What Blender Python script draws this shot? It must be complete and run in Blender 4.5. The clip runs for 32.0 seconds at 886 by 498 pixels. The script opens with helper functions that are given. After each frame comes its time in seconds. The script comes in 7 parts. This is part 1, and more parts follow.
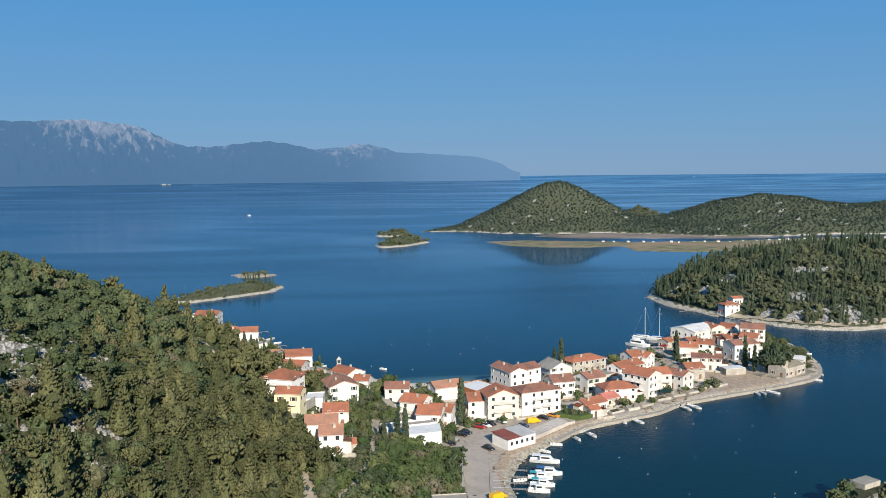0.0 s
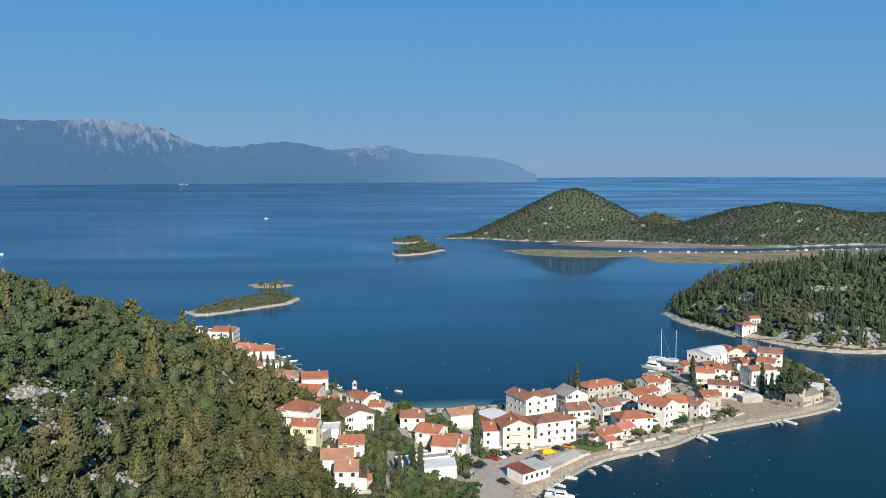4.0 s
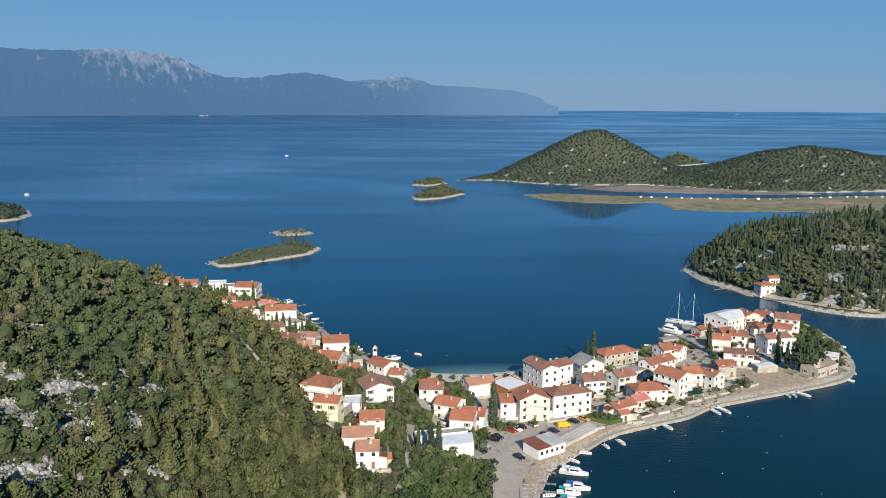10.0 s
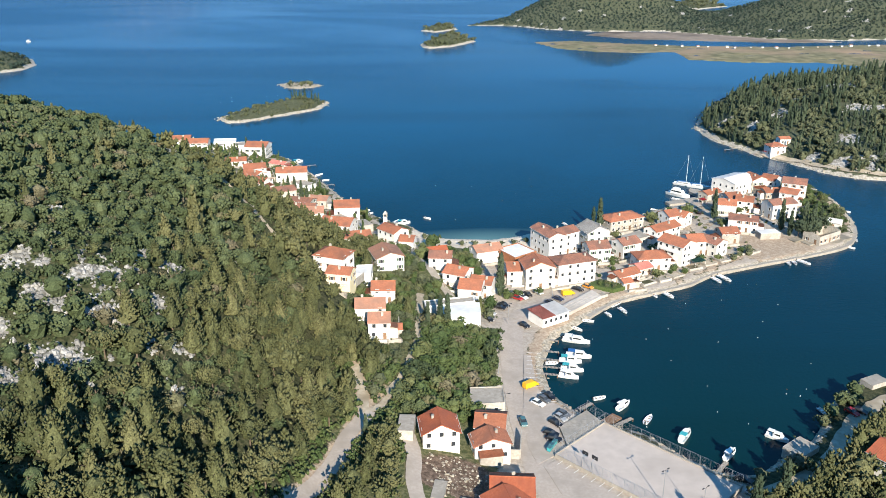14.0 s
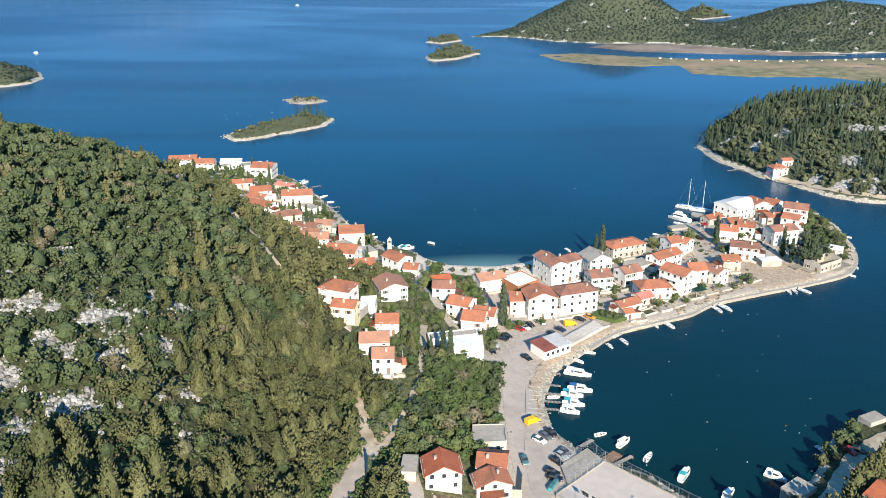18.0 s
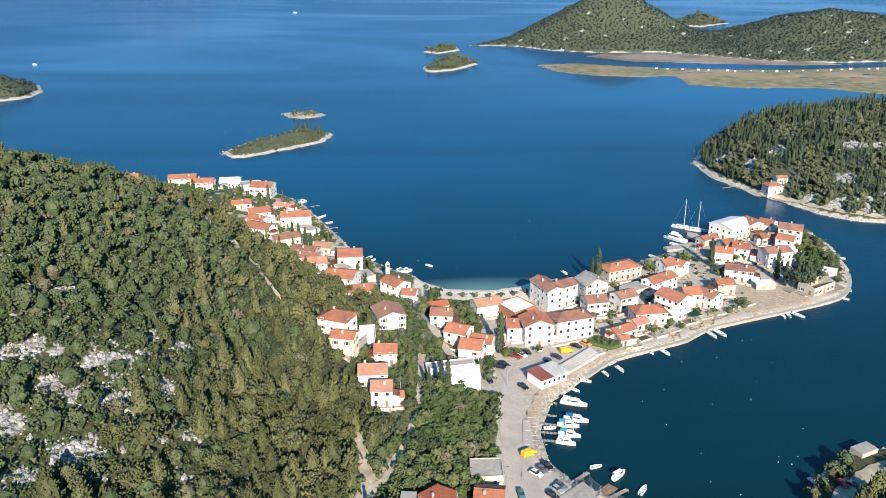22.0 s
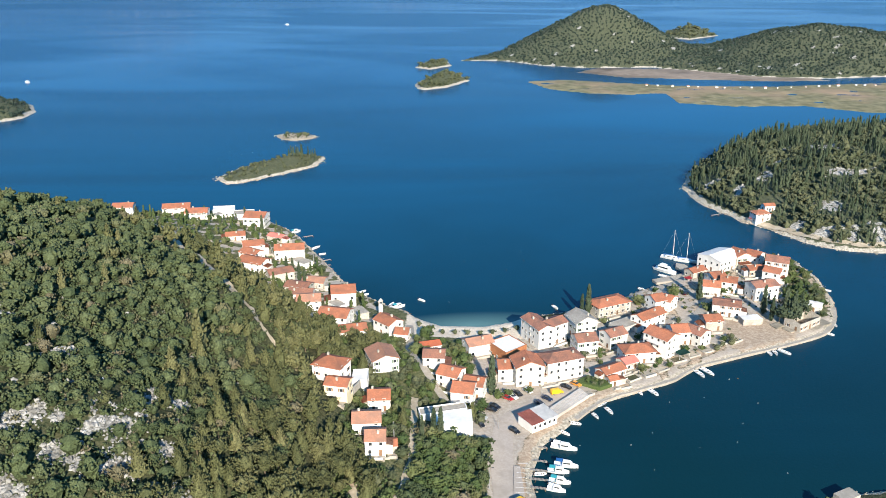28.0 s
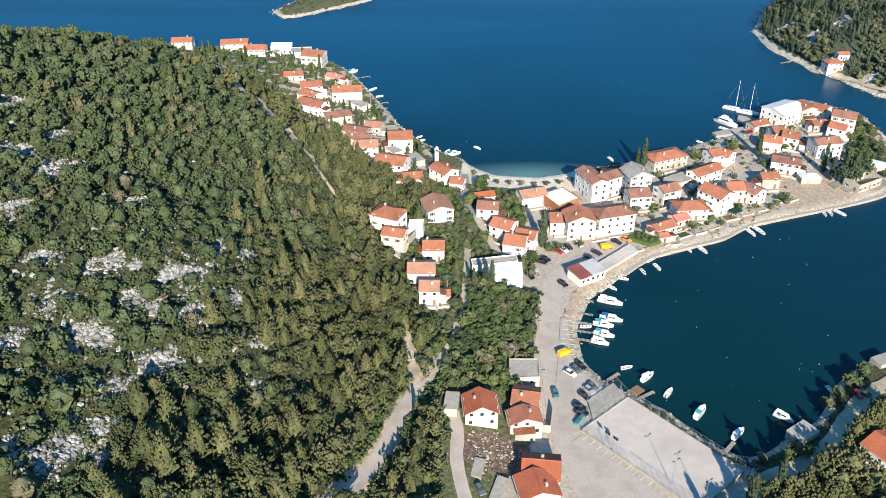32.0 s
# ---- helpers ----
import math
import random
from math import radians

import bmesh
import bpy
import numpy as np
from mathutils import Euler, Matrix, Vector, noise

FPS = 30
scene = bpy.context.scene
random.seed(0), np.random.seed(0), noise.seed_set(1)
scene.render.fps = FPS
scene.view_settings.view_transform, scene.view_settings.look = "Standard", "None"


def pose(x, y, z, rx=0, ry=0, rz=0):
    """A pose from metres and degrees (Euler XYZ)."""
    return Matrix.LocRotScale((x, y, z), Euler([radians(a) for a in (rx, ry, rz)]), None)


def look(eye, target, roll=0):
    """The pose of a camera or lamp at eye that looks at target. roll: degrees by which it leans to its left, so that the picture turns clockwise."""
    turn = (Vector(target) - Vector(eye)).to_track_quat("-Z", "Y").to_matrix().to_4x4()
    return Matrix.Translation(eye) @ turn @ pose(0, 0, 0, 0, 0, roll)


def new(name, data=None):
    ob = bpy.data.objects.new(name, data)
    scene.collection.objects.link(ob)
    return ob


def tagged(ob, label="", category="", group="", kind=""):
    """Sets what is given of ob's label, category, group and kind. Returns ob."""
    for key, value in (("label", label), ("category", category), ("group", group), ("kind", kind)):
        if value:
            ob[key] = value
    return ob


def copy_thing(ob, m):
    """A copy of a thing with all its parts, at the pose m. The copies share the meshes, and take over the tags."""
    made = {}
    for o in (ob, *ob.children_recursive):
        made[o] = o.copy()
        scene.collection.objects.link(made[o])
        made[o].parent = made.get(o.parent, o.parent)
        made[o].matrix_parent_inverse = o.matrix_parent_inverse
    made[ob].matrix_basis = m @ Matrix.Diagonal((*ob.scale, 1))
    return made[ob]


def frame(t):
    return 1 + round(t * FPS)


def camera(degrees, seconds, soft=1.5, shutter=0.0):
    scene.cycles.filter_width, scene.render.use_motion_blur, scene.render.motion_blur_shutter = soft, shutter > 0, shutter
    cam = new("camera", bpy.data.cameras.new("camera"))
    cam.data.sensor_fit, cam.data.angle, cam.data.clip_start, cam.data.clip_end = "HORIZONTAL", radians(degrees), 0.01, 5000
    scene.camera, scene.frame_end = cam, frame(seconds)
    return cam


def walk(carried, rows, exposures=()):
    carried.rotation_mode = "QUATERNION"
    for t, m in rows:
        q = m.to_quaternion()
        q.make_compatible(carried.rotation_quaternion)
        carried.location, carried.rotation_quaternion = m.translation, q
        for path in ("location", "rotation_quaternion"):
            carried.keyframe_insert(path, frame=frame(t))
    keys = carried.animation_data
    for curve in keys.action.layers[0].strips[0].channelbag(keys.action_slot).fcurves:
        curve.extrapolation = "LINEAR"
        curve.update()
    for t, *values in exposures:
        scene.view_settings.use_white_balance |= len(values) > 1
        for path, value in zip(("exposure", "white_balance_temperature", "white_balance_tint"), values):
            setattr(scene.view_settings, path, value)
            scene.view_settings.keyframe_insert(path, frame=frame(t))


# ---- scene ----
cam = camera(54.87, 32.0, soft=0.9)
PATH = [
    (0, (-0.00, 0.00, 88.00), (-0.000, 99.571, 78.747), -0.582),
    (1, (-0.08, 0.37, 90.57), (-0.605, 99.944, 81.305), -0.497),
    (2, (-0.14, 0.52, 93.18), (-1.127, 100.084, 83.907), -0.400),
    (3, (-0.23, 0.54, 95.83), (-1.607, 100.096, 86.529), -0.288),
    (3.5, (-0.25, 0.53, 97.18), (-1.845, 100.087, 87.868), -0.242),
    (5.5, (-0.32, 0.47, 102.70), (-2.830, 100.006, 93.371), -0.152),
    (6, (-0.40, 0.41, 104.02), (-3.099, 99.935, 94.690), -0.111),
    (7, (-0.55, 0.28, 106.53), (-3.592, 99.793, 97.201), 0.002),
    (8, (-0.51, 0.33, 109.02), (-3.930, 99.830, 99.665), 0.113),
    (8.5, (-0.45, 0.37, 110.31), (-4.055, 99.861, 100.942), 0.138),
    (9, (-0.38, 0.35, 111.66), (-4.190, 99.786, 101.730), 0.148),
    (9.5, (-0.31, 0.27, 113.04), (-4.308, 99.318, 99.878), 0.151),
    (10, (-0.26, 0.11, 114.43), (-4.376, 98.504, 97.077), 0.134),
    (10.5, (-0.20, -0.12, 115.81), (-4.457, 97.453, 94.333), 0.141),
    (11, (-0.16, -0.38, 117.23), (-4.515, 96.204, 91.681), 0.157),
    (11.5, (-0.14, -0.64, 118.67), (-4.569, 94.781, 89.096), 0.180),
    (12, (-0.14, -0.88, 120.09), (-4.628, 93.220, 86.546), 0.179),
    (12.5, (-0.13, -1.02, 121.51), (-4.720, 92.436, 86.238), 0.163),
    (13, (-0.14, -1.07, 122.90), (-4.852, 92.392, 87.653), 0.154),
    (14, (-0.12, -0.99, 125.60), (-5.050, 92.495, 90.439), 0.177),
    (14.5, (-0.11, -0.95, 126.94), (-5.130, 92.556, 91.836), 0.186),
    (16.5, (0.04, -0.81, 132.28), (-5.282, 92.734, 97.343), 0.244),
    (17, (0.10, -0.77, 133.63), (-5.283, 92.789, 98.741), 0.247),
    (18, (0.16, -0.73, 136.27), (-5.298, 92.846, 101.429), 0.244),
    (19, (0.20, -0.69, 138.86), (-5.251, 92.903, 104.069), 0.222),
    (20, (0.26, -0.65, 141.49), (-5.142, 92.968, 106.762), 0.178),
    (21, (0.38, -0.59, 144.18), (-5.008, 93.042, 109.490), 0.133),
    (22, (0.49, -0.56, 146.83), (-4.791, 93.080, 112.136), 0.108),
    (23, (0.50, -0.55, 149.46), (-4.607, 93.119, 114.815), 0.102),
    (24, (0.47, -0.50, 152.14), (-4.499, 93.207, 117.592), 0.128),
    (25, (0.49, -0.44, 154.82), (-4.355, 93.298, 120.324), 0.144),
    (26, (0.53, -0.43, 157.48), (-4.152, 93.353, 123.095), 0.123),
    (26.5, (0.56, -0.41, 158.83), (-4.051, 93.380, 124.459), 0.098),
    (28.5, (0.71, -0.27, 164.29), (-3.686, 93.539, 129.923), 0.091),
    (29, (0.73, -0.23, 165.67), (-3.654, 93.574, 131.280), 0.092),
    (29.5, (0.76, -0.21, 167.04), (-3.603, 93.580, 132.614), 0.095),
    (30, (0.78, -0.27, 168.40), (-3.568, 93.351, 133.519), 0.098),
    (30.5, (0.74, -0.42, 169.76), (-3.573, 91.942, 131.667), 0.094),
    (31, (0.65, -0.66, 171.10), (-5.584, 89.372, 128.017), 0.068),
    (31.5, (0.51, -0.95, 172.42), (-8.176, 86.370, 124.467), 0.028),
    (32, (0.37, -1.27, 173.74), (-9.591, 83.286, 121.284), -0.010),
]
walk(cam, [(t, look(e, g, r)) for t, e, g, r in PATH], [(0, 0.42), (7.5, 0.42), (9.5, 0.36), (10.4, 0.44), (11, 0.56), (12.5, 0.75), (15, 0.95), (32, 0.97)])

# ---- sky, sun, exposure ----
SUN_AZ, SUN_EL = 166.0, 26.0      # degrees: clockwise from the +y axis to the sun, and up from the horizon
world = bpy.data.worlds.new("sky")
scene.world = world
world.use_nodes = True
wn = world.node_tree.nodes
sky = wn.new("ShaderNodeTexSky")
sky.sky_type, sky.sun_disc = "NISHITA", False
sky.sun_elevation, sky.sun_rotation = radians(SUN_EL), radians(SUN_AZ)
sky.altitude, sky.air_density, sky.dust_density, sky.ozone_density = 100, 1.0, 0.0, 4.0
wn["Background"].inputs["Strength"].default_value = 0.050
# summer haze: it thickens towards the skyline all round and takes the yellow out of the clear-air sky
wl = world.node_tree.links
way = wn.new("ShaderNodeTexCoord")
rise = wn.new("ShaderNodeSeparateXYZ")
wl.new(way.outputs["Generated"], rise.inputs[0])
haze = wn.new("ShaderNodeValToRGB")
for k, (at, c) in enumerate(((0.0, (2.75, 5.15, 8.5)), (0.06, (2.2, 5.2, 9.1)), (0.2, (1.2, 4.6, 9.7)), (1.0, (0.6, 2.6, 6.4)))):
    e = haze.color_ramp.elements[k] if k < 2 else haze.color_ramp.elements.new(at)
    e.position, e.color = at, (*[v / 10 for v in c], 1)
wl.new(rise.outputs["Z"], haze.inputs["Fac"])
lift = wn.new("ShaderNodeVectorMath")
lift.operation = "SCALE"
lift.inputs["Scale"].default_value = 10.0
wl.new(haze.outputs["Color"], lift.inputs[0])
air = wn.new("ShaderNodeMix")
air.data_type = "RGBA"
air.inputs["Factor"].default_value = 0.9
wl.new(sky.outputs[0], air.inputs["A"])
wl.new(lift.outputs[0], air.inputs["B"])
wl.new(air.outputs["Result"], wn["Background"].inputs["Color"])
sun = new("sun", bpy.data.lights.new("sun", "SUN"))
sun.data.energy, sun.data.angle, sun.data.color = 5.0, radians(0.55), (1.0, 0.92, 0.79)
saz, sel = radians(SUN_AZ), radians(SUN_EL)
sun.matrix_world = look((math.sin(saz) * math.cos(sel) * 300, math.cos(saz) * math.cos(sel) * 300, math.sin(sel) * 300), (0, 0, 0))


# ---- materials ----
def material(name):
    m = bpy.data.materials.new(name)
    m.use_nodes = True
    return m, m.node_tree.nodes, m.node_tree.links, m.node_tree.nodes["Principled BSDF"]


def surface(name, a, b, size, rough=0.8, relief=0.0, metal=0.0, detail=5, second=None, per=None, vary=0.12, spec=0.3):
    """A surface that varies between the colours a and b over a noise of that size in metres, with a second, larger stain
    colour, an optional spread from piece to piece (per = "object" or "island"), and relief as a bump."""
    m, n, l, p = material(name)
    pos = n.new("ShaderNodeNewGeometry")
    tex = n.new("ShaderNodeTexNoise")
    tex.inputs["Scale"].default_value, tex.inputs["Detail"].default_value = 1.0 / size, detail
    l.new(pos.outputs["Position"], tex.inputs["Vector"])
    ramp = n.new("ShaderNodeValToRGB")
    ramp.color_ramp.elements[0].position, ramp.color_ramp.elements[1].position = 0.32, 0.68
    ramp.color_ramp.elements[0].color, ramp.color_ramp.elements[1].color = (*a, 1), (*b, 1)
    l.new(tex.outputs["Fac"], ramp.inputs["Fac"])
    col = ramp.outputs["Color"]
    if second:
        big = n.new("ShaderNodeTexNoise")
        big.inputs["Scale"].default_value, big.inputs["Detail"].default_value = 1.0 / (size * 7), 3
        l.new(pos.outputs["Position"], big.inputs["Vector"])
        r2 = n.new("ShaderNodeValToRGB")
        r2.color_ramp.elements[0].position, r2.color_ramp.elements[1].position = 0.45, 0.7
        l.new(big.outputs["Fac"], r2.inputs["Fac"])
        mix = n.new("ShaderNodeMix")
        mix.data_type = "RGBA"
        l.new(r2.outputs["Color"], mix.inputs["Factor"])
        l.new(col, mix.inputs["A"])
        mix.inputs["B"].default_value = (*second, 1)
        col = mix.outputs["Result"]
    if per:
        rnd = n.new("ShaderNodeObjectInfo").outputs["Random"] if per == "object" else pos.outputs["Random Per Island"]
        rng = n.new("ShaderNodeMapRange")
        rng.inputs["To Min"].default_value, rng.inputs["To Max"].default_value = 1 - vary * 2, 1 + vary * 2
        l.new(rnd, rng.inputs["Value"])
        hsv = n.new("ShaderNodeHueSaturation")
        l.new(rng.outputs["Result"], hsv.inputs["Value"])
        l.new(col, hsv.inputs["Color"])
        col = hsv.outputs["Color"]
    l.new(col, p.inputs["Base Color"])
    p.inputs["Roughness"].default_value, p.inputs["Metallic"].default_value = rough, metal
    p.inputs["Specular IOR Level"].default_value = spec
    if relief:
        bmp = n.new("ShaderNodeBump")
        bmp.inputs["Strength"].default_value, bmp.inputs["Distance"].default_value = 1.0, relief
        l.new(tex.outputs["Fac"], bmp.inputs["Height"])
        l.new(bmp.outputs["Normal"], p.inputs["Normal"])
    return m


def foliage(name, tones, vary=0.16, grain=0.30):
    """Leaves: every tree takes its own tone from the ramp (attribute "tint" in a wood, the object's own number for a single tree),
    each clump is a little lighter or darker, and fine mottle and relief stand for the single leaves."""
    m, n, l, p = material(name)
    at, info, geo = n.new("ShaderNodeAttribute"), n.new("ShaderNodeObjectInfo"), n.new("ShaderNodeNewGeometry")
    at.attribute_name = "tint"
    add, fract = n.new("ShaderNodeMath"), n.new("ShaderNodeMath")
    fract.operation = "FRACT"
    l.new(at.outputs["Fac"], add.inputs[0])
    l.new(info.outputs["Random"], add.inputs[1])
    l.new(add.outputs[0], fract.inputs[0])
    ramp = n.new("ShaderNodeValToRGB")
    e = ramp.color_ramp.elements
    while len(e) < len(tones):
        e.new(0.5)
    for k, (pos, col) in enumerate(tones):
        e[k].position, e[k].color = pos, (*col, 1)
    l.new(fract.outputs[0], ramp.inputs["Fac"])
    leaf = n.new("ShaderNodeTexNoise")
    leaf.inputs["Scale"].default_value, leaf.inputs["Detail"].default_value, leaf.inputs["Roughness"].default_value = 1.0 / grain, 3, 0.7
    l.new(geo.outputs["Position"], leaf.inputs["Vector"])
    mottle = n.new("ShaderNodeMapRange")
    mottle.inputs["From Min"].default_value, mottle.inputs["From Max"].default_value = 0.36, 0.64
    mottle.inputs["To Min"].default_value, mottle.inputs["To Max"].default_value = 0.55, 1.35
    l.new(leaf.outputs["Fac"], mottle.inputs["Value"])
    rng, both, hsv = n.new("ShaderNodeMapRange"), n.new("ShaderNodeMath"), n.new("ShaderNodeHueSaturation")
    rng.inputs["To Min"].default_value, rng.inputs["To Max"].default_value = 1 - vary, 1 + vary
    both.operation = "MULTIPLY"
    l.new(geo.outputs["Random Per Island"], rng.inputs["Value"])
    l.new(rng.outputs["Result"], both.inputs[0])
    l.new(mottle.outputs["Result"], both.inputs[1])
    l.new(both.outputs[0], hsv.inputs["Value"])
    l.new(ramp.outputs["Color"], hsv.inputs["Color"])
    l.new(hsv.outputs["Color"], p.inputs["Base Color"])
    bmp = n.new("ShaderNodeBump")
    bmp.inputs["Strength"].default_value, bmp.inputs["Distance"].default_value = 0.7, grain * 0.55
    l.new(leaf.outputs["Fac"], bmp.inputs["Height"])
    l.new(bmp.outputs["Normal"], p.inputs["Normal"])
    p.inputs["Roughness"].default_value, p.inputs["Specular IOR Level"].default_value = 0.75, 0.18
    return m


M = {}
M["pine"] = foliage("pine_needles", [(0.0, (0.057, 0.065, 0.027)), (0.5, (0.092, 0.098, 0.041)), (1.0, (0.128, 0.126, 0.056))])
M["oak"] = foliage("evergreen_leaves", [(0.0, (0.042, 0.060, 0.027)), (0.45, (0.072, 0.092, 0.040)), (0.8, (0.092, 0.112, 0.053)), (0.92, (0.118, 0.110, 0.058)), (1.0, (0.140, 0.122, 0.078))])
M["olive"] = foliage("grey_green_leaves", [(0.0, (0.058, 0.072, 0.037)), (1.0, (0.106, 0.114, 0.062))])
M["cypress"] = foliage("cypress_leaves", [(0.0, (0.036, 0.054, 0.031)), (1.0, (0.070, 0.090, 0.052))])
M["garden"] = foliage("garden_leaves", [(0.0, (0.044, 0.070, 0.024)), (0.7, (0.082, 0.108, 0.038)), (1.0, (0.118, 0.126, 0.056))])
# the bluish cast of these tones is distance haze put into the leaf colour
M["far_scrub"] = foliage("far_scrub", [(0.0, (0.020, 0.036, 0.027)), (0.6, (0.034, 0.052, 0.038)), (1.0, (0.056, 0.070, 0.052))], 0.3, 0.8)
M["bark"] = surface("bark", (0.10, 0.075, 0.05), (0.17, 0.13, 0.09), 0.3, 0.9, 0.03)
M["soil"] = surface("scrub_soil", (0.060, 0.058, 0.030), (0.17, 0.145, 0.095), 1.8, 0.95, 0.15, second=(0.045, 0.052, 0.022))
M["limestone"] = surface("limestone", (0.16, 0.156, 0.148), (0.38, 0.37, 0.355), 0.45, 0.9, 0.25, second=(0.21, 0.205, 0.185), per="island", vary=0.2)
M["shore_rock"] = surface("shore_rock", (0.26, 0.225, 0.17), (0.45, 0.40, 0.325), 1.2, 0.9, 0.12, second=(0.20, 0.18, 0.14), per="island", vary=0.12)
M["sand"] = surface("sand", (0.48, 0.42, 0.33), (0.60, 0.53, 0.42), 0.8, 0.95, 0.02, second=(0.42, 0.36, 0.28))
M["asphalt"] = surface("asphalt", (0.375, 0.318, 0.270), (0.435, 0.375, 0.320), 0.7, 0.9, 0.006, second=(0.33, 0.285, 0.238))
M["concrete"] = surface("concrete", (0.29, 0.255, 0.21), (0.40, 0.36, 0.305), 0.9, 0.9, 0.02, second=(0.28, 0.255, 0.215))
M["slip"] = surface("slip_concrete", (0.46, 0.41, 0.36), (0.56, 0.51, 0.45), 1.4, 0.9, 0.01, second=(0.40, 0.355, 0.305))
M["dirt"] = surface("dirt_track", (0.36, 0.30, 0.22), (0.50, 0.43, 0.33), 1.2, 0.95, 0.05, second=(0.27, 0.22, 0.15))
M["marsh"] = surface("marsh_grass", (0.115, 0.112, 0.058), (0.25, 0.22, 0.125), 11, 0.95, 0.3, second=(0.30, 0.215, 0.14))
M["mud"] = surface("tidal_mud", (0.22, 0.17, 0.125), (0.31, 0.245, 0.185), 8, 0.7, 0.1, second=(0.11, 0.085, 0.06))
M["white"] = surface("white_render", (0.66, 0.64, 0.60), (0.76, 0.74, 0.70), 1.6, 0.85, 0.008, second=(0.54, 0.515, 0.47), per="object", vary=0.03)
M["cream"] = surface("cream_render", (0.64, 0.58, 0.48), (0.72, 0.66, 0.56), 2.0, 0.85, 0.008, second=(0.64, 0.59, 0.48), per="object", vary=0.04)
M["yellow"] = surface("yellow_render", (0.76, 0.66, 0.42), (0.82, 0.72, 0.47), 2.0, 0.85, 0.008, second=(0.70, 0.60, 0.38))
M["stone"] = surface("stone_wall", (0.36, 0.33, 0.28), (0.52, 0.48, 0.41), 0.7, 0.9, 0.05, second=(0.30, 0.27, 0.23), per="object", vary=0.06)
M["glass"] = surface("window_glass", (0.02, 0.025, 0.03), (0.05, 0.055, 0.06), 1.5, 0.12, spec=0.6)
M["frame"] = surface("window_frame", (0.55, 0.53, 0.50), (0.66, 0.64, 0.60), 0.4, 0.6)
M["shutter"] = surface("green_shutter", (0.05, 0.10, 0.06), (0.08, 0.13, 0.08), 0.4, 0.7, per="object")
M["wood"] = surface("brown_wood", (0.16, 0.09, 0.05), (0.24, 0.15, 0.09), 0.5, 0.75, 0.01, per="object")
M["boat"] = surface("boat_gelcoat", (0.72, 0.72, 0.70), (0.80, 0.80, 0.78), 0.8, 0.3, spec=0.5)
M["dark"] = surface("dark_trim", (0.02, 0.02, 0.022), (0.04, 0.04, 0.042), 0.5, 0.5)
M["steel"] = surface("galvanised_steel", (0.38, 0.39, 0.40), (0.50, 0.51, 0.52), 0.3, 0.45, metal=0.7)
M["line"] = surface("road_paint", (0.66, 0.65, 0.62), (0.78, 0.77, 0.74), 0.4, 0.8)


def tiles(name, a, b, worn):
    """Clay roof tiles: courses as fine relief along the slope, patchy ageing."""
    m = surface(name, a, b, 0.5, 0.85, 0.0, second=worn, per="object", vary=0.07)
    n, l = m.node_tree.nodes, m.node_tree.links
    co = n.new("ShaderNodeTexCoord")
    wave = n.new("ShaderNodeTexWave")
    wave.bands_direction = "X"
    wave.inputs["Scale"].default_value, wave.inputs["Distortion"].default_value = 1.25, 0.6
    l.new(co.outputs["Object"], wave.inputs["Vector"])
    bmp = n.new("ShaderNodeBump")
    bmp.inputs["Strength"].default_value, bmp.inputs["Distance"].default_value = 0.8, 0.05
    l.new(wave.outputs["Fac"], bmp.inputs["Height"])
    l.new(bmp.outputs["Normal"], n["Principled BSDF"].inputs["Normal"])
    return m


ROOF = {
    "orange": tiles("orange_tiles", (0.33, 0.118, 0.064), (0.44, 0.170, 0.094), (0.26, 0.115, 0.072)),
    "red": tiles("new_red_tiles", (0.36, 0.095, 0.045), (0.43, 0.130, 0.062), (0.32, 0.095, 0.052)),
    "brown": tiles("weathered_tiles", (0.22, 0.105, 0.072), (0.36, 0.165, 0.110), (0.19, 0.105, 0.080)),
    "dull": tiles("faded_tiles", (0.36, 0.175, 0.110), (0.46, 0.230, 0.150), (0.30, 0.170, 0.120)),
    "pink": tiles("pink_tiles", (0.50, 0.165, 0.125), (0.58, 0.22, 0.17), (0.44, 0.16, 0.125)),
    "grey": tiles("grey_slabs", (0.28, 0.255, 0.22), (0.40, 0.37, 0.33), (0.24, 0.22, 0.19)),
    "pale": tiles("pale_sheet", (0.60, 0.59, 0.57), (0.70, 0.69, 0.67), (0.54, 0.53, 0.51)),
}


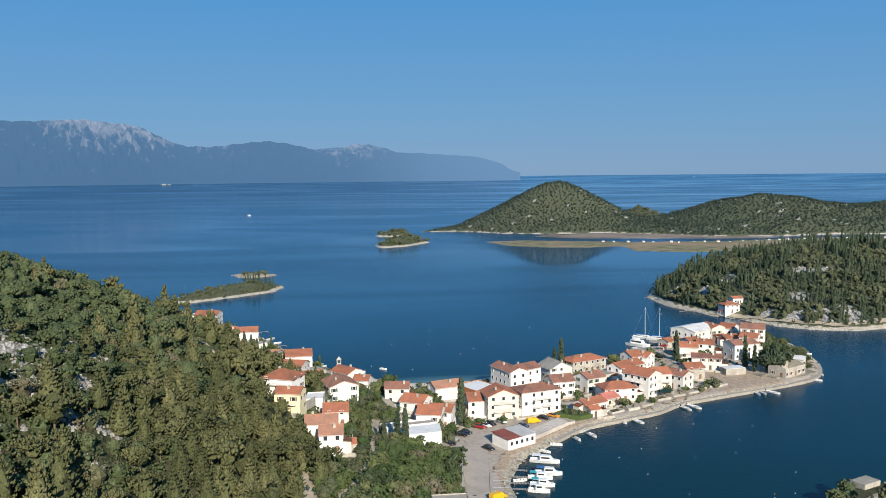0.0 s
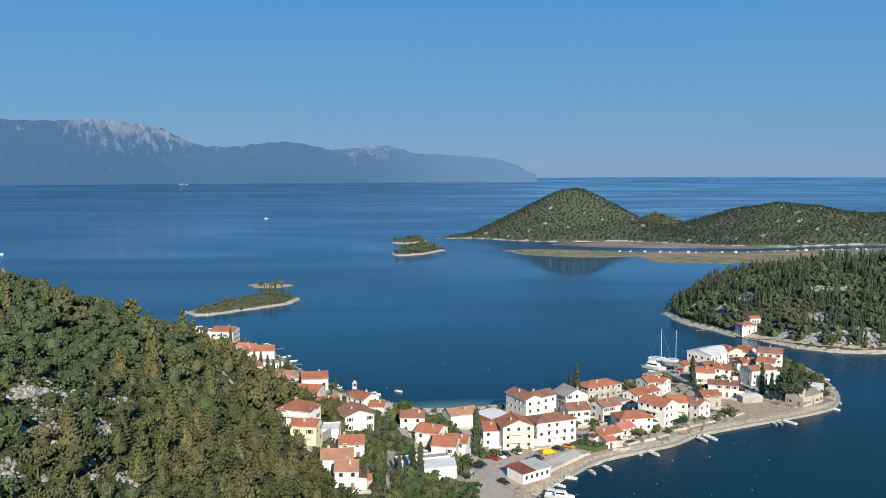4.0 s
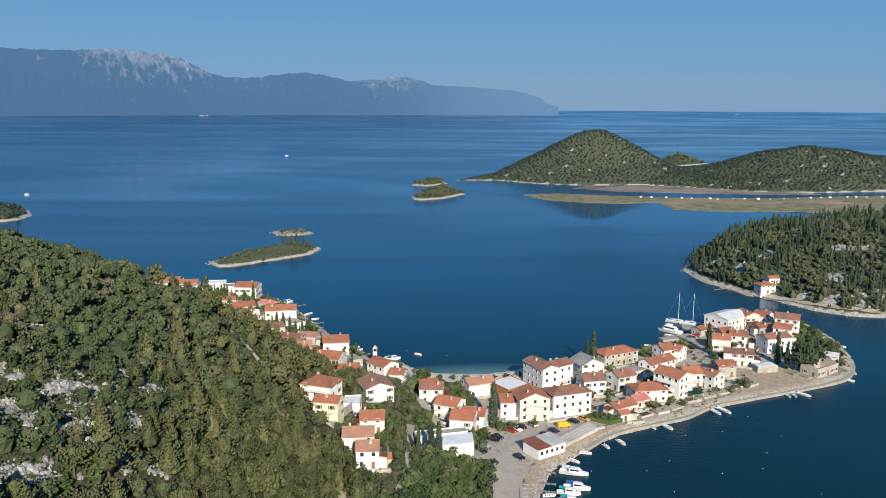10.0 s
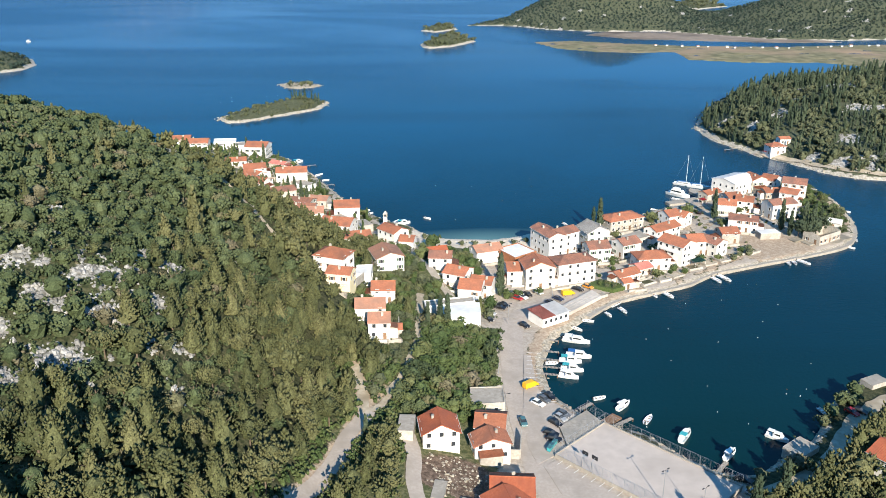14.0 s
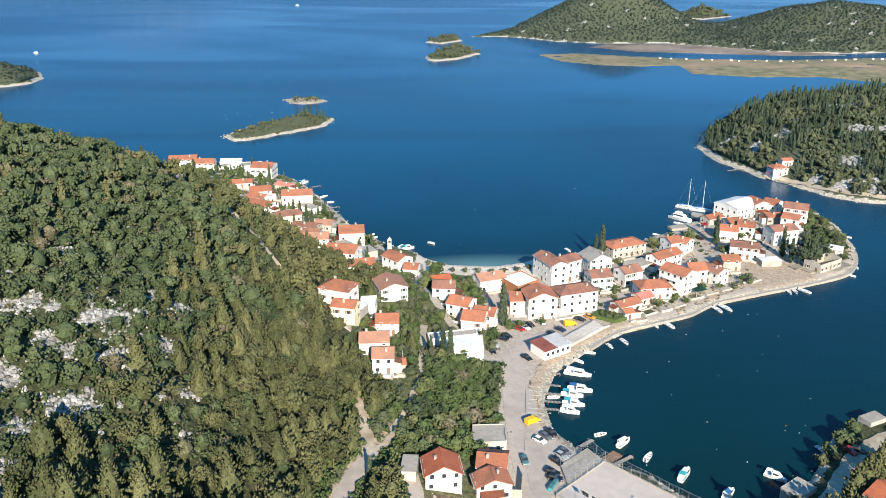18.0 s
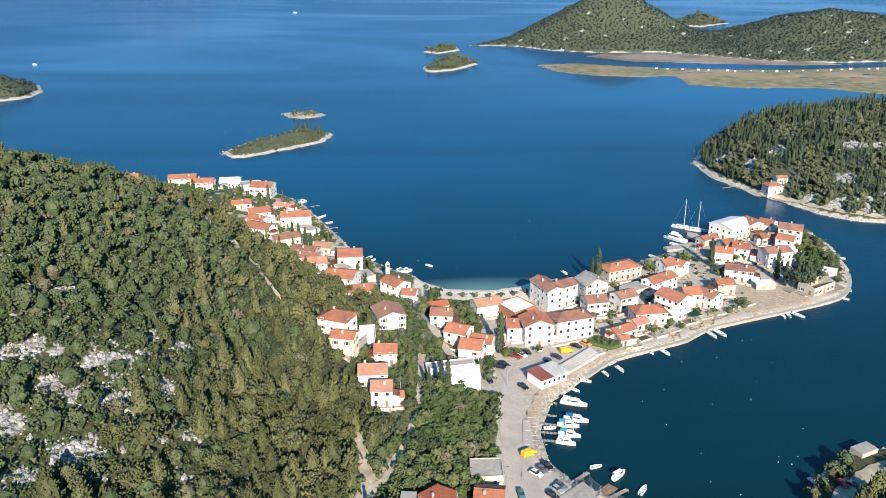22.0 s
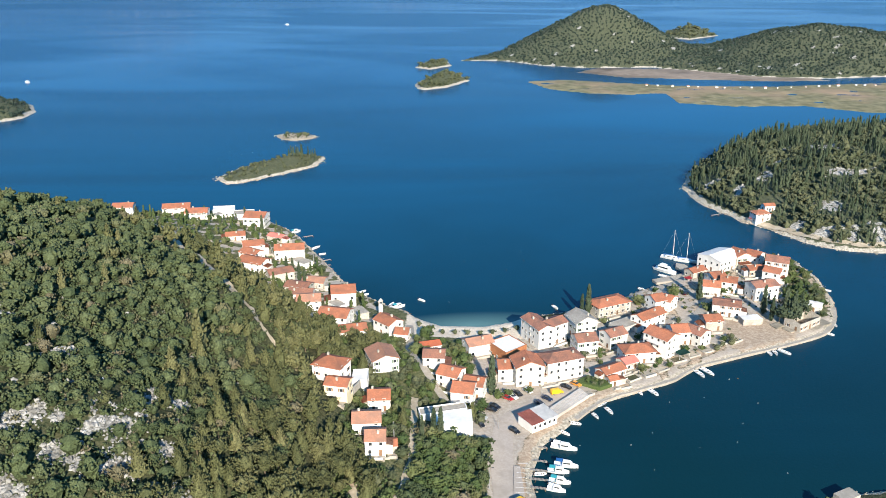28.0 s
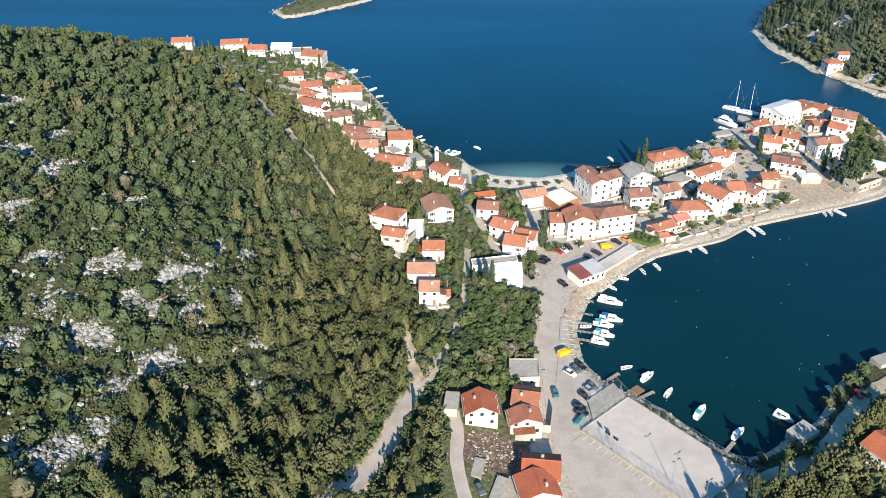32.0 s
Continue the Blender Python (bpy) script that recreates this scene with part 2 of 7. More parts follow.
def sea_material():
    """Deep blue water with wind ripples, calm streaks, and paler water over the sand by the beach."""
    m, n, l, p = material("sea_water")
    pos = n.new("ShaderNodeNewGeometry")
    ripple = n.new("ShaderNodeTexNoise")
    ripple.inputs["Scale"].default_value, ripple.inputs["Detail"].default_value = 0.8, 5
    l.new(pos.outputs["Position"], ripple.inputs["Vector"])
    stretch = n.new("ShaderNodeMapping")
    stretch.inputs["Scale"].default_value, stretch.inputs["Rotation"].default_value = (0.0016, 0.0042, 0.0), (0, 0, radians(-14))
    l.new(pos.outputs["Position"], stretch.inputs["Vector"])
    calm = n.new("ShaderNodeTexNoise")
    calm.inputs["Scale"].default_value, calm.inputs["Detail"].default_value, calm.inputs["Distortion"].default_value = 1.0, 5, 1.2
    l.new(stretch.outputs[0], calm.inputs["Vector"])
    amount = n.new("ShaderNodeMapRange")
    amount.inputs["From Min"].default_value, amount.inputs["From Max"].default_value = 0.42, 0.62
    amount.inputs["To Min"].default_value, amount.inputs["To Max"].default_value = 0.22, 0.04
    l.new(calm.outputs["Fac"], amount.inputs["Value"])
    bmp = n.new("ShaderNodeBump")
    bmp.inputs["Distance"].default_value = 0.5
    l.new(ripple.outputs["Fac"], bmp.inputs["Height"])
    l.new(bmp.outputs["Normal"], p.inputs["Normal"])
    still = n.new("ShaderNodeMapping")
    still.vector_type = "TEXTURE"
    still.inputs["Location"].default_value, still.inputs["Scale"].default_value = (180, 885, 0), (290, 150, 60)
    l.new(pos.outputs["Position"], still.inputs["Vector"])
    pool = n.new("ShaderNodeTexGradient")
    pool.gradient_type = "SPHERICAL"
    l.new(still.outputs[0], pool.inputs["Vector"])
    flat = n.new("ShaderNodeMapRange")
    flat.inputs["From Max"].default_value, flat.inputs["To Min"].default_value, flat.inputs["To Max"].default_value = 0.5, 1.0, 0.30
    l.new(pool.outputs["Fac"], flat.inputs["Value"])
    sheen = n.new("ShaderNodeMapRange")
    sheen.inputs["From Min"].default_value, sheen.inputs["From Max"].default_value = 0.42, 0.62
    sheen.inputs["To Min"].default_value, sheen.inputs["To Max"].default_value = 0.20, 0.10
    l.new(calm.outputs["Fac"], sheen.inputs["Value"])
    for src, end in ((amount.outputs["Result"], bmp.inputs["Strength"]), (sheen.outputs["Result"], p.inputs["Roughness"])):
        less = n.new("ShaderNodeMath")
        less.operation = "MULTIPLY"
        l.new(src, less.inputs[0])
        l.new(flat.outputs["Result"], less.inputs[1])
        l.new(less.outputs[0], end)
    # shallow sand off the beach
    off = n.new("ShaderNodeMapping")
    off.vector_type = "TEXTURE"
    off.inputs["Location"].default_value, off.inputs["Scale"].default_value = (-2, 346, 0), (46, 15, 40)
    off.inputs["Rotation"].default_value = (0, 0, radians(8))
    l.new(pos.outputs["Position"], off.inputs["Vector"])
    ball = n.new("ShaderNodeTexGradient")
    ball.gradient_type = "SPHERICAL"
    l.new(off.outputs[0], ball.inputs["Vector"])
    # the bay is dark and greenish, the open channel a clearer blue
    cut = n.new("ShaderNodeSeparateXYZ")
    l.new(pos.outputs["Position"], cut.inputs[0])
    depth = n.new("ShaderNodeTexNoise")
    depth.inputs["Scale"].default_value, depth.inputs["Detail"].default_value = 0.012, 4
    l.new(pos.outputs["Position"], depth.inputs["Vector"])
    drift = n.new("ShaderNodeMath")
    drift.operation = "MULTIPLY_ADD"
    l.new(depth.outputs["Fac"], drift.inputs[0])
    drift.inputs[1].default_value = 160
    l.new(cut.outputs["Y"], drift.inputs[2])
    span = n.new("ShaderNodeMapRange")
    span.inputs["From Min"].default_value, span.inputs["From Max"].default_value = 250, 1300
    l.new(drift.outputs[0], span.inputs["Value"])
    deep = n.new("ShaderNodeValToRGB")
    for k, (at, c) in enumerate(((0.0, (0.0022, 0.0232, 0.0278)), (0.14, (0.0023, 0.029, 0.049)), (0.3, (0.0026, 0.050, 0.103)), (1.0, (0.0034, 0.072, 0.178)))):
        e = deep.color_ramp.elements[k] if k < 2 else deep.color_ramp.elements.new(at)
        e.position, e.color = at, (*c, 1)
    l.new(span.outputs["Result"], deep.inputs["Fac"])
    # wind lanes: painted sheen, ruffled water a little darker in colour than the slicks
    lane, tone = n.new("ShaderNodeMapRange"), n.new("ShaderNodeHueSaturation")
    lane.inputs["From Min"].default_value, lane.inputs["From Max"].default_value = 0.36, 0.66
    lane.inputs["To Min"].default_value, lane.inputs["To Max"].default_value = 0.82, 1.26
    l.new(calm.outputs["Fac"], lane.inputs["Value"])
    l.new(lane.outputs["Result"], tone.inputs["Value"])
    l.new(deep.outputs["Color"], tone.inputs["Color"])
    mix = n.new("ShaderNodeMix")
    mix.data_type = "RGBA"
    l.new(ball.outputs["Fac"], mix.inputs["Factor"])
    l.new(tone.outputs["Color"], mix.inputs["A"])
    mix.inputs["B"].default_value = (0.10, 0.20, 0.20, 1)
    l.new(mix.outputs["Result"], p.inputs["Base Color"])
    p.inputs["IOR"].default_value, p.inputs["Specular IOR Level"].default_value = 1.33, 0.14
    return m


M["sea"] = sea_material()

# ---- land: heights over the plan ----
COAST = [(-115, 475), (-104, 460), (-89, 433), (-75, 408), (-69, 396), (-56, 378), (-41, 364), (-34, 360), (-27, 351),
         (-16, 344), (2, 344), (14, 349), (22, 355), (38, 361), (52, 369), (69, 380), (79, 390), (95, 400), (109, 418),
         (122, 436), (142, 455), (168, 438), (172, 412), (169, 381), (162, 359), (151, 343), (131, 331), (107, 319),
         (88, 309), (77, 298), (65, 291), (48, 281), (35, 267), (29, 258), (23, 251)]
COAST += [(18, 232), (20, 216), (26, 207), (36, 200), (44, 196), (51, 187), (59, 180), (66, 179), (71, 182), (78, 189),
          (86, 195), (91, 202), (95, 211), (102, 219), (111, 227), (150, 236), (250, 230), (330, 180), (330, -150),
          (-430, -150), (-450, 250), (-380, 440), (-270, 490), (-190, 505), (-140, 498)]
FOOT = [(-10, -150), (-30, 80), (-36, 150), (-38, 200), (-40, 250), (-48, 290), (-73, 337), (-107, 374), (-140, 412),
        (-168, 432), (-300, 424), (-420, 300), (-420, -150)]


def inland(poly, x, y):
    """Distance to the outline of poly in metres, positive inside, for arrays x and y."""
    x, y = np.asarray(x, float), np.asarray(y, float)
    best, inside = np.full(x.shape, 1e9), np.zeros(x.shape, bool)
    for (ax, ay), (bx, by) in zip(poly, poly[1:] + poly[:1]):
        dx, dy = bx - ax, by - ay
        s = np.clip(((x - ax) * dx + (y - ay) * dy) / (dx * dx + dy * dy), 0, 1)
        best = np.minimum(best, np.hypot(x - ax - s * dx, y - ay - s * dy))
        if dy:
            inside ^= ((ay > y) != (by > y)) & (x < ax + (y - ay) * dx / dy)
    return np.where(inside, best, -best)


def waves(x, y, size, seed):
    """Smooth uneven field in -1..1 made of crossing waves of about that size."""
    out, rng = 0, np.random.RandomState(seed)
    for k in range(7):
        a, f, p = rng.uniform(0, 6.28), rng.uniform(0.7, 1.7) * 6.28 / size, rng.uniform(0, 6.28)
        out = out + np.sin((x * np.cos(a) + y * np.sin(a)) * f + p + 1.3 * np.sin((y * np.cos(a) - x * np.sin(a)) * f * 0.6))
    return out / 4.2


def bump(x, y, cx, cy, r, h, sq=1.0, turn=0.0):
    c, s = math.cos(radians(turn)), math.sin(radians(turn))
    u, v = (x - cx) * c + (y - cy) * s, ((y - cy) * c - (x - cx) * s) * sq
    return h * np.exp(-(u * u + v * v) / (r * r))


def mainland(x, y):
    sd, dh = inland(COAST, x, y), inland(FOOT, x, y)
    a, b = np.clip((8 - x) / 46, 0, 1), np.clip((y - 235) / 40, 0, 1)
    z = np.clip(sd * 0.75, -4, 1.5) + b * np.clip((0.012 + 0.16 * np.clip((4 - x) / 26, 0, 1)) * (sd - 8), 0, 11) + (1 - b) * np.clip((sd - 4) / 12, 0, 1) * (0.5 + 10.5 * a * (1.55 - 0.55 * a) )
    up = np.maximum(dh, 0)
    hill = 115 * (1 - np.exp(-0.62 * up / 115)) + bump(x, y, -90, 172, 34, 7) + bump(x, y, -112, 196, 30, 5) + bump(x, y, -84, 190, 17, 3.5)
    rough = np.clip(up / 15, 0, 1)
    z = z + np.where(dh > 0, hill * np.clip(sd / 25, 0, 1), 0) + rough * (1.1 * waves(x, y, 26, 3) + 0.5 * waves(x, y, 9, 4))
    return z


# ---- building tools ----
def mesh_of(name, verts, faces, mat, smooth=False):
    me = bpy.data.meshes.new(name)
    me.from_pydata(verts, [], faces)
    me.materials.append(mat)
    if smooth:
        me.shade_smooth()
    me.update()
    return me


def bm_mesh(name, bm, mat):
    me = bpy.data.meshes.new(name)
    bm.normal_update()
    bm.to_mesh(me)
    bm.free()
    me.materials.append(mat)
    return me


def put(name, me, parent=None, m=None, label=""):
    """Links a mesh as one object, under a parent where there is one."""
    ob = new(name, me)
    if m is not None:
        ob.matrix_basis = m
    if parent is not None:
        ob.parent = parent
    return tagged(ob, label)


def box(bm, x0, x1, y0, y1, z0, z1, bevel=0.0):
    v = [bm.verts.new((x, y, z)) for z in (z0, z1) for y in (y0, y1) for x in (x0, x1)]
    for f in ((0, 2, 3, 1), (4, 5, 7, 6), (0, 1, 5, 4), (2, 6, 7, 3), (0, 4, 6, 2), (1, 3, 7, 5)):
        bm.faces.new([v[i] for i in f])
    if bevel:
        bmesh.ops.bevel(bm, geom=list({e for w in v for e in w.link_edges}), offset=bevel, segments=1, affect="EDGES")


def rod(bm, a, b, r0, r1=None, sides=6):
    """A tapered bar from a to b."""
    a, b = Vector(a), Vector(b)
    r1 = r0 if r1 is None else r1
    q = (b - a).to_track_quat("Z", "Y").to_matrix()
    rings = []
    for c, r in ((a, r0), (b, r1)):
        rings.append([bm.verts.new(c + q @ Vector((r * math.cos(6.2832 * k / sides), r * math.sin(6.2832 * k / sides), 0))) for k in range(sides)])
    for k in range(sides):
        bm.faces.new((rings[0][k], rings[0][(k + 1) % sides], rings[1][(k + 1) % sides], rings[1][k]))
    bm.faces.new(rings[0][::-1])
    bm.faces.new(rings[1])


def grid_land(name, height, x0, x1, y0, y1, step, mats, pick, label, floor=-2.5):
    """A sheet of land over a rectangle; cells that lie wholly under floor are left out. pick(x, y, z) gives each cell's material."""
    nx, ny = int((x1 - x0) / step) + 1, int((y1 - y0) / step) + 1
    gx, gy = np.meshgrid(np.linspace(x0, x1, nx), np.linspace(y0, y1, ny))
    gz = height(gx, gy)
    i = np.arange(nx * ny).reshape(ny, nx)
    q = np.stack([i[:-1, :-1], i[:-1, 1:], i[1:, 1:], i[1:, :-1]], -1).reshape(-1, 4)
    flat = np.stack([gx.ravel(), gy.ravel(), gz.ravel()], -1)
    q = q[flat[q, 2].max(1) > floor]
    used, inv = np.unique(q, return_inverse=True)
    q = inv.reshape(-1, 4)
    me = bpy.data.meshes.new(name)
    me.from_pydata(flat[used].tolist(), [], q.tolist())
    for m in mats:
        me.materials.append(m)
    c = flat[used][q].mean(1)
    me.polygons.foreach_set("material_index", pick(c[:, 0], c[:, 1], c[:, 2]).astype(np.int32))
    me.shade_smooth()
    me.update()
    ob = tagged(new(name, me), label, "ground", kind="structure")
    return ob, (gx[0], gy[:, 0], gz)


def sampler(g):
    xs, ys, z = g
    sx, sy = xs[1] - xs[0], ys[1] - ys[0]

    def at(x, y):
        x, y = np.asarray(x, float), np.asarray(y, float)
        u, v = np.clip((x - xs[0]) / sx, 0, len(xs) - 1.001), np.clip((y - ys[0]) / sy, 0, len(ys) - 1.001)
        i, j = u.astype(int), v.astype(int)
        u, v = u - i, v - j
        return (z[j, i] * (1 - u) + z[j, i + 1] * u) * (1 - v) + (z[j + 1, i] * (1 - u) + z[j + 1, i + 1] * u) * v
    return at


# ---- sea ----
def build_sea():
    """One round sheet of water out to the horizon; far out it lifts by some tens of metres, to bring the skyline nearer than the true one."""
    rings = [0.0, 150, 400, 900, 1500, 2200, 2800, 3300, 3700, 4050, 4350, 4600, 4800, 4950]
    verts, faces, n = [(0, 600, 0)], [], 128
    for r in rings[1:]:
        z = 48 * max(0, (r - 2000) / 2950) ** 3
        verts += [(r * math.cos(6.2832 * k / n), r * math.sin(6.2832 * k / n) + 600 * max(0, 1 - r / 1500), z) for k in range(n)]
    faces += [(0, 1 + k, 1 + (k + 1) % n) for k in range(n)]
    for j in range(len(rings) - 2):
        a, b = 1 + j * n, 1 + (j + 1) * n
        faces += [(a + k, b + k, b + (k + 1) % n, a + (k + 1) % n) for k in range(n)]
    tagged(new("water", mesh_of("water", verts, faces, M["sea"], True)), "deep blue rippled sea around the village", "sea", kind="structure")


build_sea()


# ---- far mountains across the channel ----
CREST = [(-29.2, 352), (-27.3, 347), (-25.5, 347), (-24.3, 353), (-22.8, 361), (-21.1, 344), (-20.1, 338), (-19.0, 316), (-18.2, 274), (-16.8, 224), (-14.8, 220), (-13.4, 236), (-11.5, 252), (-9.9, 234), (-8.5, 203), (-7.3, 200), (-5.6, 236), (-4.4, 224), (-2.7, 178), (-1.5, 182), (0.4, 166), (2.1, 159), (3.7, 114), (5.2, 65)]


def build_mountains():
    """A long range on the far shore with pale bare rock along its crest; its haze is painted on as emission, paler and
    bluer the farther it lies.
    """
    m, n, l, p = material("painted_haze_mountain")
    pos = n.new("ShaderNodeNewGeometry")
    gully = n.new("ShaderNodeMapping")
    gully.inputs["Scale"].default_value = (0.030, 0.030, 0.011)
    l.new(pos.outputs["Position"], gully.inputs["Vector"])
    tex = n.new("ShaderNodeTexNoise")
    tex.inputs["Scale"].default_value, tex.inputs["Detail"].default_value, tex.inputs["Roughness"].default_value, tex.inputs["Distortion"].default_value = 1.0, 7, 0.62, 0.8
    l.new(gully.outputs[0], tex.inputs["Vector"])
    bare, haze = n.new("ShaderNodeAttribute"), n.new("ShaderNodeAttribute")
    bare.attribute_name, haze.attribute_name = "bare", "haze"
    high = n.new("ShaderNodeMapRange")
    high.inputs["To Min"].default_value, high.inputs["To Max"].default_value = -0.32, 0.10
    l.new(bare.outputs["Fac"], high.inputs["Value"])
    add = n.new("ShaderNodeMath")
    l.new(tex.outputs["Fac"], add.inputs[0])
    l.new(high.outputs["Result"], add.inputs[1])
    ramp = n.new("ShaderNodeValToRGB")
    ramp.color_ramp.elements[0].position, ramp.color_ramp.elements[1].position = 0.42, 0.70
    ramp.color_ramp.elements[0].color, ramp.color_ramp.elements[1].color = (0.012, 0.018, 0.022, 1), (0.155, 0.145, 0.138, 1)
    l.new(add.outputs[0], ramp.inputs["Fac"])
    # air haze painted in: rock colour fades to black while a blue emission brightens
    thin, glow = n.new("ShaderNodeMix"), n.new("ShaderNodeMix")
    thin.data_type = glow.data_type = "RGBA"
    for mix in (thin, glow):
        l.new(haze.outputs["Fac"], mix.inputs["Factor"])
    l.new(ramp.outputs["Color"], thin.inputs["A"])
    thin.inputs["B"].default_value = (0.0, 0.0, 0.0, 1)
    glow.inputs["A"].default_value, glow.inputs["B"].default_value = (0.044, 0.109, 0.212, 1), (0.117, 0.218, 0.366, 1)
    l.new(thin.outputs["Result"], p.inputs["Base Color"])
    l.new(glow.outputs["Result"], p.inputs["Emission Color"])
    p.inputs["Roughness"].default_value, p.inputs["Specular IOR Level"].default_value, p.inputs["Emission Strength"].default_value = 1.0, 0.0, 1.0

    def range_of(name, label, crest, dist, base, seed, veil):
        cols, rows = 420, 26
        az = np.linspace(crest[0][0], crest[-1][0], cols)
        h = np.interp(az, [c[0] for c in crest], [c[1] for c in crest])
        h = np.convolve(np.pad(h, 4, mode="edge"), np.ones(9) / 9, "valid")
        rng = np.random.RandomState(seed)
        for k in range(5):
            h = h + np.clip((h - base) / 200, 0, 1) * rng.uniform(1, 2.4) / (k + 1) * np.sin(az * (0.9 + 1.7 * k) * 6.28 + rng.uniform(0, 6))
        s = np.repeat(np.linspace(0, 1, rows)[:, None], cols, 1)
        a2 = np.repeat(az[None], rows, 0)
        ridge = waves(a2 * 60 + 30 * s, s * 90, 60, seed) * 9 * np.sin(3.14 * s) + waves(a2 * 60, s * 60, 20, seed + 1) * 5 * np.sin(3.14 * s)
        z = base + (h[None] - base) * s ** 1.15 + ridge * 0.3
        z[0] = base - 25
        d = dist + 240 * s + ridge * 2.4
        verts = np.stack([d * np.sin(np.radians(a2)), d * np.cos(np.radians(a2)), z], -1).reshape(-1, 3)
        faces = [(r * cols + i, r * cols + i + 1, (r + 1) * cols + i + 1, (r + 1) * cols + i) for r in range(rows - 1) for i in range(cols - 1)]
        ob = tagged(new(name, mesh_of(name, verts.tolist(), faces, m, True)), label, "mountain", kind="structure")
        rock = np.interp(az, [-30, -26, -23.5, -22, -19, -17, -14, -11, -8.5, -7, -5.5, -4, -2], [0.35, 0.5, 0.95, 1.0, 1.0, 0.5, 0.55, 0.25, 0.3, 0.85, 1.0, 0.75, 0.1])
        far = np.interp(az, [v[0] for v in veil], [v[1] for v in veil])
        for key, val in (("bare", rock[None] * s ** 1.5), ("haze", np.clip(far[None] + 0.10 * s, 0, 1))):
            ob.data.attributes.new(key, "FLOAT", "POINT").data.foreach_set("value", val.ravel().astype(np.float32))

    range_of("backdrop_mountains", "blue mountain range with bare pale crest across the channel, haze painted in",
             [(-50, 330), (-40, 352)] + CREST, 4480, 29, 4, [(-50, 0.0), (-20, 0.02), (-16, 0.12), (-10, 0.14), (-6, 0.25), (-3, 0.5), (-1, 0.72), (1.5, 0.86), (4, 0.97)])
    range_of("backdrop_far_mountains", "faint far mountain ridge with thick painted-in haze",
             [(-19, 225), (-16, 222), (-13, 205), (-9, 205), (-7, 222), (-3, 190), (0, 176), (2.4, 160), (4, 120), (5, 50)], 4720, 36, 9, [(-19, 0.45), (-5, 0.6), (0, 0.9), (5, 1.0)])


build_mountains()


# ---- mainland sheet ----
def ease(v, lo, hi):
    t = np.clip((v - lo) / (hi - lo), 0, 1)
    return t * t * (3 - 2 * t)


VERGE = [(-47, 120), (-40, 139), (-36.6, 148.5), (-33.8, 159.4), (-30.2, 179), (-31.4, 194), (-35, 208)]


def main_covers(x, y):
    """How much of each cover lies on the ground: bare rock, stony shore, sand, paving, bare earth."""
    sd, dh = inland(COAST, x, y), inland(FOOT, x, y)
    low = 1 - ease(dh, 0, 5)
    out = {"rock": ease(dh, 12, 20) * ease(rocky(x, y), 0.30, 0.62), "shore": (1 - ease(sd, 1.4, 3.0)) * low}
    out["sand"] = ease(x, -36, -28) * (1 - ease(x, 20, 27)) * ease(y, 325, 332) * (1 - ease(sd, 19, 24)) * (y < 366)
    paved = ease(x, 36, 44) * ease(y, 262, 270) * ease(sd, 0.5, 2)
    paved = np.maximum(paved, ease(x, -6, 2) * (1 - ease(x, 44, 50)) * ease(y, 248, 254) * (1 - ease(y, 322, 332)) * ease(sd, 4, 8))
    paved = np.maximum(paved, ease(x, 3, 6) * (1 - ease(x, 60, 70)) * (1 - ease(y, 252, 258)) * ease(y, 100, 120) * ease(sd, 3.5, 6))
    bare = ease(waves(x, y, 17, 61) + 0.5 * waves(x, y, 6, 62), -0.1, 0.5) * (y > 262) * (x > 36)
    out["paved"] = paved * (1 - 0.8 * bare)
    west = (x < -44) * (y > 318) * ease(waves(x, y, 14, 81) + 0.6 * waves(x, y, 6, 82), -0.25, 0.35) * ease(sd, 1, 3) * (1 - ease(dh, -1, 2))
    out["paved"] = np.maximum(out["paved"], 0.8 * west)
    east = ease(x, 148, 154) * ease(y, 356, 364) * ease(sd, 2.5, 5)
    out["paved"] = out["paved"] * (1 - east)
    out["meadow"] = east + ease(-dh, -2, 3) * (x < 12) * (0.75 + 0.35 * waves(x, y, 9, 71))
    verge = np.full(np.shape(x), 1e9)
    for (ax, ay), (bx, by) in zip(VERGE, VERGE[1:]):
        u = np.clip(((x - ax) * (bx - ax) + (y - ay) * (by - ay)) / ((bx - ax) ** 2 + (by - ay) ** 2), 0, 1)
        verge = np.minimum(verge, np.hypot(x - ax - u * (bx - ax), y - ay - u * (by - ay)))
    strand = (1 - ease(sd, 5.0, 7.5)) * ease(sd, 0.5, 1.5) * ease(y, 198, 204) * (1 - ease(y, 290, 298)) * (x < 58)
    out["paved"] = out["paved"] * (1 - 0.85 * strand)
    out["earth"] = 0.8 * strand + 0.75 * (1 - ease(verge, 2.0, 4.6)) + 0.62 * bare * paved + 1.4 * bump(x, y, -155, 396, 8, 1) + 1.3 * bump(x, y, -164, 430, 9, 1, 1.6, -60) + bump(x, y, 122, 341, 14, 1.3) + 0.6 * bump(x, y, -24, 196, 7, 1)
    out["tilled"] = bump(x, y, -5, 166, 11, 1.4, 1.5)
    return out


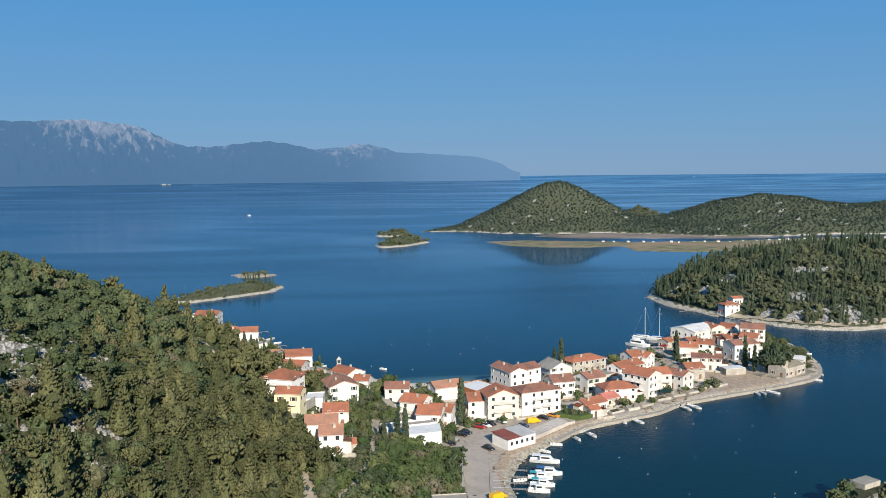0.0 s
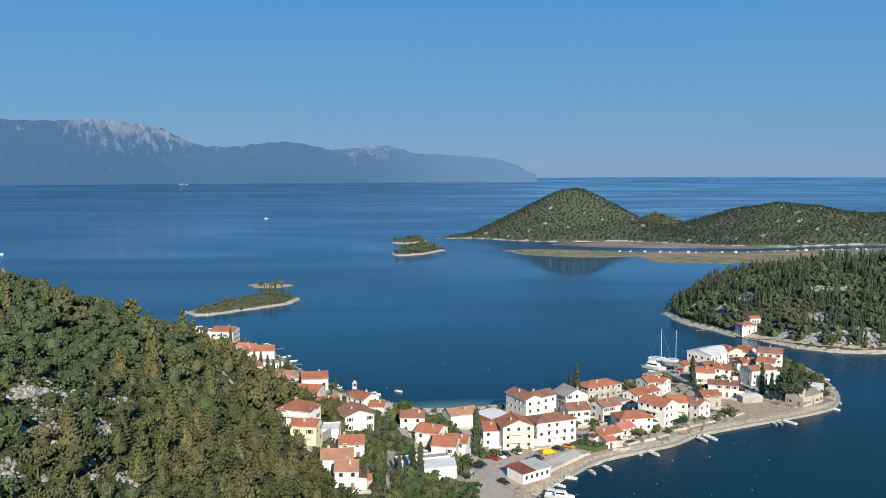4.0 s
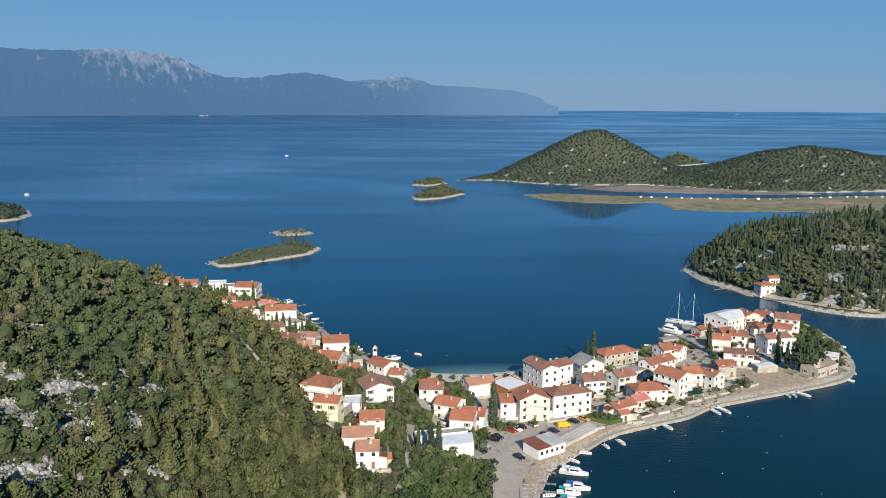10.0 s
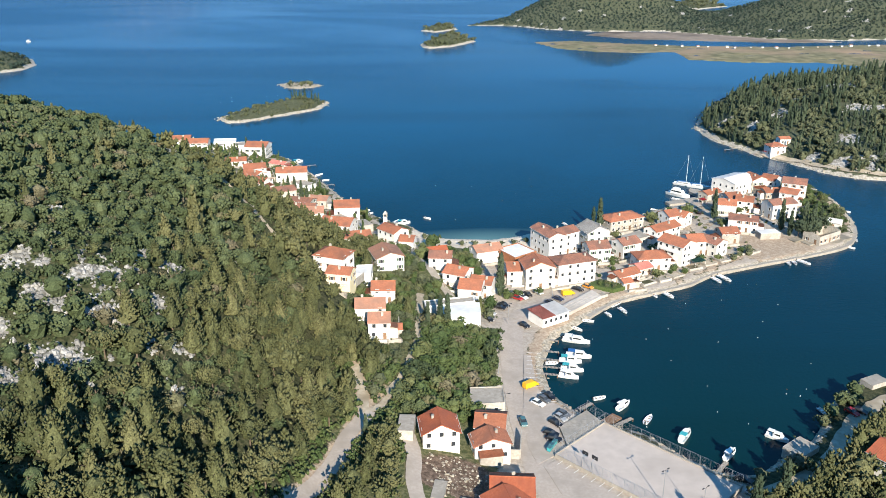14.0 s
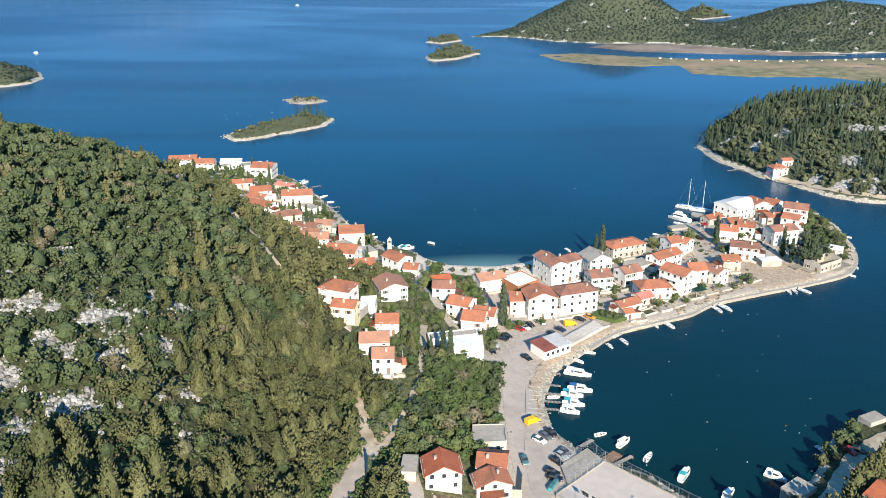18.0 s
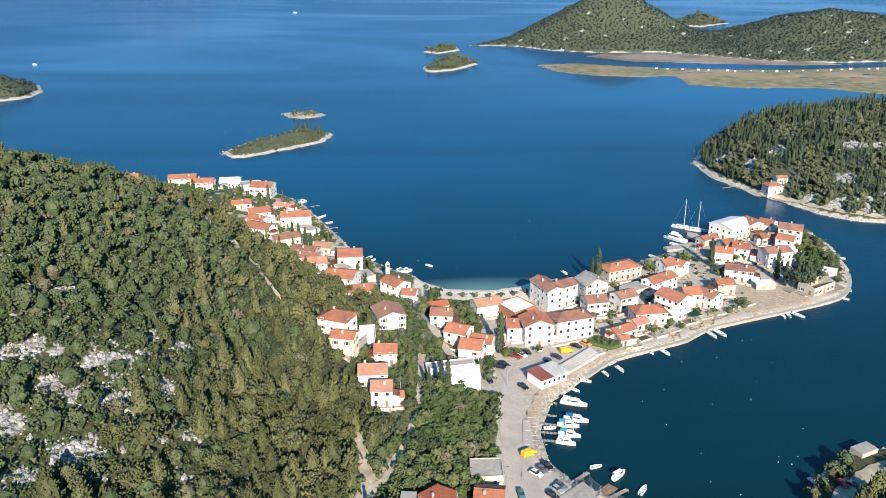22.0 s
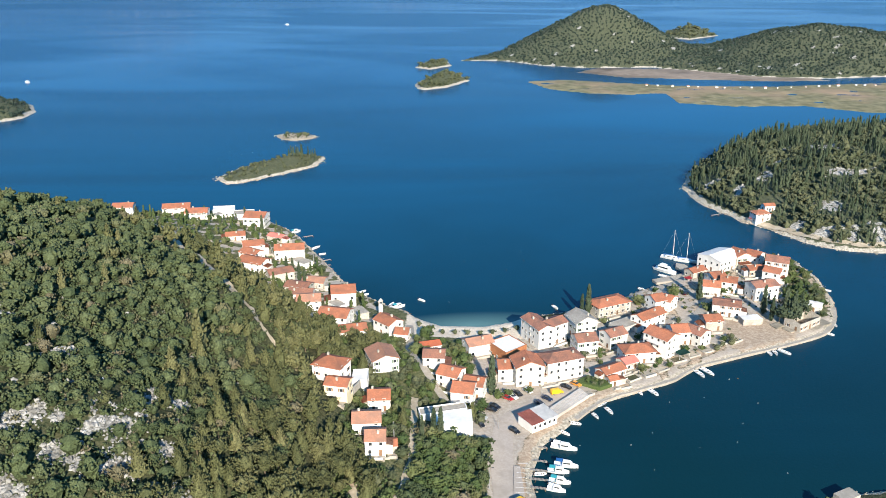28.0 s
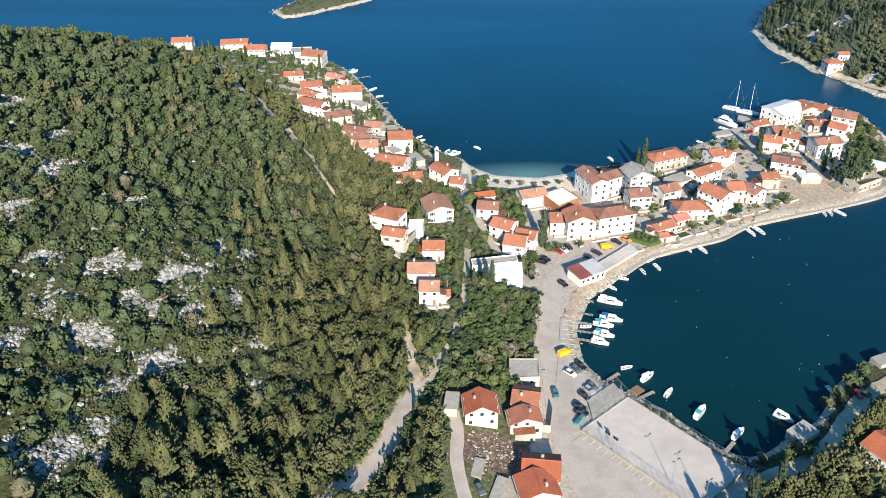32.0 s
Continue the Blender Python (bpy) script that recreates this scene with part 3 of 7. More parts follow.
def covered(name, soil, covers):
    """Ground that carries several covers, blended by how much of each lies there."""
    m, n, l, p = material(name)
    pos = n.new("ShaderNodeNewGeometry")
    fine, broad = n.new("ShaderNodeTexNoise"), n.new("ShaderNodeTexNoise")
    fine.inputs["Scale"].default_value, fine.inputs["Detail"].default_value, fine.inputs["Roughness"].default_value = 0.9, 8, 0.65
    broad.inputs["Scale"].default_value, broad.inputs["Detail"].default_value, broad.inputs["Roughness"].default_value = 0.45, 8, 0.75
    for t in (fine, broad):
        l.new(pos.outputs["Position"], t.inputs["Vector"])

    def two(a, b, tex):
        r = n.new("ShaderNodeValToRGB")
        r.color_ramp.elements[0].position, r.color_ramp.elements[1].position = 0.42, 0.60
        r.color_ramp.elements[0].color, r.color_ramp.elements[1].color = (*a, 1), (*b, 1)
        l.new(tex.outputs["Fac"], r.inputs["Fac"])
        return r.outputs["Color"]
    col = two(soil[0], soil[1], fine)
    for key, a, b in covers:
        at = n.new("ShaderNodeAttribute")
        at.attribute_name = key
        mess = n.new("ShaderNodeMath")
        mess.operation = "MULTIPLY_ADD"
        l.new(broad.outputs["Fac"], mess.inputs[0])
        mess.inputs[1].default_value = 0.9
        l.new(at.outputs["Fac"], mess.inputs[2])
        sharp = n.new("ShaderNodeMapRange")
        sharp.inputs["From Min"].default_value, sharp.inputs["From Max"].default_value = 0.82, 1.02
        l.new(mess.outputs[0], sharp.inputs["Value"])
        mix = n.new("ShaderNodeMix")
        mix.data_type = "RGBA"
        l.new(sharp.outputs["Result"], mix.inputs["Factor"])
        l.new(col, mix.inputs["A"])
        l.new(two(a, b, fine), mix.inputs["B"])
        col = mix.outputs["Result"]
    l.new(col, p.inputs["Base Color"])
    p.inputs["Roughness"].default_value, p.inputs["Specular IOR Level"].default_value = 0.93, 0.2
    bmp = n.new("ShaderNodeBump")
    bmp.inputs["Strength"].default_value, bmp.inputs["Distance"].default_value = 1.0, 0.3
    l.new(fine.outputs["Fac"], bmp.inputs["Height"])
    l.new(bmp.outputs["Normal"], p.inputs["Normal"])
    return m


def lay_covers(ob, covers):
    me = ob.data
    co = np.empty(len(me.vertices) * 3, np.float32)
    me.vertices.foreach_get("co", co)
    co = co.reshape(-1, 3).astype(float)
    for key, val in covers(co[:, 0], co[:, 1]).items():
        me.attributes.new(key, "FLOAT", "POINT").data.foreach_set("value", np.ascontiguousarray(val, np.float32))


LIME = ((0.10, 0.097, 0.082), (0.36, 0.35, 0.325))
M["land"] = covered("mainland_ground", ((0.030, 0.038, 0.016), (0.085, 0.084, 0.044)),
                    [("rock", *LIME), ("meadow", (0.060, 0.072, 0.030), (0.150, 0.145, 0.075)), ("paved", (0.35, 0.297, 0.243), (0.44, 0.382, 0.318)), ("earth", (0.32, 0.235, 0.165), (0.46, 0.37, 0.275)),
                     ("tilled", (0.085, 0.058, 0.042), (0.19, 0.135, 0.10)), ("shore", (0.25, 0.22, 0.17), (0.46, 0.41, 0.33)), ("sand", (0.56, 0.475, 0.37), (0.68, 0.585, 0.47))])
M["headland"] = covered("island_ground", ((0.045, 0.058, 0.034), (0.110, 0.115, 0.070)), [("rock", (0.16, 0.155, 0.14), (0.44, 0.425, 0.40)), ("shore", (0.30, 0.27, 0.215), (0.50, 0.455, 0.38))])


LEDGES = [(-107, 171, 6.2), (-90, 176, 5.4), (-86, 178, 5.4), (-113, 154, 5.4), (-94, 164, 5.4), (-84, 166, 6.2), (-102, 149, 6.2), (-85, 147, 6.2), (-91, 137, 5.4), (-76, 178, 3.6), (-74, 165, 3.6), (-70, 169, 3.6),
          (-90, 126, 5.4), (-94, 119, 5.4), (-96, 113, 5.4), (-102, 114, 6.2), (-89, 121, 4.5), (-81, 132, 3.6), (-65, 156, 2.2), (-83, 197, 7.2), (-138, 184, 8.1), (-147, 230, 6.2), (-139, 210, 8.1), (-152, 214, 7.2), (-111, 200, 4.5), (-168, 240, 8.1), (-122, 166, 5.4), (-113, 141, 5.4)]


def rocky(x, y):
    """Where bare rock breaks through the scrub: ledges on the steep slope, and stones between them."""
    x, y = np.asarray(x, float), np.asarray(y, float)
    ledge = 0 * x
    for cx, cy, r in LEDGES:
        ledge = np.maximum(ledge, bump(x, y, cx, cy, r, 1.0, 1.35, 30))
    broad = np.minimum(1, bump(x, y, -100, 146, 34, 1) + bump(x, y, -145, 205, 34, 1) + bump(x, y, -96, 180, 20, 0.6))
    return 0.36 * waves(x, y, 8.5, 11) + 0.36 * waves(x, y, 4.2, 12) + 1.0 * ledge + 0.22 * broad - 0.42


main_ob, main_grid = grid_land("ground", mainland, -440, 325, -140, 512, 2.5,
                               [M["land"]], lambda x, y, z: 0 * x,
                               "wooded limestone hill and low village shore")
lay_covers(main_ob, main_covers)
GZ = sampler(main_grid)


# ---- islands ----
def island(name, poly, top, label, mats, step, shape=None, beach=1.0, rise=0.35, strip=3.0, rock=None):
    xs, ys = [p[0] for p in poly], [p[1] for p in poly]

    def height(x, y):
        sd = inland(poly, x, y) + 1.5 * waves(x, y, 22, 5)
        z = np.clip(sd * 0.5, -4, beach) + np.clip((sd - 3) * rise, 0, top)
        if shape:
            z = z + np.where(sd > 0, shape(x, y) * np.clip(sd / 20, 0, 1), 0)
        return z

    ob, g = grid_land(name, height, min(xs) - 15, max(xs) + 15, min(ys) - 15, max(ys) + 15, step, [M["headland"]] if mats is None else mats, (lambda x, y, z: 0 * x), label)
    if mats is None:
        lay_covers(ob, lambda x, y: {"shore": 1 - ease(inland(poly, x, y) + 1.5 * waves(x, y, 22, 5), strip, strip + 2.5), "rock": rock(x, y) if rock else 0 * x})
    return sampler(g)


ISLET = [(-190, 582), (-178, 568), (-164, 575), (-144, 596), (-129, 615), (-121, 634), (-124, 650), (-140, 655), (-160, 640), (-180, 612)]
islet_z = island("islet", ISLET, 6, "low wooded islet ringed with pale rock", None, 2.0, rise=0.3, strip=1.8)
SKERRY = [(-180, 724), (-170, 708), (-158, 704), (-146, 712), (-142, 722), (-160, 735)]
skerry_z = island("skerry", SKERRY, 1.0, "bare pale rock skerry", [M["shore_rock"]], 2.0, rise=0.1)
ISLE_B = [(-80, 1002), (-76, 975), (-66, 965), (-41, 985), (-16, 1034), (-30, 1075), (-55, 1080), (-72, 1040)]
isle_b_z = island("small_island", ISLE_B, 11, "small green island with pale shore", None, 4.0, rise=0.35)
ISLE_C = [(-91, 1140), (-70, 1124), (-42, 1160), (-50, 1200), (-80, 1190)]
isle_c_z = island("small_island", ISLE_C, 9, "small green island with pale shore", None, 4.0, rise=0.35)
ISLE_D = [(312, 1530), (345, 1492), (412, 1560), (400, 1640), (330, 1620)]
isle_d_z = island("small_island", ISLE_D, 14, "round green islet with pale shore", None, 6.0, rise=0.3)
CAPE = [(-449, 767), (-436, 784), (-440, 818), (-460, 850), (-560, 900), (-700, 880), (-700, 700), (-560, 690)]
cape_z = island("cape", CAPE, 24, "wooded cape with a pale rocky point", None, 5.0, rise=0.4)
HILLS = [(-36, 1208), (0, 1216), (36, 1207), (80, 1168), (138, 1150), (222, 1160), (286, 1120), (345, 1080), (411, 1074), (505, 1098), (620, 1090),
         (900, 1000), (1000, 1500), (700, 1650), (450, 1480), (340, 1400), (300, 1380), (240, 1480), (140, 1520), (70, 1440), (20, 1290)]


def hills_shape(x, y):
    return (bump(x, y, 178, 1322, 90, 62) + bump(x, y, 90, 1270, 60, 8) + bump(x, y, 475, 1260, 140, 42, 1.3) - bump(x, y, 318, 1340, 62, 9) - bump(x, y, 300, 1250, 40, 5)
            + bump(x, y, 770, 1280, 130, 44) + 2.0 * waves(x, y, 70, 8))


def hill_rock(x, y):
    return 0.75 * waves(x, y, 27, 44) + 0.6 * waves(x, y, 12, 45) + 0.3 * waves(x, y, 90, 46)


hills_z = island("hill_island", HILLS, 3, "long island of two scrub-covered hills", None, 6.0, shape=hills_shape, rise=0.1, strip=0.5, rock=lambda x, y: 0.9 * ease(hill_rock(x, y), 0.7, 1.0))
MARSH = [(50, 1034), (75, 978), (117, 953), (153, 948), (200, 958), (205, 900), (259, 884), (330, 890), (374, 862), (500, 830), (700, 800), (900, 850), (900, 1060),
         (479, 1046), (430, 1036), (324, 1010), (227, 1012), (165, 1028), (100, 1049)]
marsh_z = island("marsh_flat", MARSH, 0.6, "flat marsh meadow with a row of huts along the channel", [M["marsh"]], 5.0, lambda x, y: -1.6 * np.maximum(0, waves(x * 0.4, y, 34, 55) + 0.4 * waves(x * 0.6, y, 13, 56) - 0.25), beach=0.5, rise=0.02)
MUD = [(118, 1110), (171, 1072), (238, 1062), (330, 1050), (420, 1058), (400, 1085), (322, 1122), (240, 1150), (150, 1150)]
mud_z = island("mud_flat", MUD, 0.2, "brown tidal flat at the foot of the hills", [M["mud"]], 6.0, beach=0.4, rise=0.02)
PEN = [(330, 760), (260, 735), (211, 705), (183, 666), (150, 612), (139, 575), (141, 548), (147, 528), (156, 510), (160, 499), (172, 487), (184, 464), (199, 454), (218, 449), (260, 460),
       (340, 470), (520, 480), (620, 560), (620, 760), (480, 790)]


def pen_shape(x, y):
    return bump(x, y, 285, 610, 95, 19, 1.1) + bump(x, y, 225, 560, 60, 8) + bump(x, y, 420, 620, 120, 16)


PEN_LEDGES = [(187, 555, 12.2), (167, 536, 8.1), (234, 589, 12.2), (234, 541, 12.2), (212, 503, 10.8), (264, 684, 9.5), (231, 649, 8.1), (200, 574, 6.8), (196, 470, 8.5), (212, 466, 8.5), (228, 468, 8.5), (186, 484, 8.1), (150, 560, 6.8)]


def pen_rock(x, y):
    x, y = np.asarray(x, float), np.asarray(y, float)
    ledge = 0 * x
    for cx, cy, r in PEN_LEDGES:
        ledge = np.maximum(ledge, bump(x, y, cx, cy, r, 1.0))
    return 0.5 * waves(x, y, 26, 21) + 0.35 * waves(x, y, 11, 22) + 0.95 * ledge - 0.50


pen_z = island("wooded_headland", PEN, 5, "headland of cypress woods over pale limestone with a shore track",
               None, 3.0, shape=pen_shape, beach=1.2, rise=0.25, strip=2.2, rock=lambda x, y: ease(pen_rock(x, y), 0.1, 0.4))


# ---- trees ----
def tufts(rng, n, profile, length, width, rise, loose):
    """n leaf tufts over a crown: each a small closed, uneven spindle that points outwards and up, smooth enough to catch light on one side and shade the next."""
    c, d = profile(n, rng)
    d = d / np.linalg.norm(d, axis=1, keepdims=True) + np.array([0, 0, rise]) + rng.normal(0, loose, (n, 3))
    d /= np.linalg.norm(d, axis=1, keepdims=True)
    t = np.cross(d, rng.normal(0, 1, (n, 3)))
    t /= np.linalg.norm(t, axis=1, keepdims=True)
    b = np.cross(d, t)
    lng, wid = (length * rng.uniform(0.65, 1.3, n))[:, None], (width * rng.uniform(0.7, 1.3, n))[:, None]
    base, tip = c - 0.45 * lng * d, c + 0.55 * lng * d + rng.normal(0, 0.25, (n, 3)) * wid
    ring = [c + (rng.uniform(-0.22, 0.12, n))[:, None] * lng * d + wid * rng.uniform(0.7, 1.25, n)[:, None] * (t * math.cos(q) + b * math.sin(q)) for q in (0, 1.571, 3.142, 4.712)]
    verts = np.stack([base] + ring + [tip], 1)
    tri = np.array([(0, 2, 1), (0, 3, 2), (0, 4, 3), (0, 1, 4), (5, 1, 2), (5, 2, 3), (5, 3, 4), (5, 4, 1)])
    return verts.reshape(-1, 3), (tri[None] + 6 * np.arange(n)[:, None, None]).reshape(-1, 3)


def lobes(count, rx, rz, z0, spread, inner=0.72):
    """A crown of several round lobes round a middle, for broad trees."""
    def profile(n, rng):
        cen = np.stack([rng.normal(0, spread, count), rng.normal(0, spread, count), z0 + rng.uniform(-0.25, 0.45, count) * rz], 1)
        cen[0] = (0, 0, z0 + 0.25 * rz)
        rad = rng.uniform(0.5, 0.8, count)
        k = rng.randint(0, count, n)
        d = rng.normal(0, 1, (n, 3))
        d[:, 2] = np.abs(d[:, 2]) - 0.35
        d /= np.linalg.norm(d, axis=1, keepdims=True)
        r = rad[k] * rng.uniform(inner, 1.08, n)
        return cen[k] + d * r[:, None] * np.array([rx, rx, rz * 0.75]), d
    return profile


def spire(h, r, z0, power):
    """A slim pointed crown, as of a cypress."""
    def profile(n, rng):
        u = rng.uniform(0, 1, n) ** 0.85
        a = rng.uniform(0, 6.283, n)
        rr = r * (1 - u) ** power * (0.35 + 0.65 * np.minimum(1, u * 5 + 0.35)) * rng.uniform(0.75, 1.08, n)
        c = np.stack([rr * np.cos(a), rr * np.sin(a), z0 + u * h], 1)
        nrm = np.stack([np.cos(a), np.sin(a), 0.35 + 0 * a], 1)
        return c, nrm
    return profile


def whorls(h, r, z0, levels=9):
    """A pine crown in tiers: each whorl's branches carry tufts along their outer half and turn up at the tips."""
    def profile(n, rng):
        turn = rng.uniform(0, 6.283, levels + 1)
        long = rng.uniform(0.7, 1.15, (levels + 1, 7))
        lev = np.minimum(levels, (rng.uniform(0, 1, n) ** 1.35 * (levels + 1)).astype(int))
        k = rng.randint(0, 7, n)
        u = lev / levels
        rr = r * (1 - u) ** 0.72 * (0.62 + 0.38 * np.minimum(1, u * 4 + 0.2)) * long[lev, k] + 0.12
        s = rng.uniform(0.42, 1.0, n)
        a = turn[lev] + k * 0.898 + rng.normal(0, 0.10, n)
        c = np.stack([rr * s * np.cos(a), rr * s * np.sin(a), z0 + h * (u * 0.95 + 0.02) + 0.30 * rr * s ** 2 + rng.normal(0, 0.06, n)], 1)
        return c, np.stack([0.5 * np.cos(a), 0.5 * np.sin(a), 0.9 + 0 * a], 1)
    return profile


def heart(rng, rings, sides=8):
    """The shaded inside of a crown: a closed, uneven lathe of (height, radius) rings, as triangles."""
    pts = []
    for z, r in rings:
        a0 = rng.uniform(0, 1)
        pts.append([(r * f * math.cos(6.283 * (k + a0) / sides), r * f * math.sin(6.283 * (k + a0) / sides), z + rng.uniform(-0.12, 0.12) * r)
                    for k, f in zip(range(sides), rng.uniform(0.72, 1.12, sides))])
    out = []
    for p, q in zip(pts, pts[1:]):
        for k in range(sides):
            j = (k + 1) % sides
            out += [(p[k], p[j], q[j]), (p[k], q[j], q[k])]
    top = (0, 0, rings[-1][0] + rings[-1][1] * 0.5)
    out += [(pts[-1][k], pts[-1][(k + 1) % sides], top) for k in range(sides)]
    return np.array(out)


def crowns(kind, n, seeds):
    """Crown shapes of n tufts, each as its leaf tufts and its leafy inside; fewer tufts are larger ones."""
    out = []
    for s in seeds:
        rng = np.random.RandomState(s)
        if kind == "pine":
            h = 7.0 * rng.uniform(0.85, 1.2)
            prof, lng, wid, rise, loose, full = whorls(h, 2.85, 0.9), 1.0, 0.27, 0.35, 0.22, 170
            core = heart(rng, [(0.6, 0.5), (1.3, 2.0), (0.35 * h, 1.9), (0.6 * h, 1.3), (0.85 * h, 0.6), (0.97 * h, 0.1)], 7)
        elif kind == "wide_pine":
            prof, lng, wid, rise, loose, full = lobes(13, 1.7, 2.4, 4.5, 1.6, 0.85), 0.95, 0.31, 0.6, 0.25, 190
            core = heart(rng, [(2.4, 0.5), (3.2, 1.5), (4.6, 1.8), (5.8, 1.2), (6.4, 0.4)], 7)
        elif kind == "cypress":
            prof, lng, wid, rise, loose, full = spire(9.6, 1.05, 0.6, 0.55), 1.5, 0.30, 2.2, 0.12, 110
            core = heart(rng, [(0.1, 0.5), (1.6, 0.8), (5.0, 0.7), (8.2, 0.3), (9.6, 0.08)], 6)
        elif kind == "bush":
            prof, lng, wid, rise, loose, full = lobes(5, 1.3, 1.5, 0.9, 0.8, 0.8), 0.8, 0.46, 0.3, 0.35, 12
            core = heart(rng, [(-0.3, 0.9), (0.7, 0.8)], 5)
        else:
            prof, lng, wid, rise, loose, full = lobes(10, 1.7, 2.0, 2.5, 1.3, 0.86), 0.72, 0.40, 0.3, 0.35, 110
            core = heart(rng, [(0.4, 1.3), (2.2, 2.1), (3.4, 1.6), (4.1, 0.7)], 7)
        k = math.sqrt(full / n)
        leaf = tufts(rng, n, prof, lng * k ** 0.8, wid * k, rise, loose)
        out.append((*leaf, core.reshape(-1, 3)))
    return out


def leaf_mesh(name, verts, tris, core, mat, tint=None):
    """A crown, or a wood of them, as one mesh: leaf tufts first, then the inside."""
    v = np.concatenate([verts, core])
    f = np.concatenate([tris, len(verts) + np.arange(len(core)).reshape(-1, 3)])
    n = len(f)
    me = bpy.data.meshes.new(name)
    me.vertices.add(len(v))
    me.vertices.foreach_set("co", v.astype(np.float32).ravel())
    me.loops.add(3 * n)
    me.loops.foreach_set("vertex_index", f.astype(np.int32).ravel())
    me.polygons.add(n)
    me.polygons.foreach_set("loop_start", np.arange(0, 3 * n, 3, dtype=np.int32))
    me.materials.append(mat)
    me.update(calc_edges=True)
    me.shade_smooth()
    if tint is not None:
        me.attributes.new("tint", "FLOAT", "FACE").data.foreach_set("value", tint.astype(np.float32))
    return me


def crown_meshes(kind, n, seeds, mat):
    return [leaf_mesh("crown", *c, M[mat]) for c in crowns(kind, n, seeds)]


def grove(name, protos, xy, z, scale, mat, label, category, rng, tint=None):
    """Many trees or bushes in one sheet of leaf tufts, for woods that nobody could count."""
    verts, tris, cores, tones, inner, at = [], [], [], [], [], 0
    for i in range(len(xy)):
        v, f, core = protos[rng.randint(len(protos))]
        a, s, high = rng.uniform(0, 6.283), scale[i], rng.uniform(0.8, 1.25)
        turn = np.array([[math.cos(a) * s, math.sin(a) * s, 0], [-math.sin(a) * s, math.cos(a) * s, 0], [0, 0, s * high]])
        at3 = np.array([xy[i, 0], xy[i, 1], z[i]])
        verts.append(v @ turn + at3)
        cores.append(core @ turn + at3)
        tris.append(f + at)
        at += len(v)
        tone = rng.uniform(0, 1) if tint is None else tint[i]
        tones.append(np.full(len(f), tone))
        inner.append(np.full(len(core) // 3, tone))
    me = leaf_mesh(name, np.concatenate(verts), np.concatenate(tris), np.concatenate(cores), mat, np.concatenate(tones + inner))
    return tagged(new(name, me), label, category, kind="stuff")


def tree(crown_me, trunk_me, x, y, z, s, turn, name, label, category, group):
    base = new(name)
    base.matrix_basis = pose(x, y, z, 0, 0, turn) @ Matrix.Diagonal((s, s, s, 1))
    put("trunk", trunk_me, base)
    put("crown", crown_me, base)
    return tagged(base, label, category, group)


def trunk_mesh(h, r, mat, limbs=4):
    bm = bmesh.new()
    rod(bm, (0, 0, -0.6), (0, 0, h), r, r * 0.45, 7)
    for k in range(limbs):
        a = 6.283 * k / max(limbs, 1) + 0.5
        z = h * (0.45 + 0.13 * k)
        rod(bm, (0, 0, z), (math.cos(a) * h * 0.32, math.sin(a) * h * 0.32, z + h * 0.3), r * 0.4, r * 0.15, 5)
    return bm_mesh("trunk", bm, mat)


def scatter(rng, n, x0, x1, y0, y1, keep, gap):
    """Up to n points in a rectangle where keep(x, y) holds, no two nearer than gap."""
    cells, out = {}, []
    px, py = rng.uniform(x0, x1, n * 9), rng.uniform(y0, y1, n * 9)
    ok = keep(px, py)
    for x, y in zip(px[ok], py[ok]):
        i, j = int(x // gap), int(y // gap)
        if any((x - u) ** 2 + (y - v) ** 2 < gap * gap for a in (-1, 0, 1) for b in (-1, 0, 1) for u, v in cells.get((i + a, j + b), ())):
            continue
        cells.setdefault((i, j), []).append((x, y))
        out.append((x, y))
        if len(out) >= n:
            break
    return np.array(out)


# ---- houses ----
WINDOW = {}


def window_meshes():
    bm = bmesh.new()                       # one moulded frame with its sill lip, 1.0 x 1.3 m, outward is -y
    outer = [(-0.60, -0.10), (0.60, -0.10), (0.60, 1.32), (-0.60, 1.32)]
    inner = [(-0.48, 0.06), (0.48, 0.06), (0.48, 1.20), (-0.48, 1.20)]
    ring = [[bm.verts.new((px, y - (0.09 if pz < 0 and y < 0 else 0), pz)) for px, pz in line] for line, y in ((outer, 0.03), (outer, -0.05), (inner, -0.05), (inner, 0.03))]
    for r0, r1 in zip(ring, ring[1:]):
        for k in range(4):
            bm.faces.new((r0[k], r0[(k + 1) % 4], r1[(k + 1) % 4], r1[k]))
    WINDOW["frame"] = bm_mesh("window", bm, M["frame"])
    bm = bmesh.new()
    box(bm, -0.49, 0.49, -0.015, 0.02, 0.05, 1.21)
    WINDOW["pane"] = bm_mesh("pane", bm, M["glass"])
    for key, mat in (("green", "shutter"), ("brown", "wood")):
        for s in (-1, 1):
            bm = bmesh.new()
            box(bm, min(s * 0.60, s * 1.08), max(s * 0.60, s * 1.08), -0.06, -0.005, 0.02, 1.28, 0.012)
            WINDOW[key, s] = bm_mesh("shutter", bm, M[mat])
    bm = bmesh.new()
    box(bm, -0.5, 0.5, -0.05, 0.02, 0, 2.1)
    box(bm, -0.38, 0.38, -0.065, -0.05, 0.15, 0.95)
    box(bm, -0.38, 0.38, -0.065, -0.05, 1.1, 1.95)
    WINDOW["door"] = bm_mesh("door", bm, M["wood"])
    bm = bmesh.new()
    box(bm, -0.35, 0.35, -0.3, 0.3, 0, 1.15)
    box(bm, -0.42, 0.42, -0.37, 0.37, 1.15, 1.25)
    box(bm, -0.25, 0.25, -0.2, 0.2, 1.25, 1.45)
    WINDOW["chimney"] = bm_mesh("chimney", bm, M["stone"])


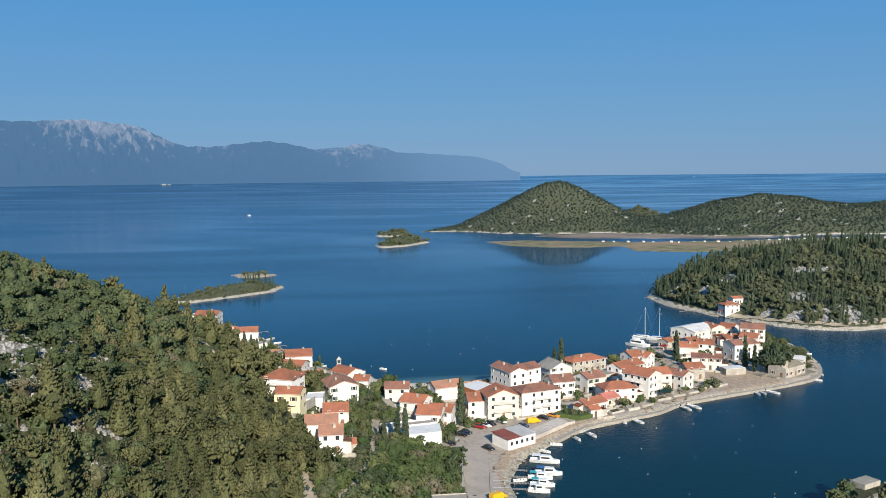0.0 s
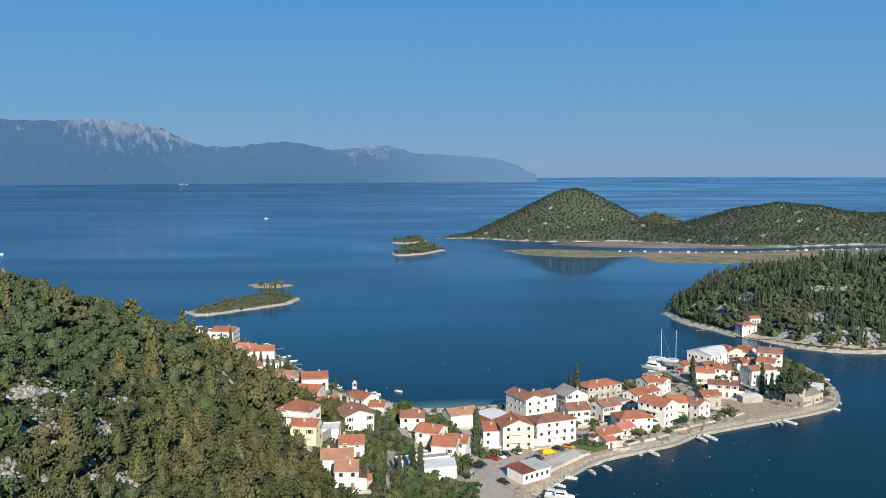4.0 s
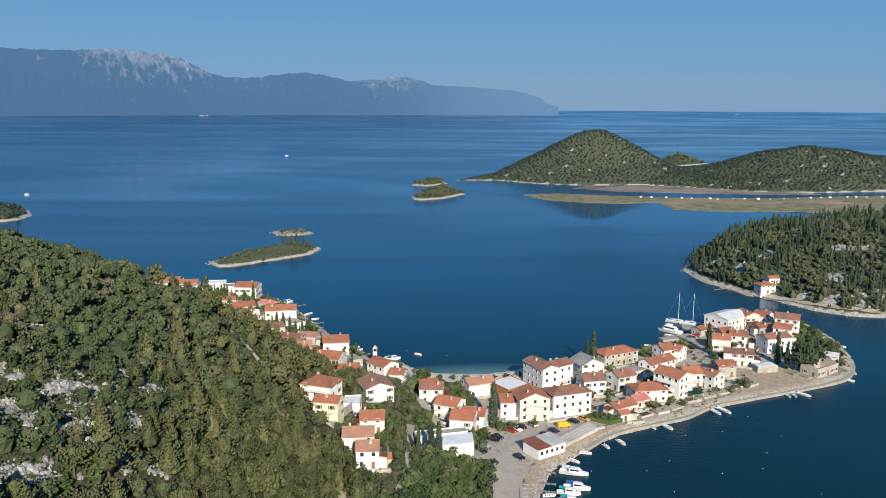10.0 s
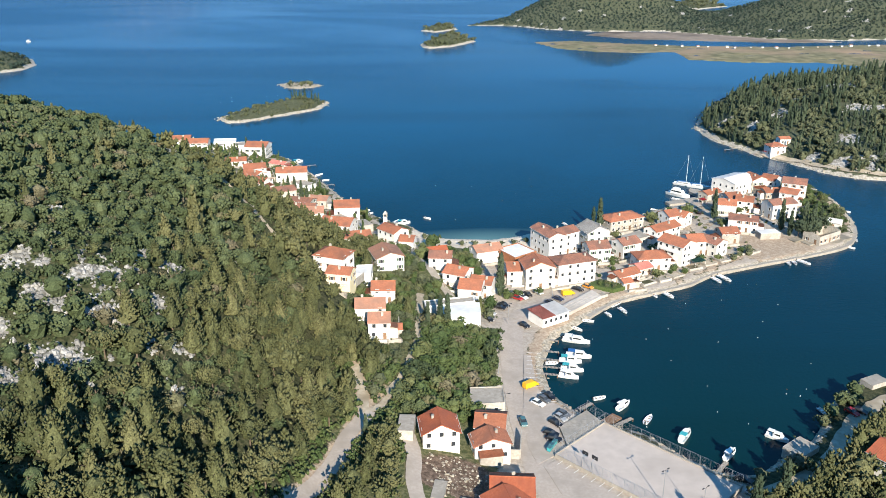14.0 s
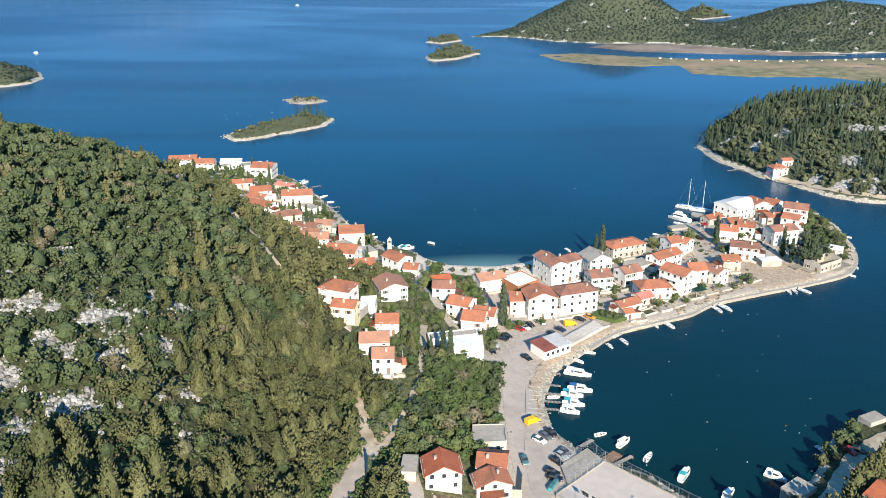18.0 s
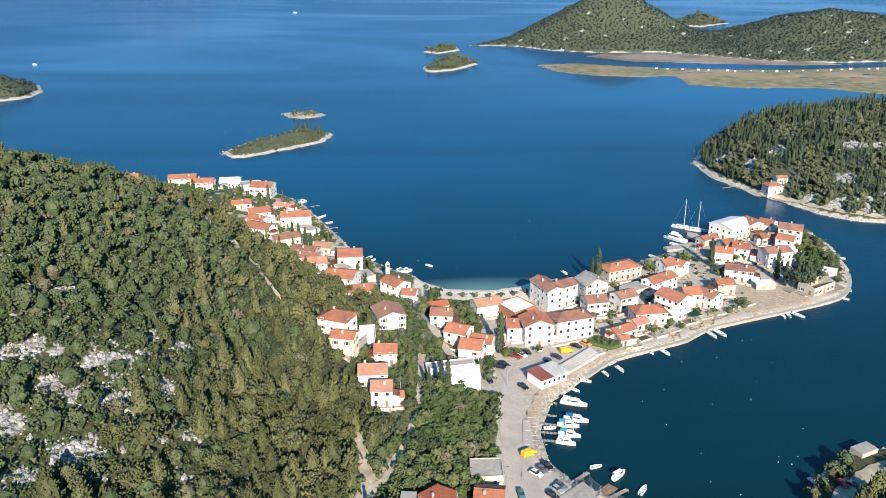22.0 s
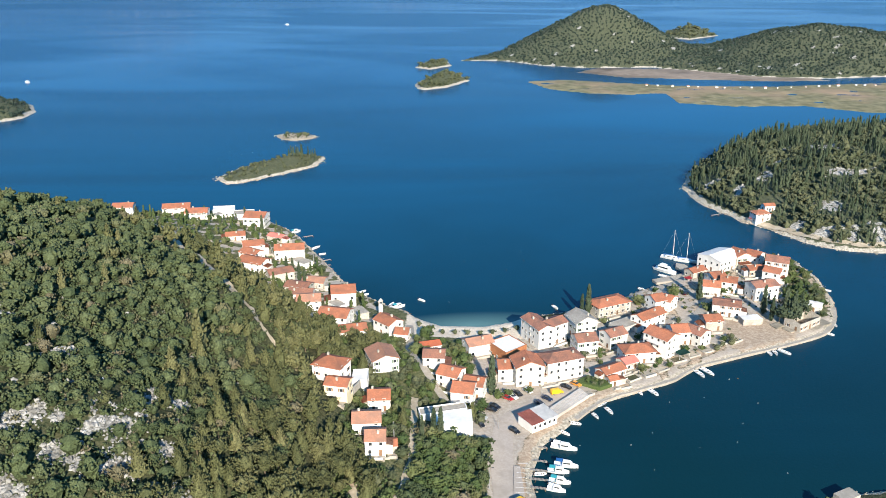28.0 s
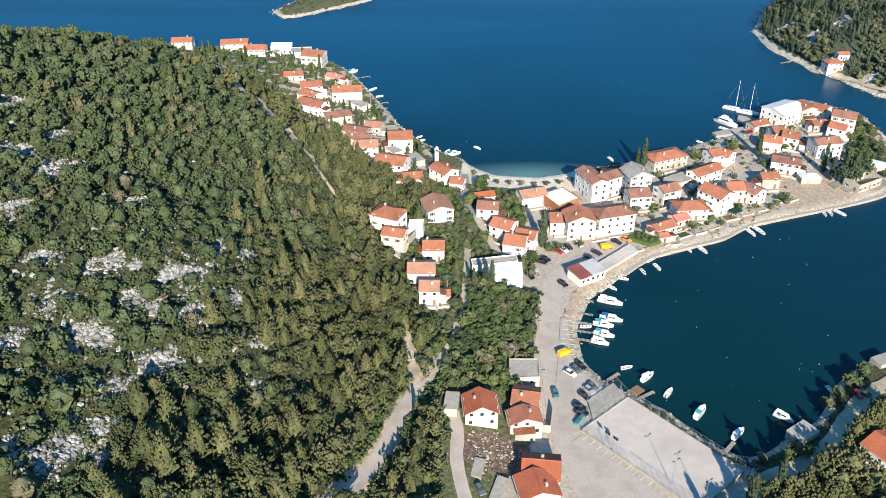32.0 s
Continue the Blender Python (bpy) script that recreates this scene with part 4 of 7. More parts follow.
window_meshes()
HOUSES = []
house_rng = random.Random(7)
TINT = {"orange": "orange clay-tile", "red": "bright new red-tile", "brown": "weathered brown-tile", "dull": "faded pinkish-tile", "pink": "pinkish-tile", "grey": "old grey stone-slab", "pale": "pale sheet"}
SKIN = {"white": "white-rendered", "cream": "cream-rendered", "yellow": "pale yellow", "stone": "bare stone"}


def yard(root, L, W, eave, roof, r):
    """What stands about a house: a paved terrace with a low wall, a lean-to or a pergola, a stair."""
    side = r.choice((-1, 1))
    d = r.uniform(2.2, 3.6)
    bm = bmesh.new()
    box(bm, -L * r.uniform(0.6, 1.0), L * r.uniform(0.7, 1.0), -W - d, -W - 0.02, -2.4, 0.12, 0.03)
    terrace = put("terrace", bm_mesh("terrace", bm, M["concrete"]), root)
    bm = bmesh.new()
    box(bm, -L * 0.6, L * 0.7, -W - d, -W - d + 0.22, 0.12, 0.9, 0.03)
    put("parapet", bm_mesh("parapet", bm, M[r.choice(("white", "stone", "stone"))]), terrace)
    pick = r.random()
    if pick < 0.55:                        # lean-to against the gable
        w, h, q = r.uniform(2.0, 3.2), min(eave - 0.6, r.uniform(2.3, 3.0)), W * r.uniform(0.5, 0.9)
        a, b = (L + 0.01, L + w) if side > 0 else (-L - w, -L - 0.01)
        bm = bmesh.new()
        box(bm, a, b, -q, q * 0.6, -2.2, h)
        annex = put("annex", bm_mesh("annex", bm, M[r.choice(("white", "stone", "cream"))]), root)
        bm = bmesh.new()
        z = [h + 0.08 + (0.7 if (e > 0) != (side > 0) else 0.0) for e in (-1, 1)]
        v = [bm.verts.new(c) for c in ((a - 0.2 * (side < 0), -q - 0.2, z[0]), (b + 0.2 * (side > 0), -q - 0.2, z[1]), (b + 0.2 * (side > 0), q * 0.6 + 0.2, z[1]), (a - 0.2 * (side < 0), q * 0.6 + 0.2, z[0]))]
        f = bm.faces.new(v)
        bmesh.ops.solidify(bm, geom=[f], thickness=-0.16)
        put("annex_roof", bm_mesh("annex_roof", bm, ROOF[roof]), annex)
    elif pick < 0.85:                      # pergola over the terrace
        for px in (-L * 0.5, L * 0.5):
            bm = bmesh.new()
            rod(bm, (px, -W - d + 0.3, 0.1), (px, -W - d + 0.3, 2.3), 0.07, 0.07, 5)
            put("post", bm_mesh("post", bm, M["wood"]), terrace)
        bm = bmesh.new()
        rod(bm, (-L * 0.55, -W - d + 0.3, 2.35), (L * 0.55, -W - d + 0.3, 2.35), 0.06, 0.06, 5)
        put("beam", bm_mesh("beam", bm, M["wood"]), terrace)
        bm = bmesh.new()
        rod(bm, (0, -W - d + 0.1, 2.45), (0, -W, 2.56), 0.05, 0.05, 4)
        me = bm_mesh("rafter", bm, M["wood"])
        for k in range(7):
            put("rafter", me, terrace, pose(-L * 0.5 + L * k / 6, 0, 0))
    if r.random() < 0.5:                   # garden wall on the open side
        bm = bmesh.new()
        e, f = side * (L + r.uniform(3.4, 4.6)), -W - d
        box(bm, min(e, e + 0.3), max(e, e + 0.3), f, W * 0.6, -2.2, r.uniform(0.6, 1.2), 0.04)
        box(bm, min(0.5 * side * L, e), max(0.5 * side * L, e), f - 0.5, f - 0.2, -2.2, r.uniform(0.5, 0.9), 0.04)
        put("garden_wall", bm_mesh("garden_wall", bm, M["stone"]), root)


def house(x, y, yaw, length, span, eave, rise, roof, skin, hip=False, balcony=False, ruin=False, ground=None):
    """A house with walls on a footing, a tiled roof along local x, windows with panes and shutters, a door and a chimney."""
    r = house_rng
    g = float(pen_z(x, y) if y > 485 and x > 130 else GZ(x, y)) if ground is None else ground
    g = max(g, 1.2)
    L, W, foot = length / 2, span / 2, -2.2
    root = new("house")
    root.matrix_basis = pose(x, y, g, 0, 0, yaw)
    floors = max(1, int(round(eave / 2.85)))
    tagged(root, "%s %s house with a %s roof" % (("one-storey", "two-storey", "three-storey")[min(floors, 3) - 1], SKIN[skin], TINT[roof]), "house", "village houses")
    HOUSES.append((x, y, math.hypot(length, span) / 2))
    # walls with gables
    bm = bmesh.new()
    lo = [bm.verts.new(p) for p in ((-L, -W, foot), (L, -W, foot), (L, W, foot), (-L, W, foot))]
    hi = [bm.verts.new(p) for p in ((-L, -W, eave), (L, -W, eave), (L, W, eave), (-L, W, eave))]
    for k in range(4):
        bm.faces.new((lo[k], lo[(k + 1) % 4], hi[(k + 1) % 4], hi[k]))
    if not hip:
        a, b = bm.verts.new((-L, 0, eave + rise)), bm.verts.new((L, 0, eave + rise))
        bm.faces.new((hi[3], hi[0], a))
        bm.faces.new((hi[1], hi[2], b))
    put("wall", bm_mesh("wall", bm, M[skin]), root)
    # roof slabs with overhang and thickness
    o, th = 0.45, 0.22
    if not ruin:
        bm = bmesh.new()
        ez = eave - o * rise / W
        inset = min(L * 0.75, W * 0.9) if hip else -o * 0.6
        top = [(-L - o * (1 if hip else .6), -W - o, ez), (L + o * (1 if hip else .6), -W - o, ez), (L + o * (1 if hip else .6), W + o, ez), (-L - o * (1 if hip else .6), W + o, ez),
               (-L + inset, 0, eave + rise), (L - inset, 0, eave + rise)]
        tv = [bm.verts.new((px, py, pz + th)) for px, py, pz in top]
        bv = [bm.verts.new((px, py, pz + 0.02)) for px, py, pz in top]
        quads = [(0, 1, 5, 4), (2, 3, 4, 5)]
        for f in quads:
            bm.faces.new([tv[k] for k in f])
            bm.faces.new([bv[k] for k in f[::-1]])
        for f in ((3, 0, 4), (1, 2, 5)):
            if hip:
                bm.faces.new([tv[k] for k in f])
                bm.faces.new([bv[k] for k in f[::-1]])
        edges = ((0, 1), (2, 3)) + (((1, 2), (3, 0)) if hip else ((1, 5), (5, 2), (3, 4), (4, 0)))
        for a, b in edges:
            bm.faces.new((bv[a], bv[b], tv[b], tv[a]))
        roof_ob = put("roof", bm_mesh("roof", bm, ROOF[roof]), root)
        bm = bmesh.new()
        n = max(4, int((2 * L - 2 * inset) / 0.8))
        x0, x1 = -L + inset, L - inset
        for k in range(n):
            rod(bm, (x0 + (x1 - x0) * k / n, 0, eave + rise + th), (x0 + (x1 - x0) * (k + 1.12) / n, 0, eave + rise + th + 0.02), 0.13, 0.11, 6)
        put("ridge_tiles", bm_mesh("ridge_tiles", bm, ROOF[roof]), roof_ob)
        if span > 5.5 and roof != "pale":
            cx = L * r.uniform(-0.6, 0.6)
            put("chimney", WINDOW["chimney"], roof_ob, pose(cx, W * r.choice((-0.35, 0.35)), eave + rise * 0.55, 0, 0, 0))
        for s in (-1, 1):
            bm = bmesh.new()
            rod(bm, (-L - o * 0.5, s * (W + o + 0.06), ez + 0.06), (L + o * 0.5, s * (W + o + 0.06), ez + 0.02), 0.07, 0.07, 6)
            put("gutter", bm_mesh("gutter", bm, M["frame"]), roof_ob)
    if not ruin and roof != "pale" and y < 480:
        yard(root, L, W, eave, roof, random.Random(int(x * 97 + y * 31)))
    # windows on the four sides
    shut = r.choice(("green", "brown", None, None, None)) if skin != "yellow" else "brown"
    toward = Vector((-x, -y, 0)).normalized()
    for side in range(4):
        ang = (0, 90, 180, 270)[side]
        wide, off = ((length, W), (span, L), (length, W), (span, L))[side]
        out = Euler((0, 0, radians(yaw + ang))).to_matrix() @ Vector((0, -1, 0))
        if out.dot(toward) < -0.25:
            continue
        n = max(1, int(wide / 2.9))
        for f in range(floors):
            for k in range(n):
                u = (k + 0.5) / n * wide - wide / 2 + r.uniform(-0.15, 0.15)
                if r.random() < 0.16:
                    continue
                local = pose(0, 0, 0, 0, 0, ang) @ pose(u, -off, 0, 0, 0, 0)
                if f == 0 and side in (0, 3) and k == n // 2:
                    put("door", WINDOW["door"], root, local @ pose(0, -0.01, 0.05))
                    continue
                w = put("window", WINDOW["frame"], root, local @ pose(0, -0.01, f * 2.8 + 0.95))
                put("pane", WINDOW["pane"], w)
                if shut and length > 6 and r.random() < 0.8 and wide / n > 2.5:
                    put("shutter", WINDOW[shut, -1], w)
                    put("shutter", WINDOW[shut, 1], w)
        if balcony and out.dot(toward) > 0.5:
            for f in range(1, floors):
                z = f * 2.8
                w = min(wide * 0.75, 7.0) / 2
                bm = bmesh.new()
                box(bm, -w, w, -off - 1.3, -off + 0.05, z - 0.12, z + 0.04)
                bal = put("balcony", bm_mesh("balcony", bm, M["white"]), root, pose(0, 0, 0, 0, 0, ang))
                bm = bmesh.new()
                for k in range(int(2 * w / 0.35) + 1):
                    rod(bm, (-w + 0.05 + k * 0.35, -off - 1.25, z), (-w + 0.05 + k * 0.35, -off - 1.25, z + 0.95), 0.025, sides=4)
                rod(bm, (-w, -off - 1.25, z + 0.97), (w, -off - 1.25, z + 0.97), 0.04, sides=4)
                put("railing", bm_mesh("railing", bm, M["frame"]), bal)
    return root


house(25.2, 328.0, -62, 14.6, 7.5, 8.9, 1.4, "brown", "white")
house(31.1, 328.7, 38, 11.5, 7.5, 8.9, 1.4, "brown", "white")
house(44.4, 336.7, -67, 10.4, 10.0, 7.5, 2.4, "grey", "white")
house(44.1, 320.2, 16, 9.0, 8.0, 6.0, 1.8, "brown", "white")
house(59.4, 361.1, 29, 17.8, 10.0, 5.2, 1.5, "orange", "stone", hip=True)
house(56.9, 326.9, 31, 9.0, 7.5, 5.6, 1.6, "brown", "white")
house(32.5, 299.0, 23, 15.4, 9.0, 8.4, 1.5, "brown", "white", balcony=True, hip=True)
house(19.3, 294.0, 102, 10.2, 11.0, 8.0, 2.2, "orange", "cream", balcony=True)
house(11.3, 296.1, 7, 7.1, 8.5, 5.6, 1.8, "orange", "white")
house(0.2, 316.1, 24, 11.2, 8.0, 5.0, 1.6, "dull", "white")
house(52.2, 299.0, 34, 10.5, 6.0, 3.4, 1.2, "orange", "white")
house(51.9, 292.6, 23, 4.0, 4.0, 2.8, 0.8, "orange", "white")
house(59.8, 307.3, 33, 6.6, 6.0, 3.0, 1.2, "pink", "cream")
house(64.5, 313.9, 13, 13.0, 8.5, 5.0, 1.7, "orange", "white", hip=True)
house(75.8, 321.3, -46, 11.7, 9.0, 8.2, 1.8, "orange", "white", balcony=True)
house(84.7, 331.4, 11, 7.3, 8.5, 6.0, 1.7, "orange", "white", balcony=True)
house(92.3, 330.7, -48, 9.1, 7.5, 5.6, 1.5, "brown", "white")
house(74.9, 346.6, 39, 15.1, 7.0, 5.4, 1.6, "orange", "white")
house(81.5, 364.8, 27, 6.4, 8.0, 5.6, 1.7, "orange", "white")
house(87.7, 365.8, -37, 5.1, 8.0, 5.0, 1.5, "orange", "white")
house(111.4, 383.3, -12, 8.1, 8.0, 5.4, 1.6, "orange", "white")
house(121.1, 389.2, -18, 7.9, 8.0, 5.4, 1.5, "orange", "white")
house(112.9, 361.4, -15, 12.3, 9.0, 5.2, 1.0, "brown", "white")
house(102.0, 345.6, 11, 7.9, 7.5, 4.6, 1.5, "orange", "stone")
house(124.9, 421.6, 39, 18.0, 14.0, 6.4, 1.5, "pale", "white")
house(135.6, 424.5, -71, 10.4, 9.0, 6.4, 1.6, "orange", "cream")
house(143.5, 424.4, -38, 7.6, 9.0, 6.2, 1.6, "orange", "white")
house(150.7, 410.5, -22, 11.1, 9.0, 8.4, 1.8, "brown", "white")
house(146.3, 402.5, -31, 8.2, 8.0, 5.6, 1.5, "orange", "white")
house(140.0, 410.6, 12, 9.3, 7.0, 3.6, 1.3, "orange", "stone")
house(134.5, 381.3, 19, 12.8, 8.5, 6.8, 1.4, "brown", "white")
house(143.0, 349.9, 37, 14.7, 8.0, 4.0, 1.0, "grey", "stone", ruin=True)
house(154.8, 367.3, -31, 5.7, 6.0, 3.0, 0.8, "pale", "white")
house(109.7, 408.2, 35, 10.0, 6.0, 3.2, 1.2, "orange", "stone")
house(116.6, 395.8, 20, 7.7, 8.0, 5.2, 1.5, "orange", "white")
house(-50.5, 262.5, -18, 10.6, 8.6, 7.4, 1.9, "orange", "white", hip=True, balcony=True)
house(-46.7, 253.3, -8, 8.0, 6.5, 6.0, 1.2, "orange", "yellow", balcony=True)
house(-33.4, 256.6, 6, 7.6, 8.0, 4.6, 1.6, "orange", "white")
house(-35.4, 239.7, 7, 9.2, 8.0, 4.8, 1.6, "dull", "white")
house(-31.2, 228.6, 6, 6.4, 7.5, 5.4, 1.6, "dull", "white")
house(-26.5, 230.3, 10, 3.6, 4.5, 2.4, 0.8, "orange", "stone")
house(-35.7, 285.4, -68, 11.5, 10.0, 5.4, 1.8, "dull", "white")
house(-38.1, 328.6, -43, 10.2, 8.0, 5.6, 1.6, "orange", "white")
house(-31.3, 320.7, -8, 5.8, 6.5, 3.8, 1.4, "orange", "white")
house(-16.5, 293.2, -0, 8.3, 8.0, 5.4, 1.4, "brown", "white")
house(-9.6, 283.2, -22, 8.4, 8.5, 5.6, 1.7, "orange", "white")
house(-4.6, 273.7, -9, 8.0, 9.0, 6.0, 1.8, "orange", "white", balcony=True)
house(-0.8, 280.7, -13, 7.8, 8.0, 5.4, 1.5, "orange", "white")
house(-19.3, 309.7, 21, 8.2, 5.0, 3.0, 1.0, "red", "white")
house(-60.9, 330.4, -10, 13.0, 10.6, 5.4, 1.8, "orange", "white")
house(-52.2, 317.8, 18, 12.1, 7.7, 3.8, 1.4, "orange", "white")
house(-62.7, 362.0, 11, 11.2, 11.2, 6.8, 1.8, "orange", "white", balcony=True)
house(-76.0, 348.0, 11, 10.7, 9.4, 4.8, 1.5, "dull", "white")
house(-84.1, 365.7, -14, 11.7, 8.3, 4.6, 1.3, "brown", "stone")
house(-81.9, 359.3, -1, 11.6, 7.1, 3.6, 1.2, "brown", "white")
house(-79.8, 380.8, -6, 11.1, 8.3, 3.2, 1.2, "dull", "stone")
house(-99.9, 417.3, 11, 15.4, 10.0, 6.6, 1.6, "orange", "white", balcony=True)
house(-119.7, 419.5, 20, 11.1, 9.4, 4.8, 1.5, "orange", "white")
house(-112.1, 392.2, -21, 14.1, 9.4, 4.6, 1.5, "orange", "white")
house(-116.5, 405.0, -30, 11.0, 8.0, 4.6, 1.5, "orange", "white")
house(-97.5, 384.4, 29, 12.2, 8.3, 3.8, 1.3, "brown", "stone")
house(-134.2, 437.0, 16, 10.4, 7.1, 2.8, 1.2, "orange", "white")
house(-131.8, 473.2, -3, 12.5, 11.8, 6.6, 1.8, "orange", "white")
house(-187.4, 495.4, 13, 16.5, 9.4, 4.8, 1.6, "orange", "white")
house(-169.5, 480.0, 9, 13.1, 10.0, 4.8, 1.6, "orange", "white")
house(-221.0, 495.7, 10, 12.4, 9.4, 4.8, 1.5, "orange", "white")
house(-113.5, 446.9, -25, 9.7, 5.9, 2.8, 1.0, "pink", "stone")
house(-10.4, 178.7, -79, 8.2, 9.0, 4.6, 2.4, "red", "cream")
house(2.2, 187.7, -4, 7.7, 8.0, 4.6, 1.6, "orange", "white")
house(2.1, 179.1, -76, 6.0, 9.0, 4.4, 1.8, "orange", "white")
house(7.1, 161.2, -0, 9.8, 9.0, 5.6, 2.2, "red", "cream")
house(6.3, 154.2, -73, 8.5, 10.0, 5.6, 2.0, "red", "cream")
house(99.7, 180.0, -54, 8.0, 10.0, 5.5, 2.0, "red", "white")
house(168.5, 498.5, 14, 9.5, 7.4, 4.8, 1.5, "orange", "white", hip=True)
house(175.0, 505.5, 14, 7.0, 4.6, 3.4, 0.9, "orange", "white")


# ---- roads and paving ----
ROADS = [
    ([(26, 140), (21, 157), (15, 174), (12, 192), (10, 212), (9, 232), (9, 250), (11, 262)], 7.5),           # waterfront road
    ([(11, 262), (17, 270), (26, 279), (36, 288), (46, 297), (52, 305)], 8.0),
    ([(52, 305), (62, 318), (78, 332), (92, 348), (104, 366), (112, 382), (108, 402)], 4.5),                  # village street
    ([(-47, 120), (-43, 131), (-39.9, 139.2), (-36.6, 148.5), (-33.8, 159.4), (-32, 173), (-30.2, 179), (-28.8, 185.2)], 3.9),                          # lower hill road
    ([(-28.8, 185.2), (-26, 188.5), (-24.2, 197), (-22.5, 204), (-21, 214), (-19.8, 226), (-20.3, 240), (-21.1, 251), (-21.9, 266)], 2.2),
    ([(-29.6, 184), (-30.6, 189), (-31.4, 194), (-33.6, 201.5), (-35, 208)], 2.6),
    ([(2, 256), (-6, 262), (-14, 276), (-22, 292), (-27, 306), (-28, 322), (-30, 340)], 3.2),                 # lane to the beach
    ([(-64, 261), (-70, 265.4), (-78.5, 276.1), (-85.6, 291), (-92.7, 298)], 1.6),
    ([(-92.7, 298), (-100.3, 310.5), (-106.7, 316.2), (-121.5, 341.8), (-127.6, 347), (-141.2, 367.5), (-152, 393), (-162.5, 409.2), (-171.4, 420), (-190, 456)], 3.0),   # bare track on the slope
    ([(-18, 178), (-15.8, 170), (-15.2, 161), (-13, 152), (-10, 143), (-8, 132)], 3.6),                       # drive
    ([(62, 167), (71, 171.5), (79, 177), (87, 184), (96, 197), (106, 209), (122, 219), (150, 226)], 5.0),     # shore lane beyond the court
]
ROAD_KIND = [("asphalt", "road", "grey sun-bleached asphalt waterfront road"), ("asphalt", "road", "grey asphalt road past the houses"), ("concrete", "road", "pale concrete village street"),
             ("asphalt", "road", "old grey asphalt lane below the pines"), ("dirt", "path", "pale stony footpath"), ("dirt", "path", "short pale dirt spur"),
             ("concrete", "road", "pale narrow lane to the beach"), ("dirt", "path", "narrow end of the track under the pines"), ("dirt", "path", "bare stony track along the slope"),
             ("asphalt", "road", "narrow grey drive between the gardens"),
             ("dirt", "road", "pale gravel lane along the far bay shore")]


def smooth_line(pts, step=2.0):
    out = []
    P = [pts[0]] + list(pts) + [pts[-1]]
    for a, b, c, d in zip(P, P[1:], P[2:], P[3:]):
        n = max(2, int(math.dist(b, c) / step))
        for k in range(n):
            t = k / n
            out.append(tuple(0.5 * (2 * b[i] + (c[i] - a[i]) * t + (2 * a[i] - 5 * b[i] + 4 * c[i] - d[i]) * t * t + (3 * b[i] - a[i] - 3 * c[i] + d[i]) * t ** 3) for i in (0, 1)))
    return out + [pts[-1]]


def ribbon(name, pts, width, mat, label, lift=0.12, seed=0, wobble=0.0, category="road", kind="structure", at=None):
    at = at or GZ
    line, rng = smooth_line(pts), random.Random(seed)
    verts, faces, n = [], [], 5
    for i, (x, y) in enumerate(line):
        a, b = line[max(0, i - 1)], line[min(len(line) - 1, i + 1)]
        d = math.hypot(b[0] - a[0], b[1] - a[1]) or 1
        nx, ny = (b[1] - a[1]) / d, -(b[0] - a[0]) / d
        w = width / 2 + rng.uniform(-wobble, wobble)
        row = [(x + nx * w * s, y + ny * w * s) for s in (-1, -0.5, 0, 0.5, 1)]
        mid = float(at(x, y))
        verts += [(px, py, max(float(at(px, py)), 0.5 * mid + 0.5 * float(at(px, py))) + (lift if 0 < k < n - 1 else lift - 0.02)) for k, (px, py) in enumerate(row)]
    for i in range(len(line) - 1):
        faces += [(i * n + k, i * n + k + 1, (i + 1) * n + k + 1, (i + 1) * n + k) for k in range(n - 1)]
    return tagged(new(name, mesh_of(name, verts, [f[::-1] for f in faces], M[mat], True)), label, category, kind=kind)


for k, ((pts, w), (mat, nm, lab)) in enumerate(zip(ROADS, ROAD_KIND)):
    ribbon(nm, pts, w, mat, lab, 0.14 + 0.012 * k, k, 0.35 if mat == "dirt" else 0.08)


# ---- quay along the village front ----
def build_quay():
    """Low concrete quay of long blocks between the village and the bay."""
    rng = random.Random(17)
    line = smooth_line([(166, 372), (161, 358), (151, 343.5), (131, 331.5), (107, 319.5), (88, 309.5), (77, 298.5), (65, 291.5), (48, 281.5), (36, 267.5)], 4.0)
    root = tagged(new("quay"), "low pale concrete quay along the village shore", "quay", kind="structure")
    for (ax, ay), (bx, by) in zip(line, line[1:]):
        d = math.dist((ax, ay), (bx, by))
        bm = bmesh.new()
        box(bm, 0.015, d - 0.015, -0.4, 1.7 + rng.uniform(-0.5, 0.9), -2.5, 0.95 + rng.uniform(-0.1, 0.12), 0.05)
        put("block", bm_mesh("block", bm, M["concrete"]), root, pose(ax, ay, 0, 0, 0, math.degrees(math.atan2(by - ay, bx - ax)) + 180) @ pose(-d, 0, 0))


build_quay()
ribbon("path", [(160, 504), (168, 494), (178, 483), (188, 470), (202, 460), (218, 456), (240, 462), (270, 468)], 4.5, "dirt", "pale shore track round the headland", 0.25, 40, 0.4, at=pen_z)


# ---- boats ----
def hull_mesh(length, beam, depth, mat):
    """A boat hull with a pointed bow at +x, flared sides, a gunwale and a sunken floor."""
    bm, rings = bmesh.new(), []
    st = [(-0.5, 0.82, 0.0), (-0.3, 0.97, 0.0), (0.0, 1.0, 0.02), (0.22, 0.82, 0.08), (0.38, 0.48, 0.16), (0.5, 0.03, 0.28)]
    for u, w, lift in st:
        x, b, top = u * length, beam / 2 * w, depth * (1 + lift)
        rings.append([bm.verts.new(p) for p in ((x, -b * 0.55, -0.3), (x, -b, top), (x, -b * 0.84, top), (x, -b * 0.8, top - depth * 0.45),
                                                (x, b * 0.8, top - depth * 0.45), (x, b * 0.84, top), (x, b, top), (x, b * 0.55, -0.3))])
    for a, b in zip(rings, rings[1:]):
        for k in range(7):
            bm.faces.new((a[k], b[k], b[k + 1], a[k + 1]))
    bm.faces.new(rings[0])
    return bm_mesh("hull", bm, mat)


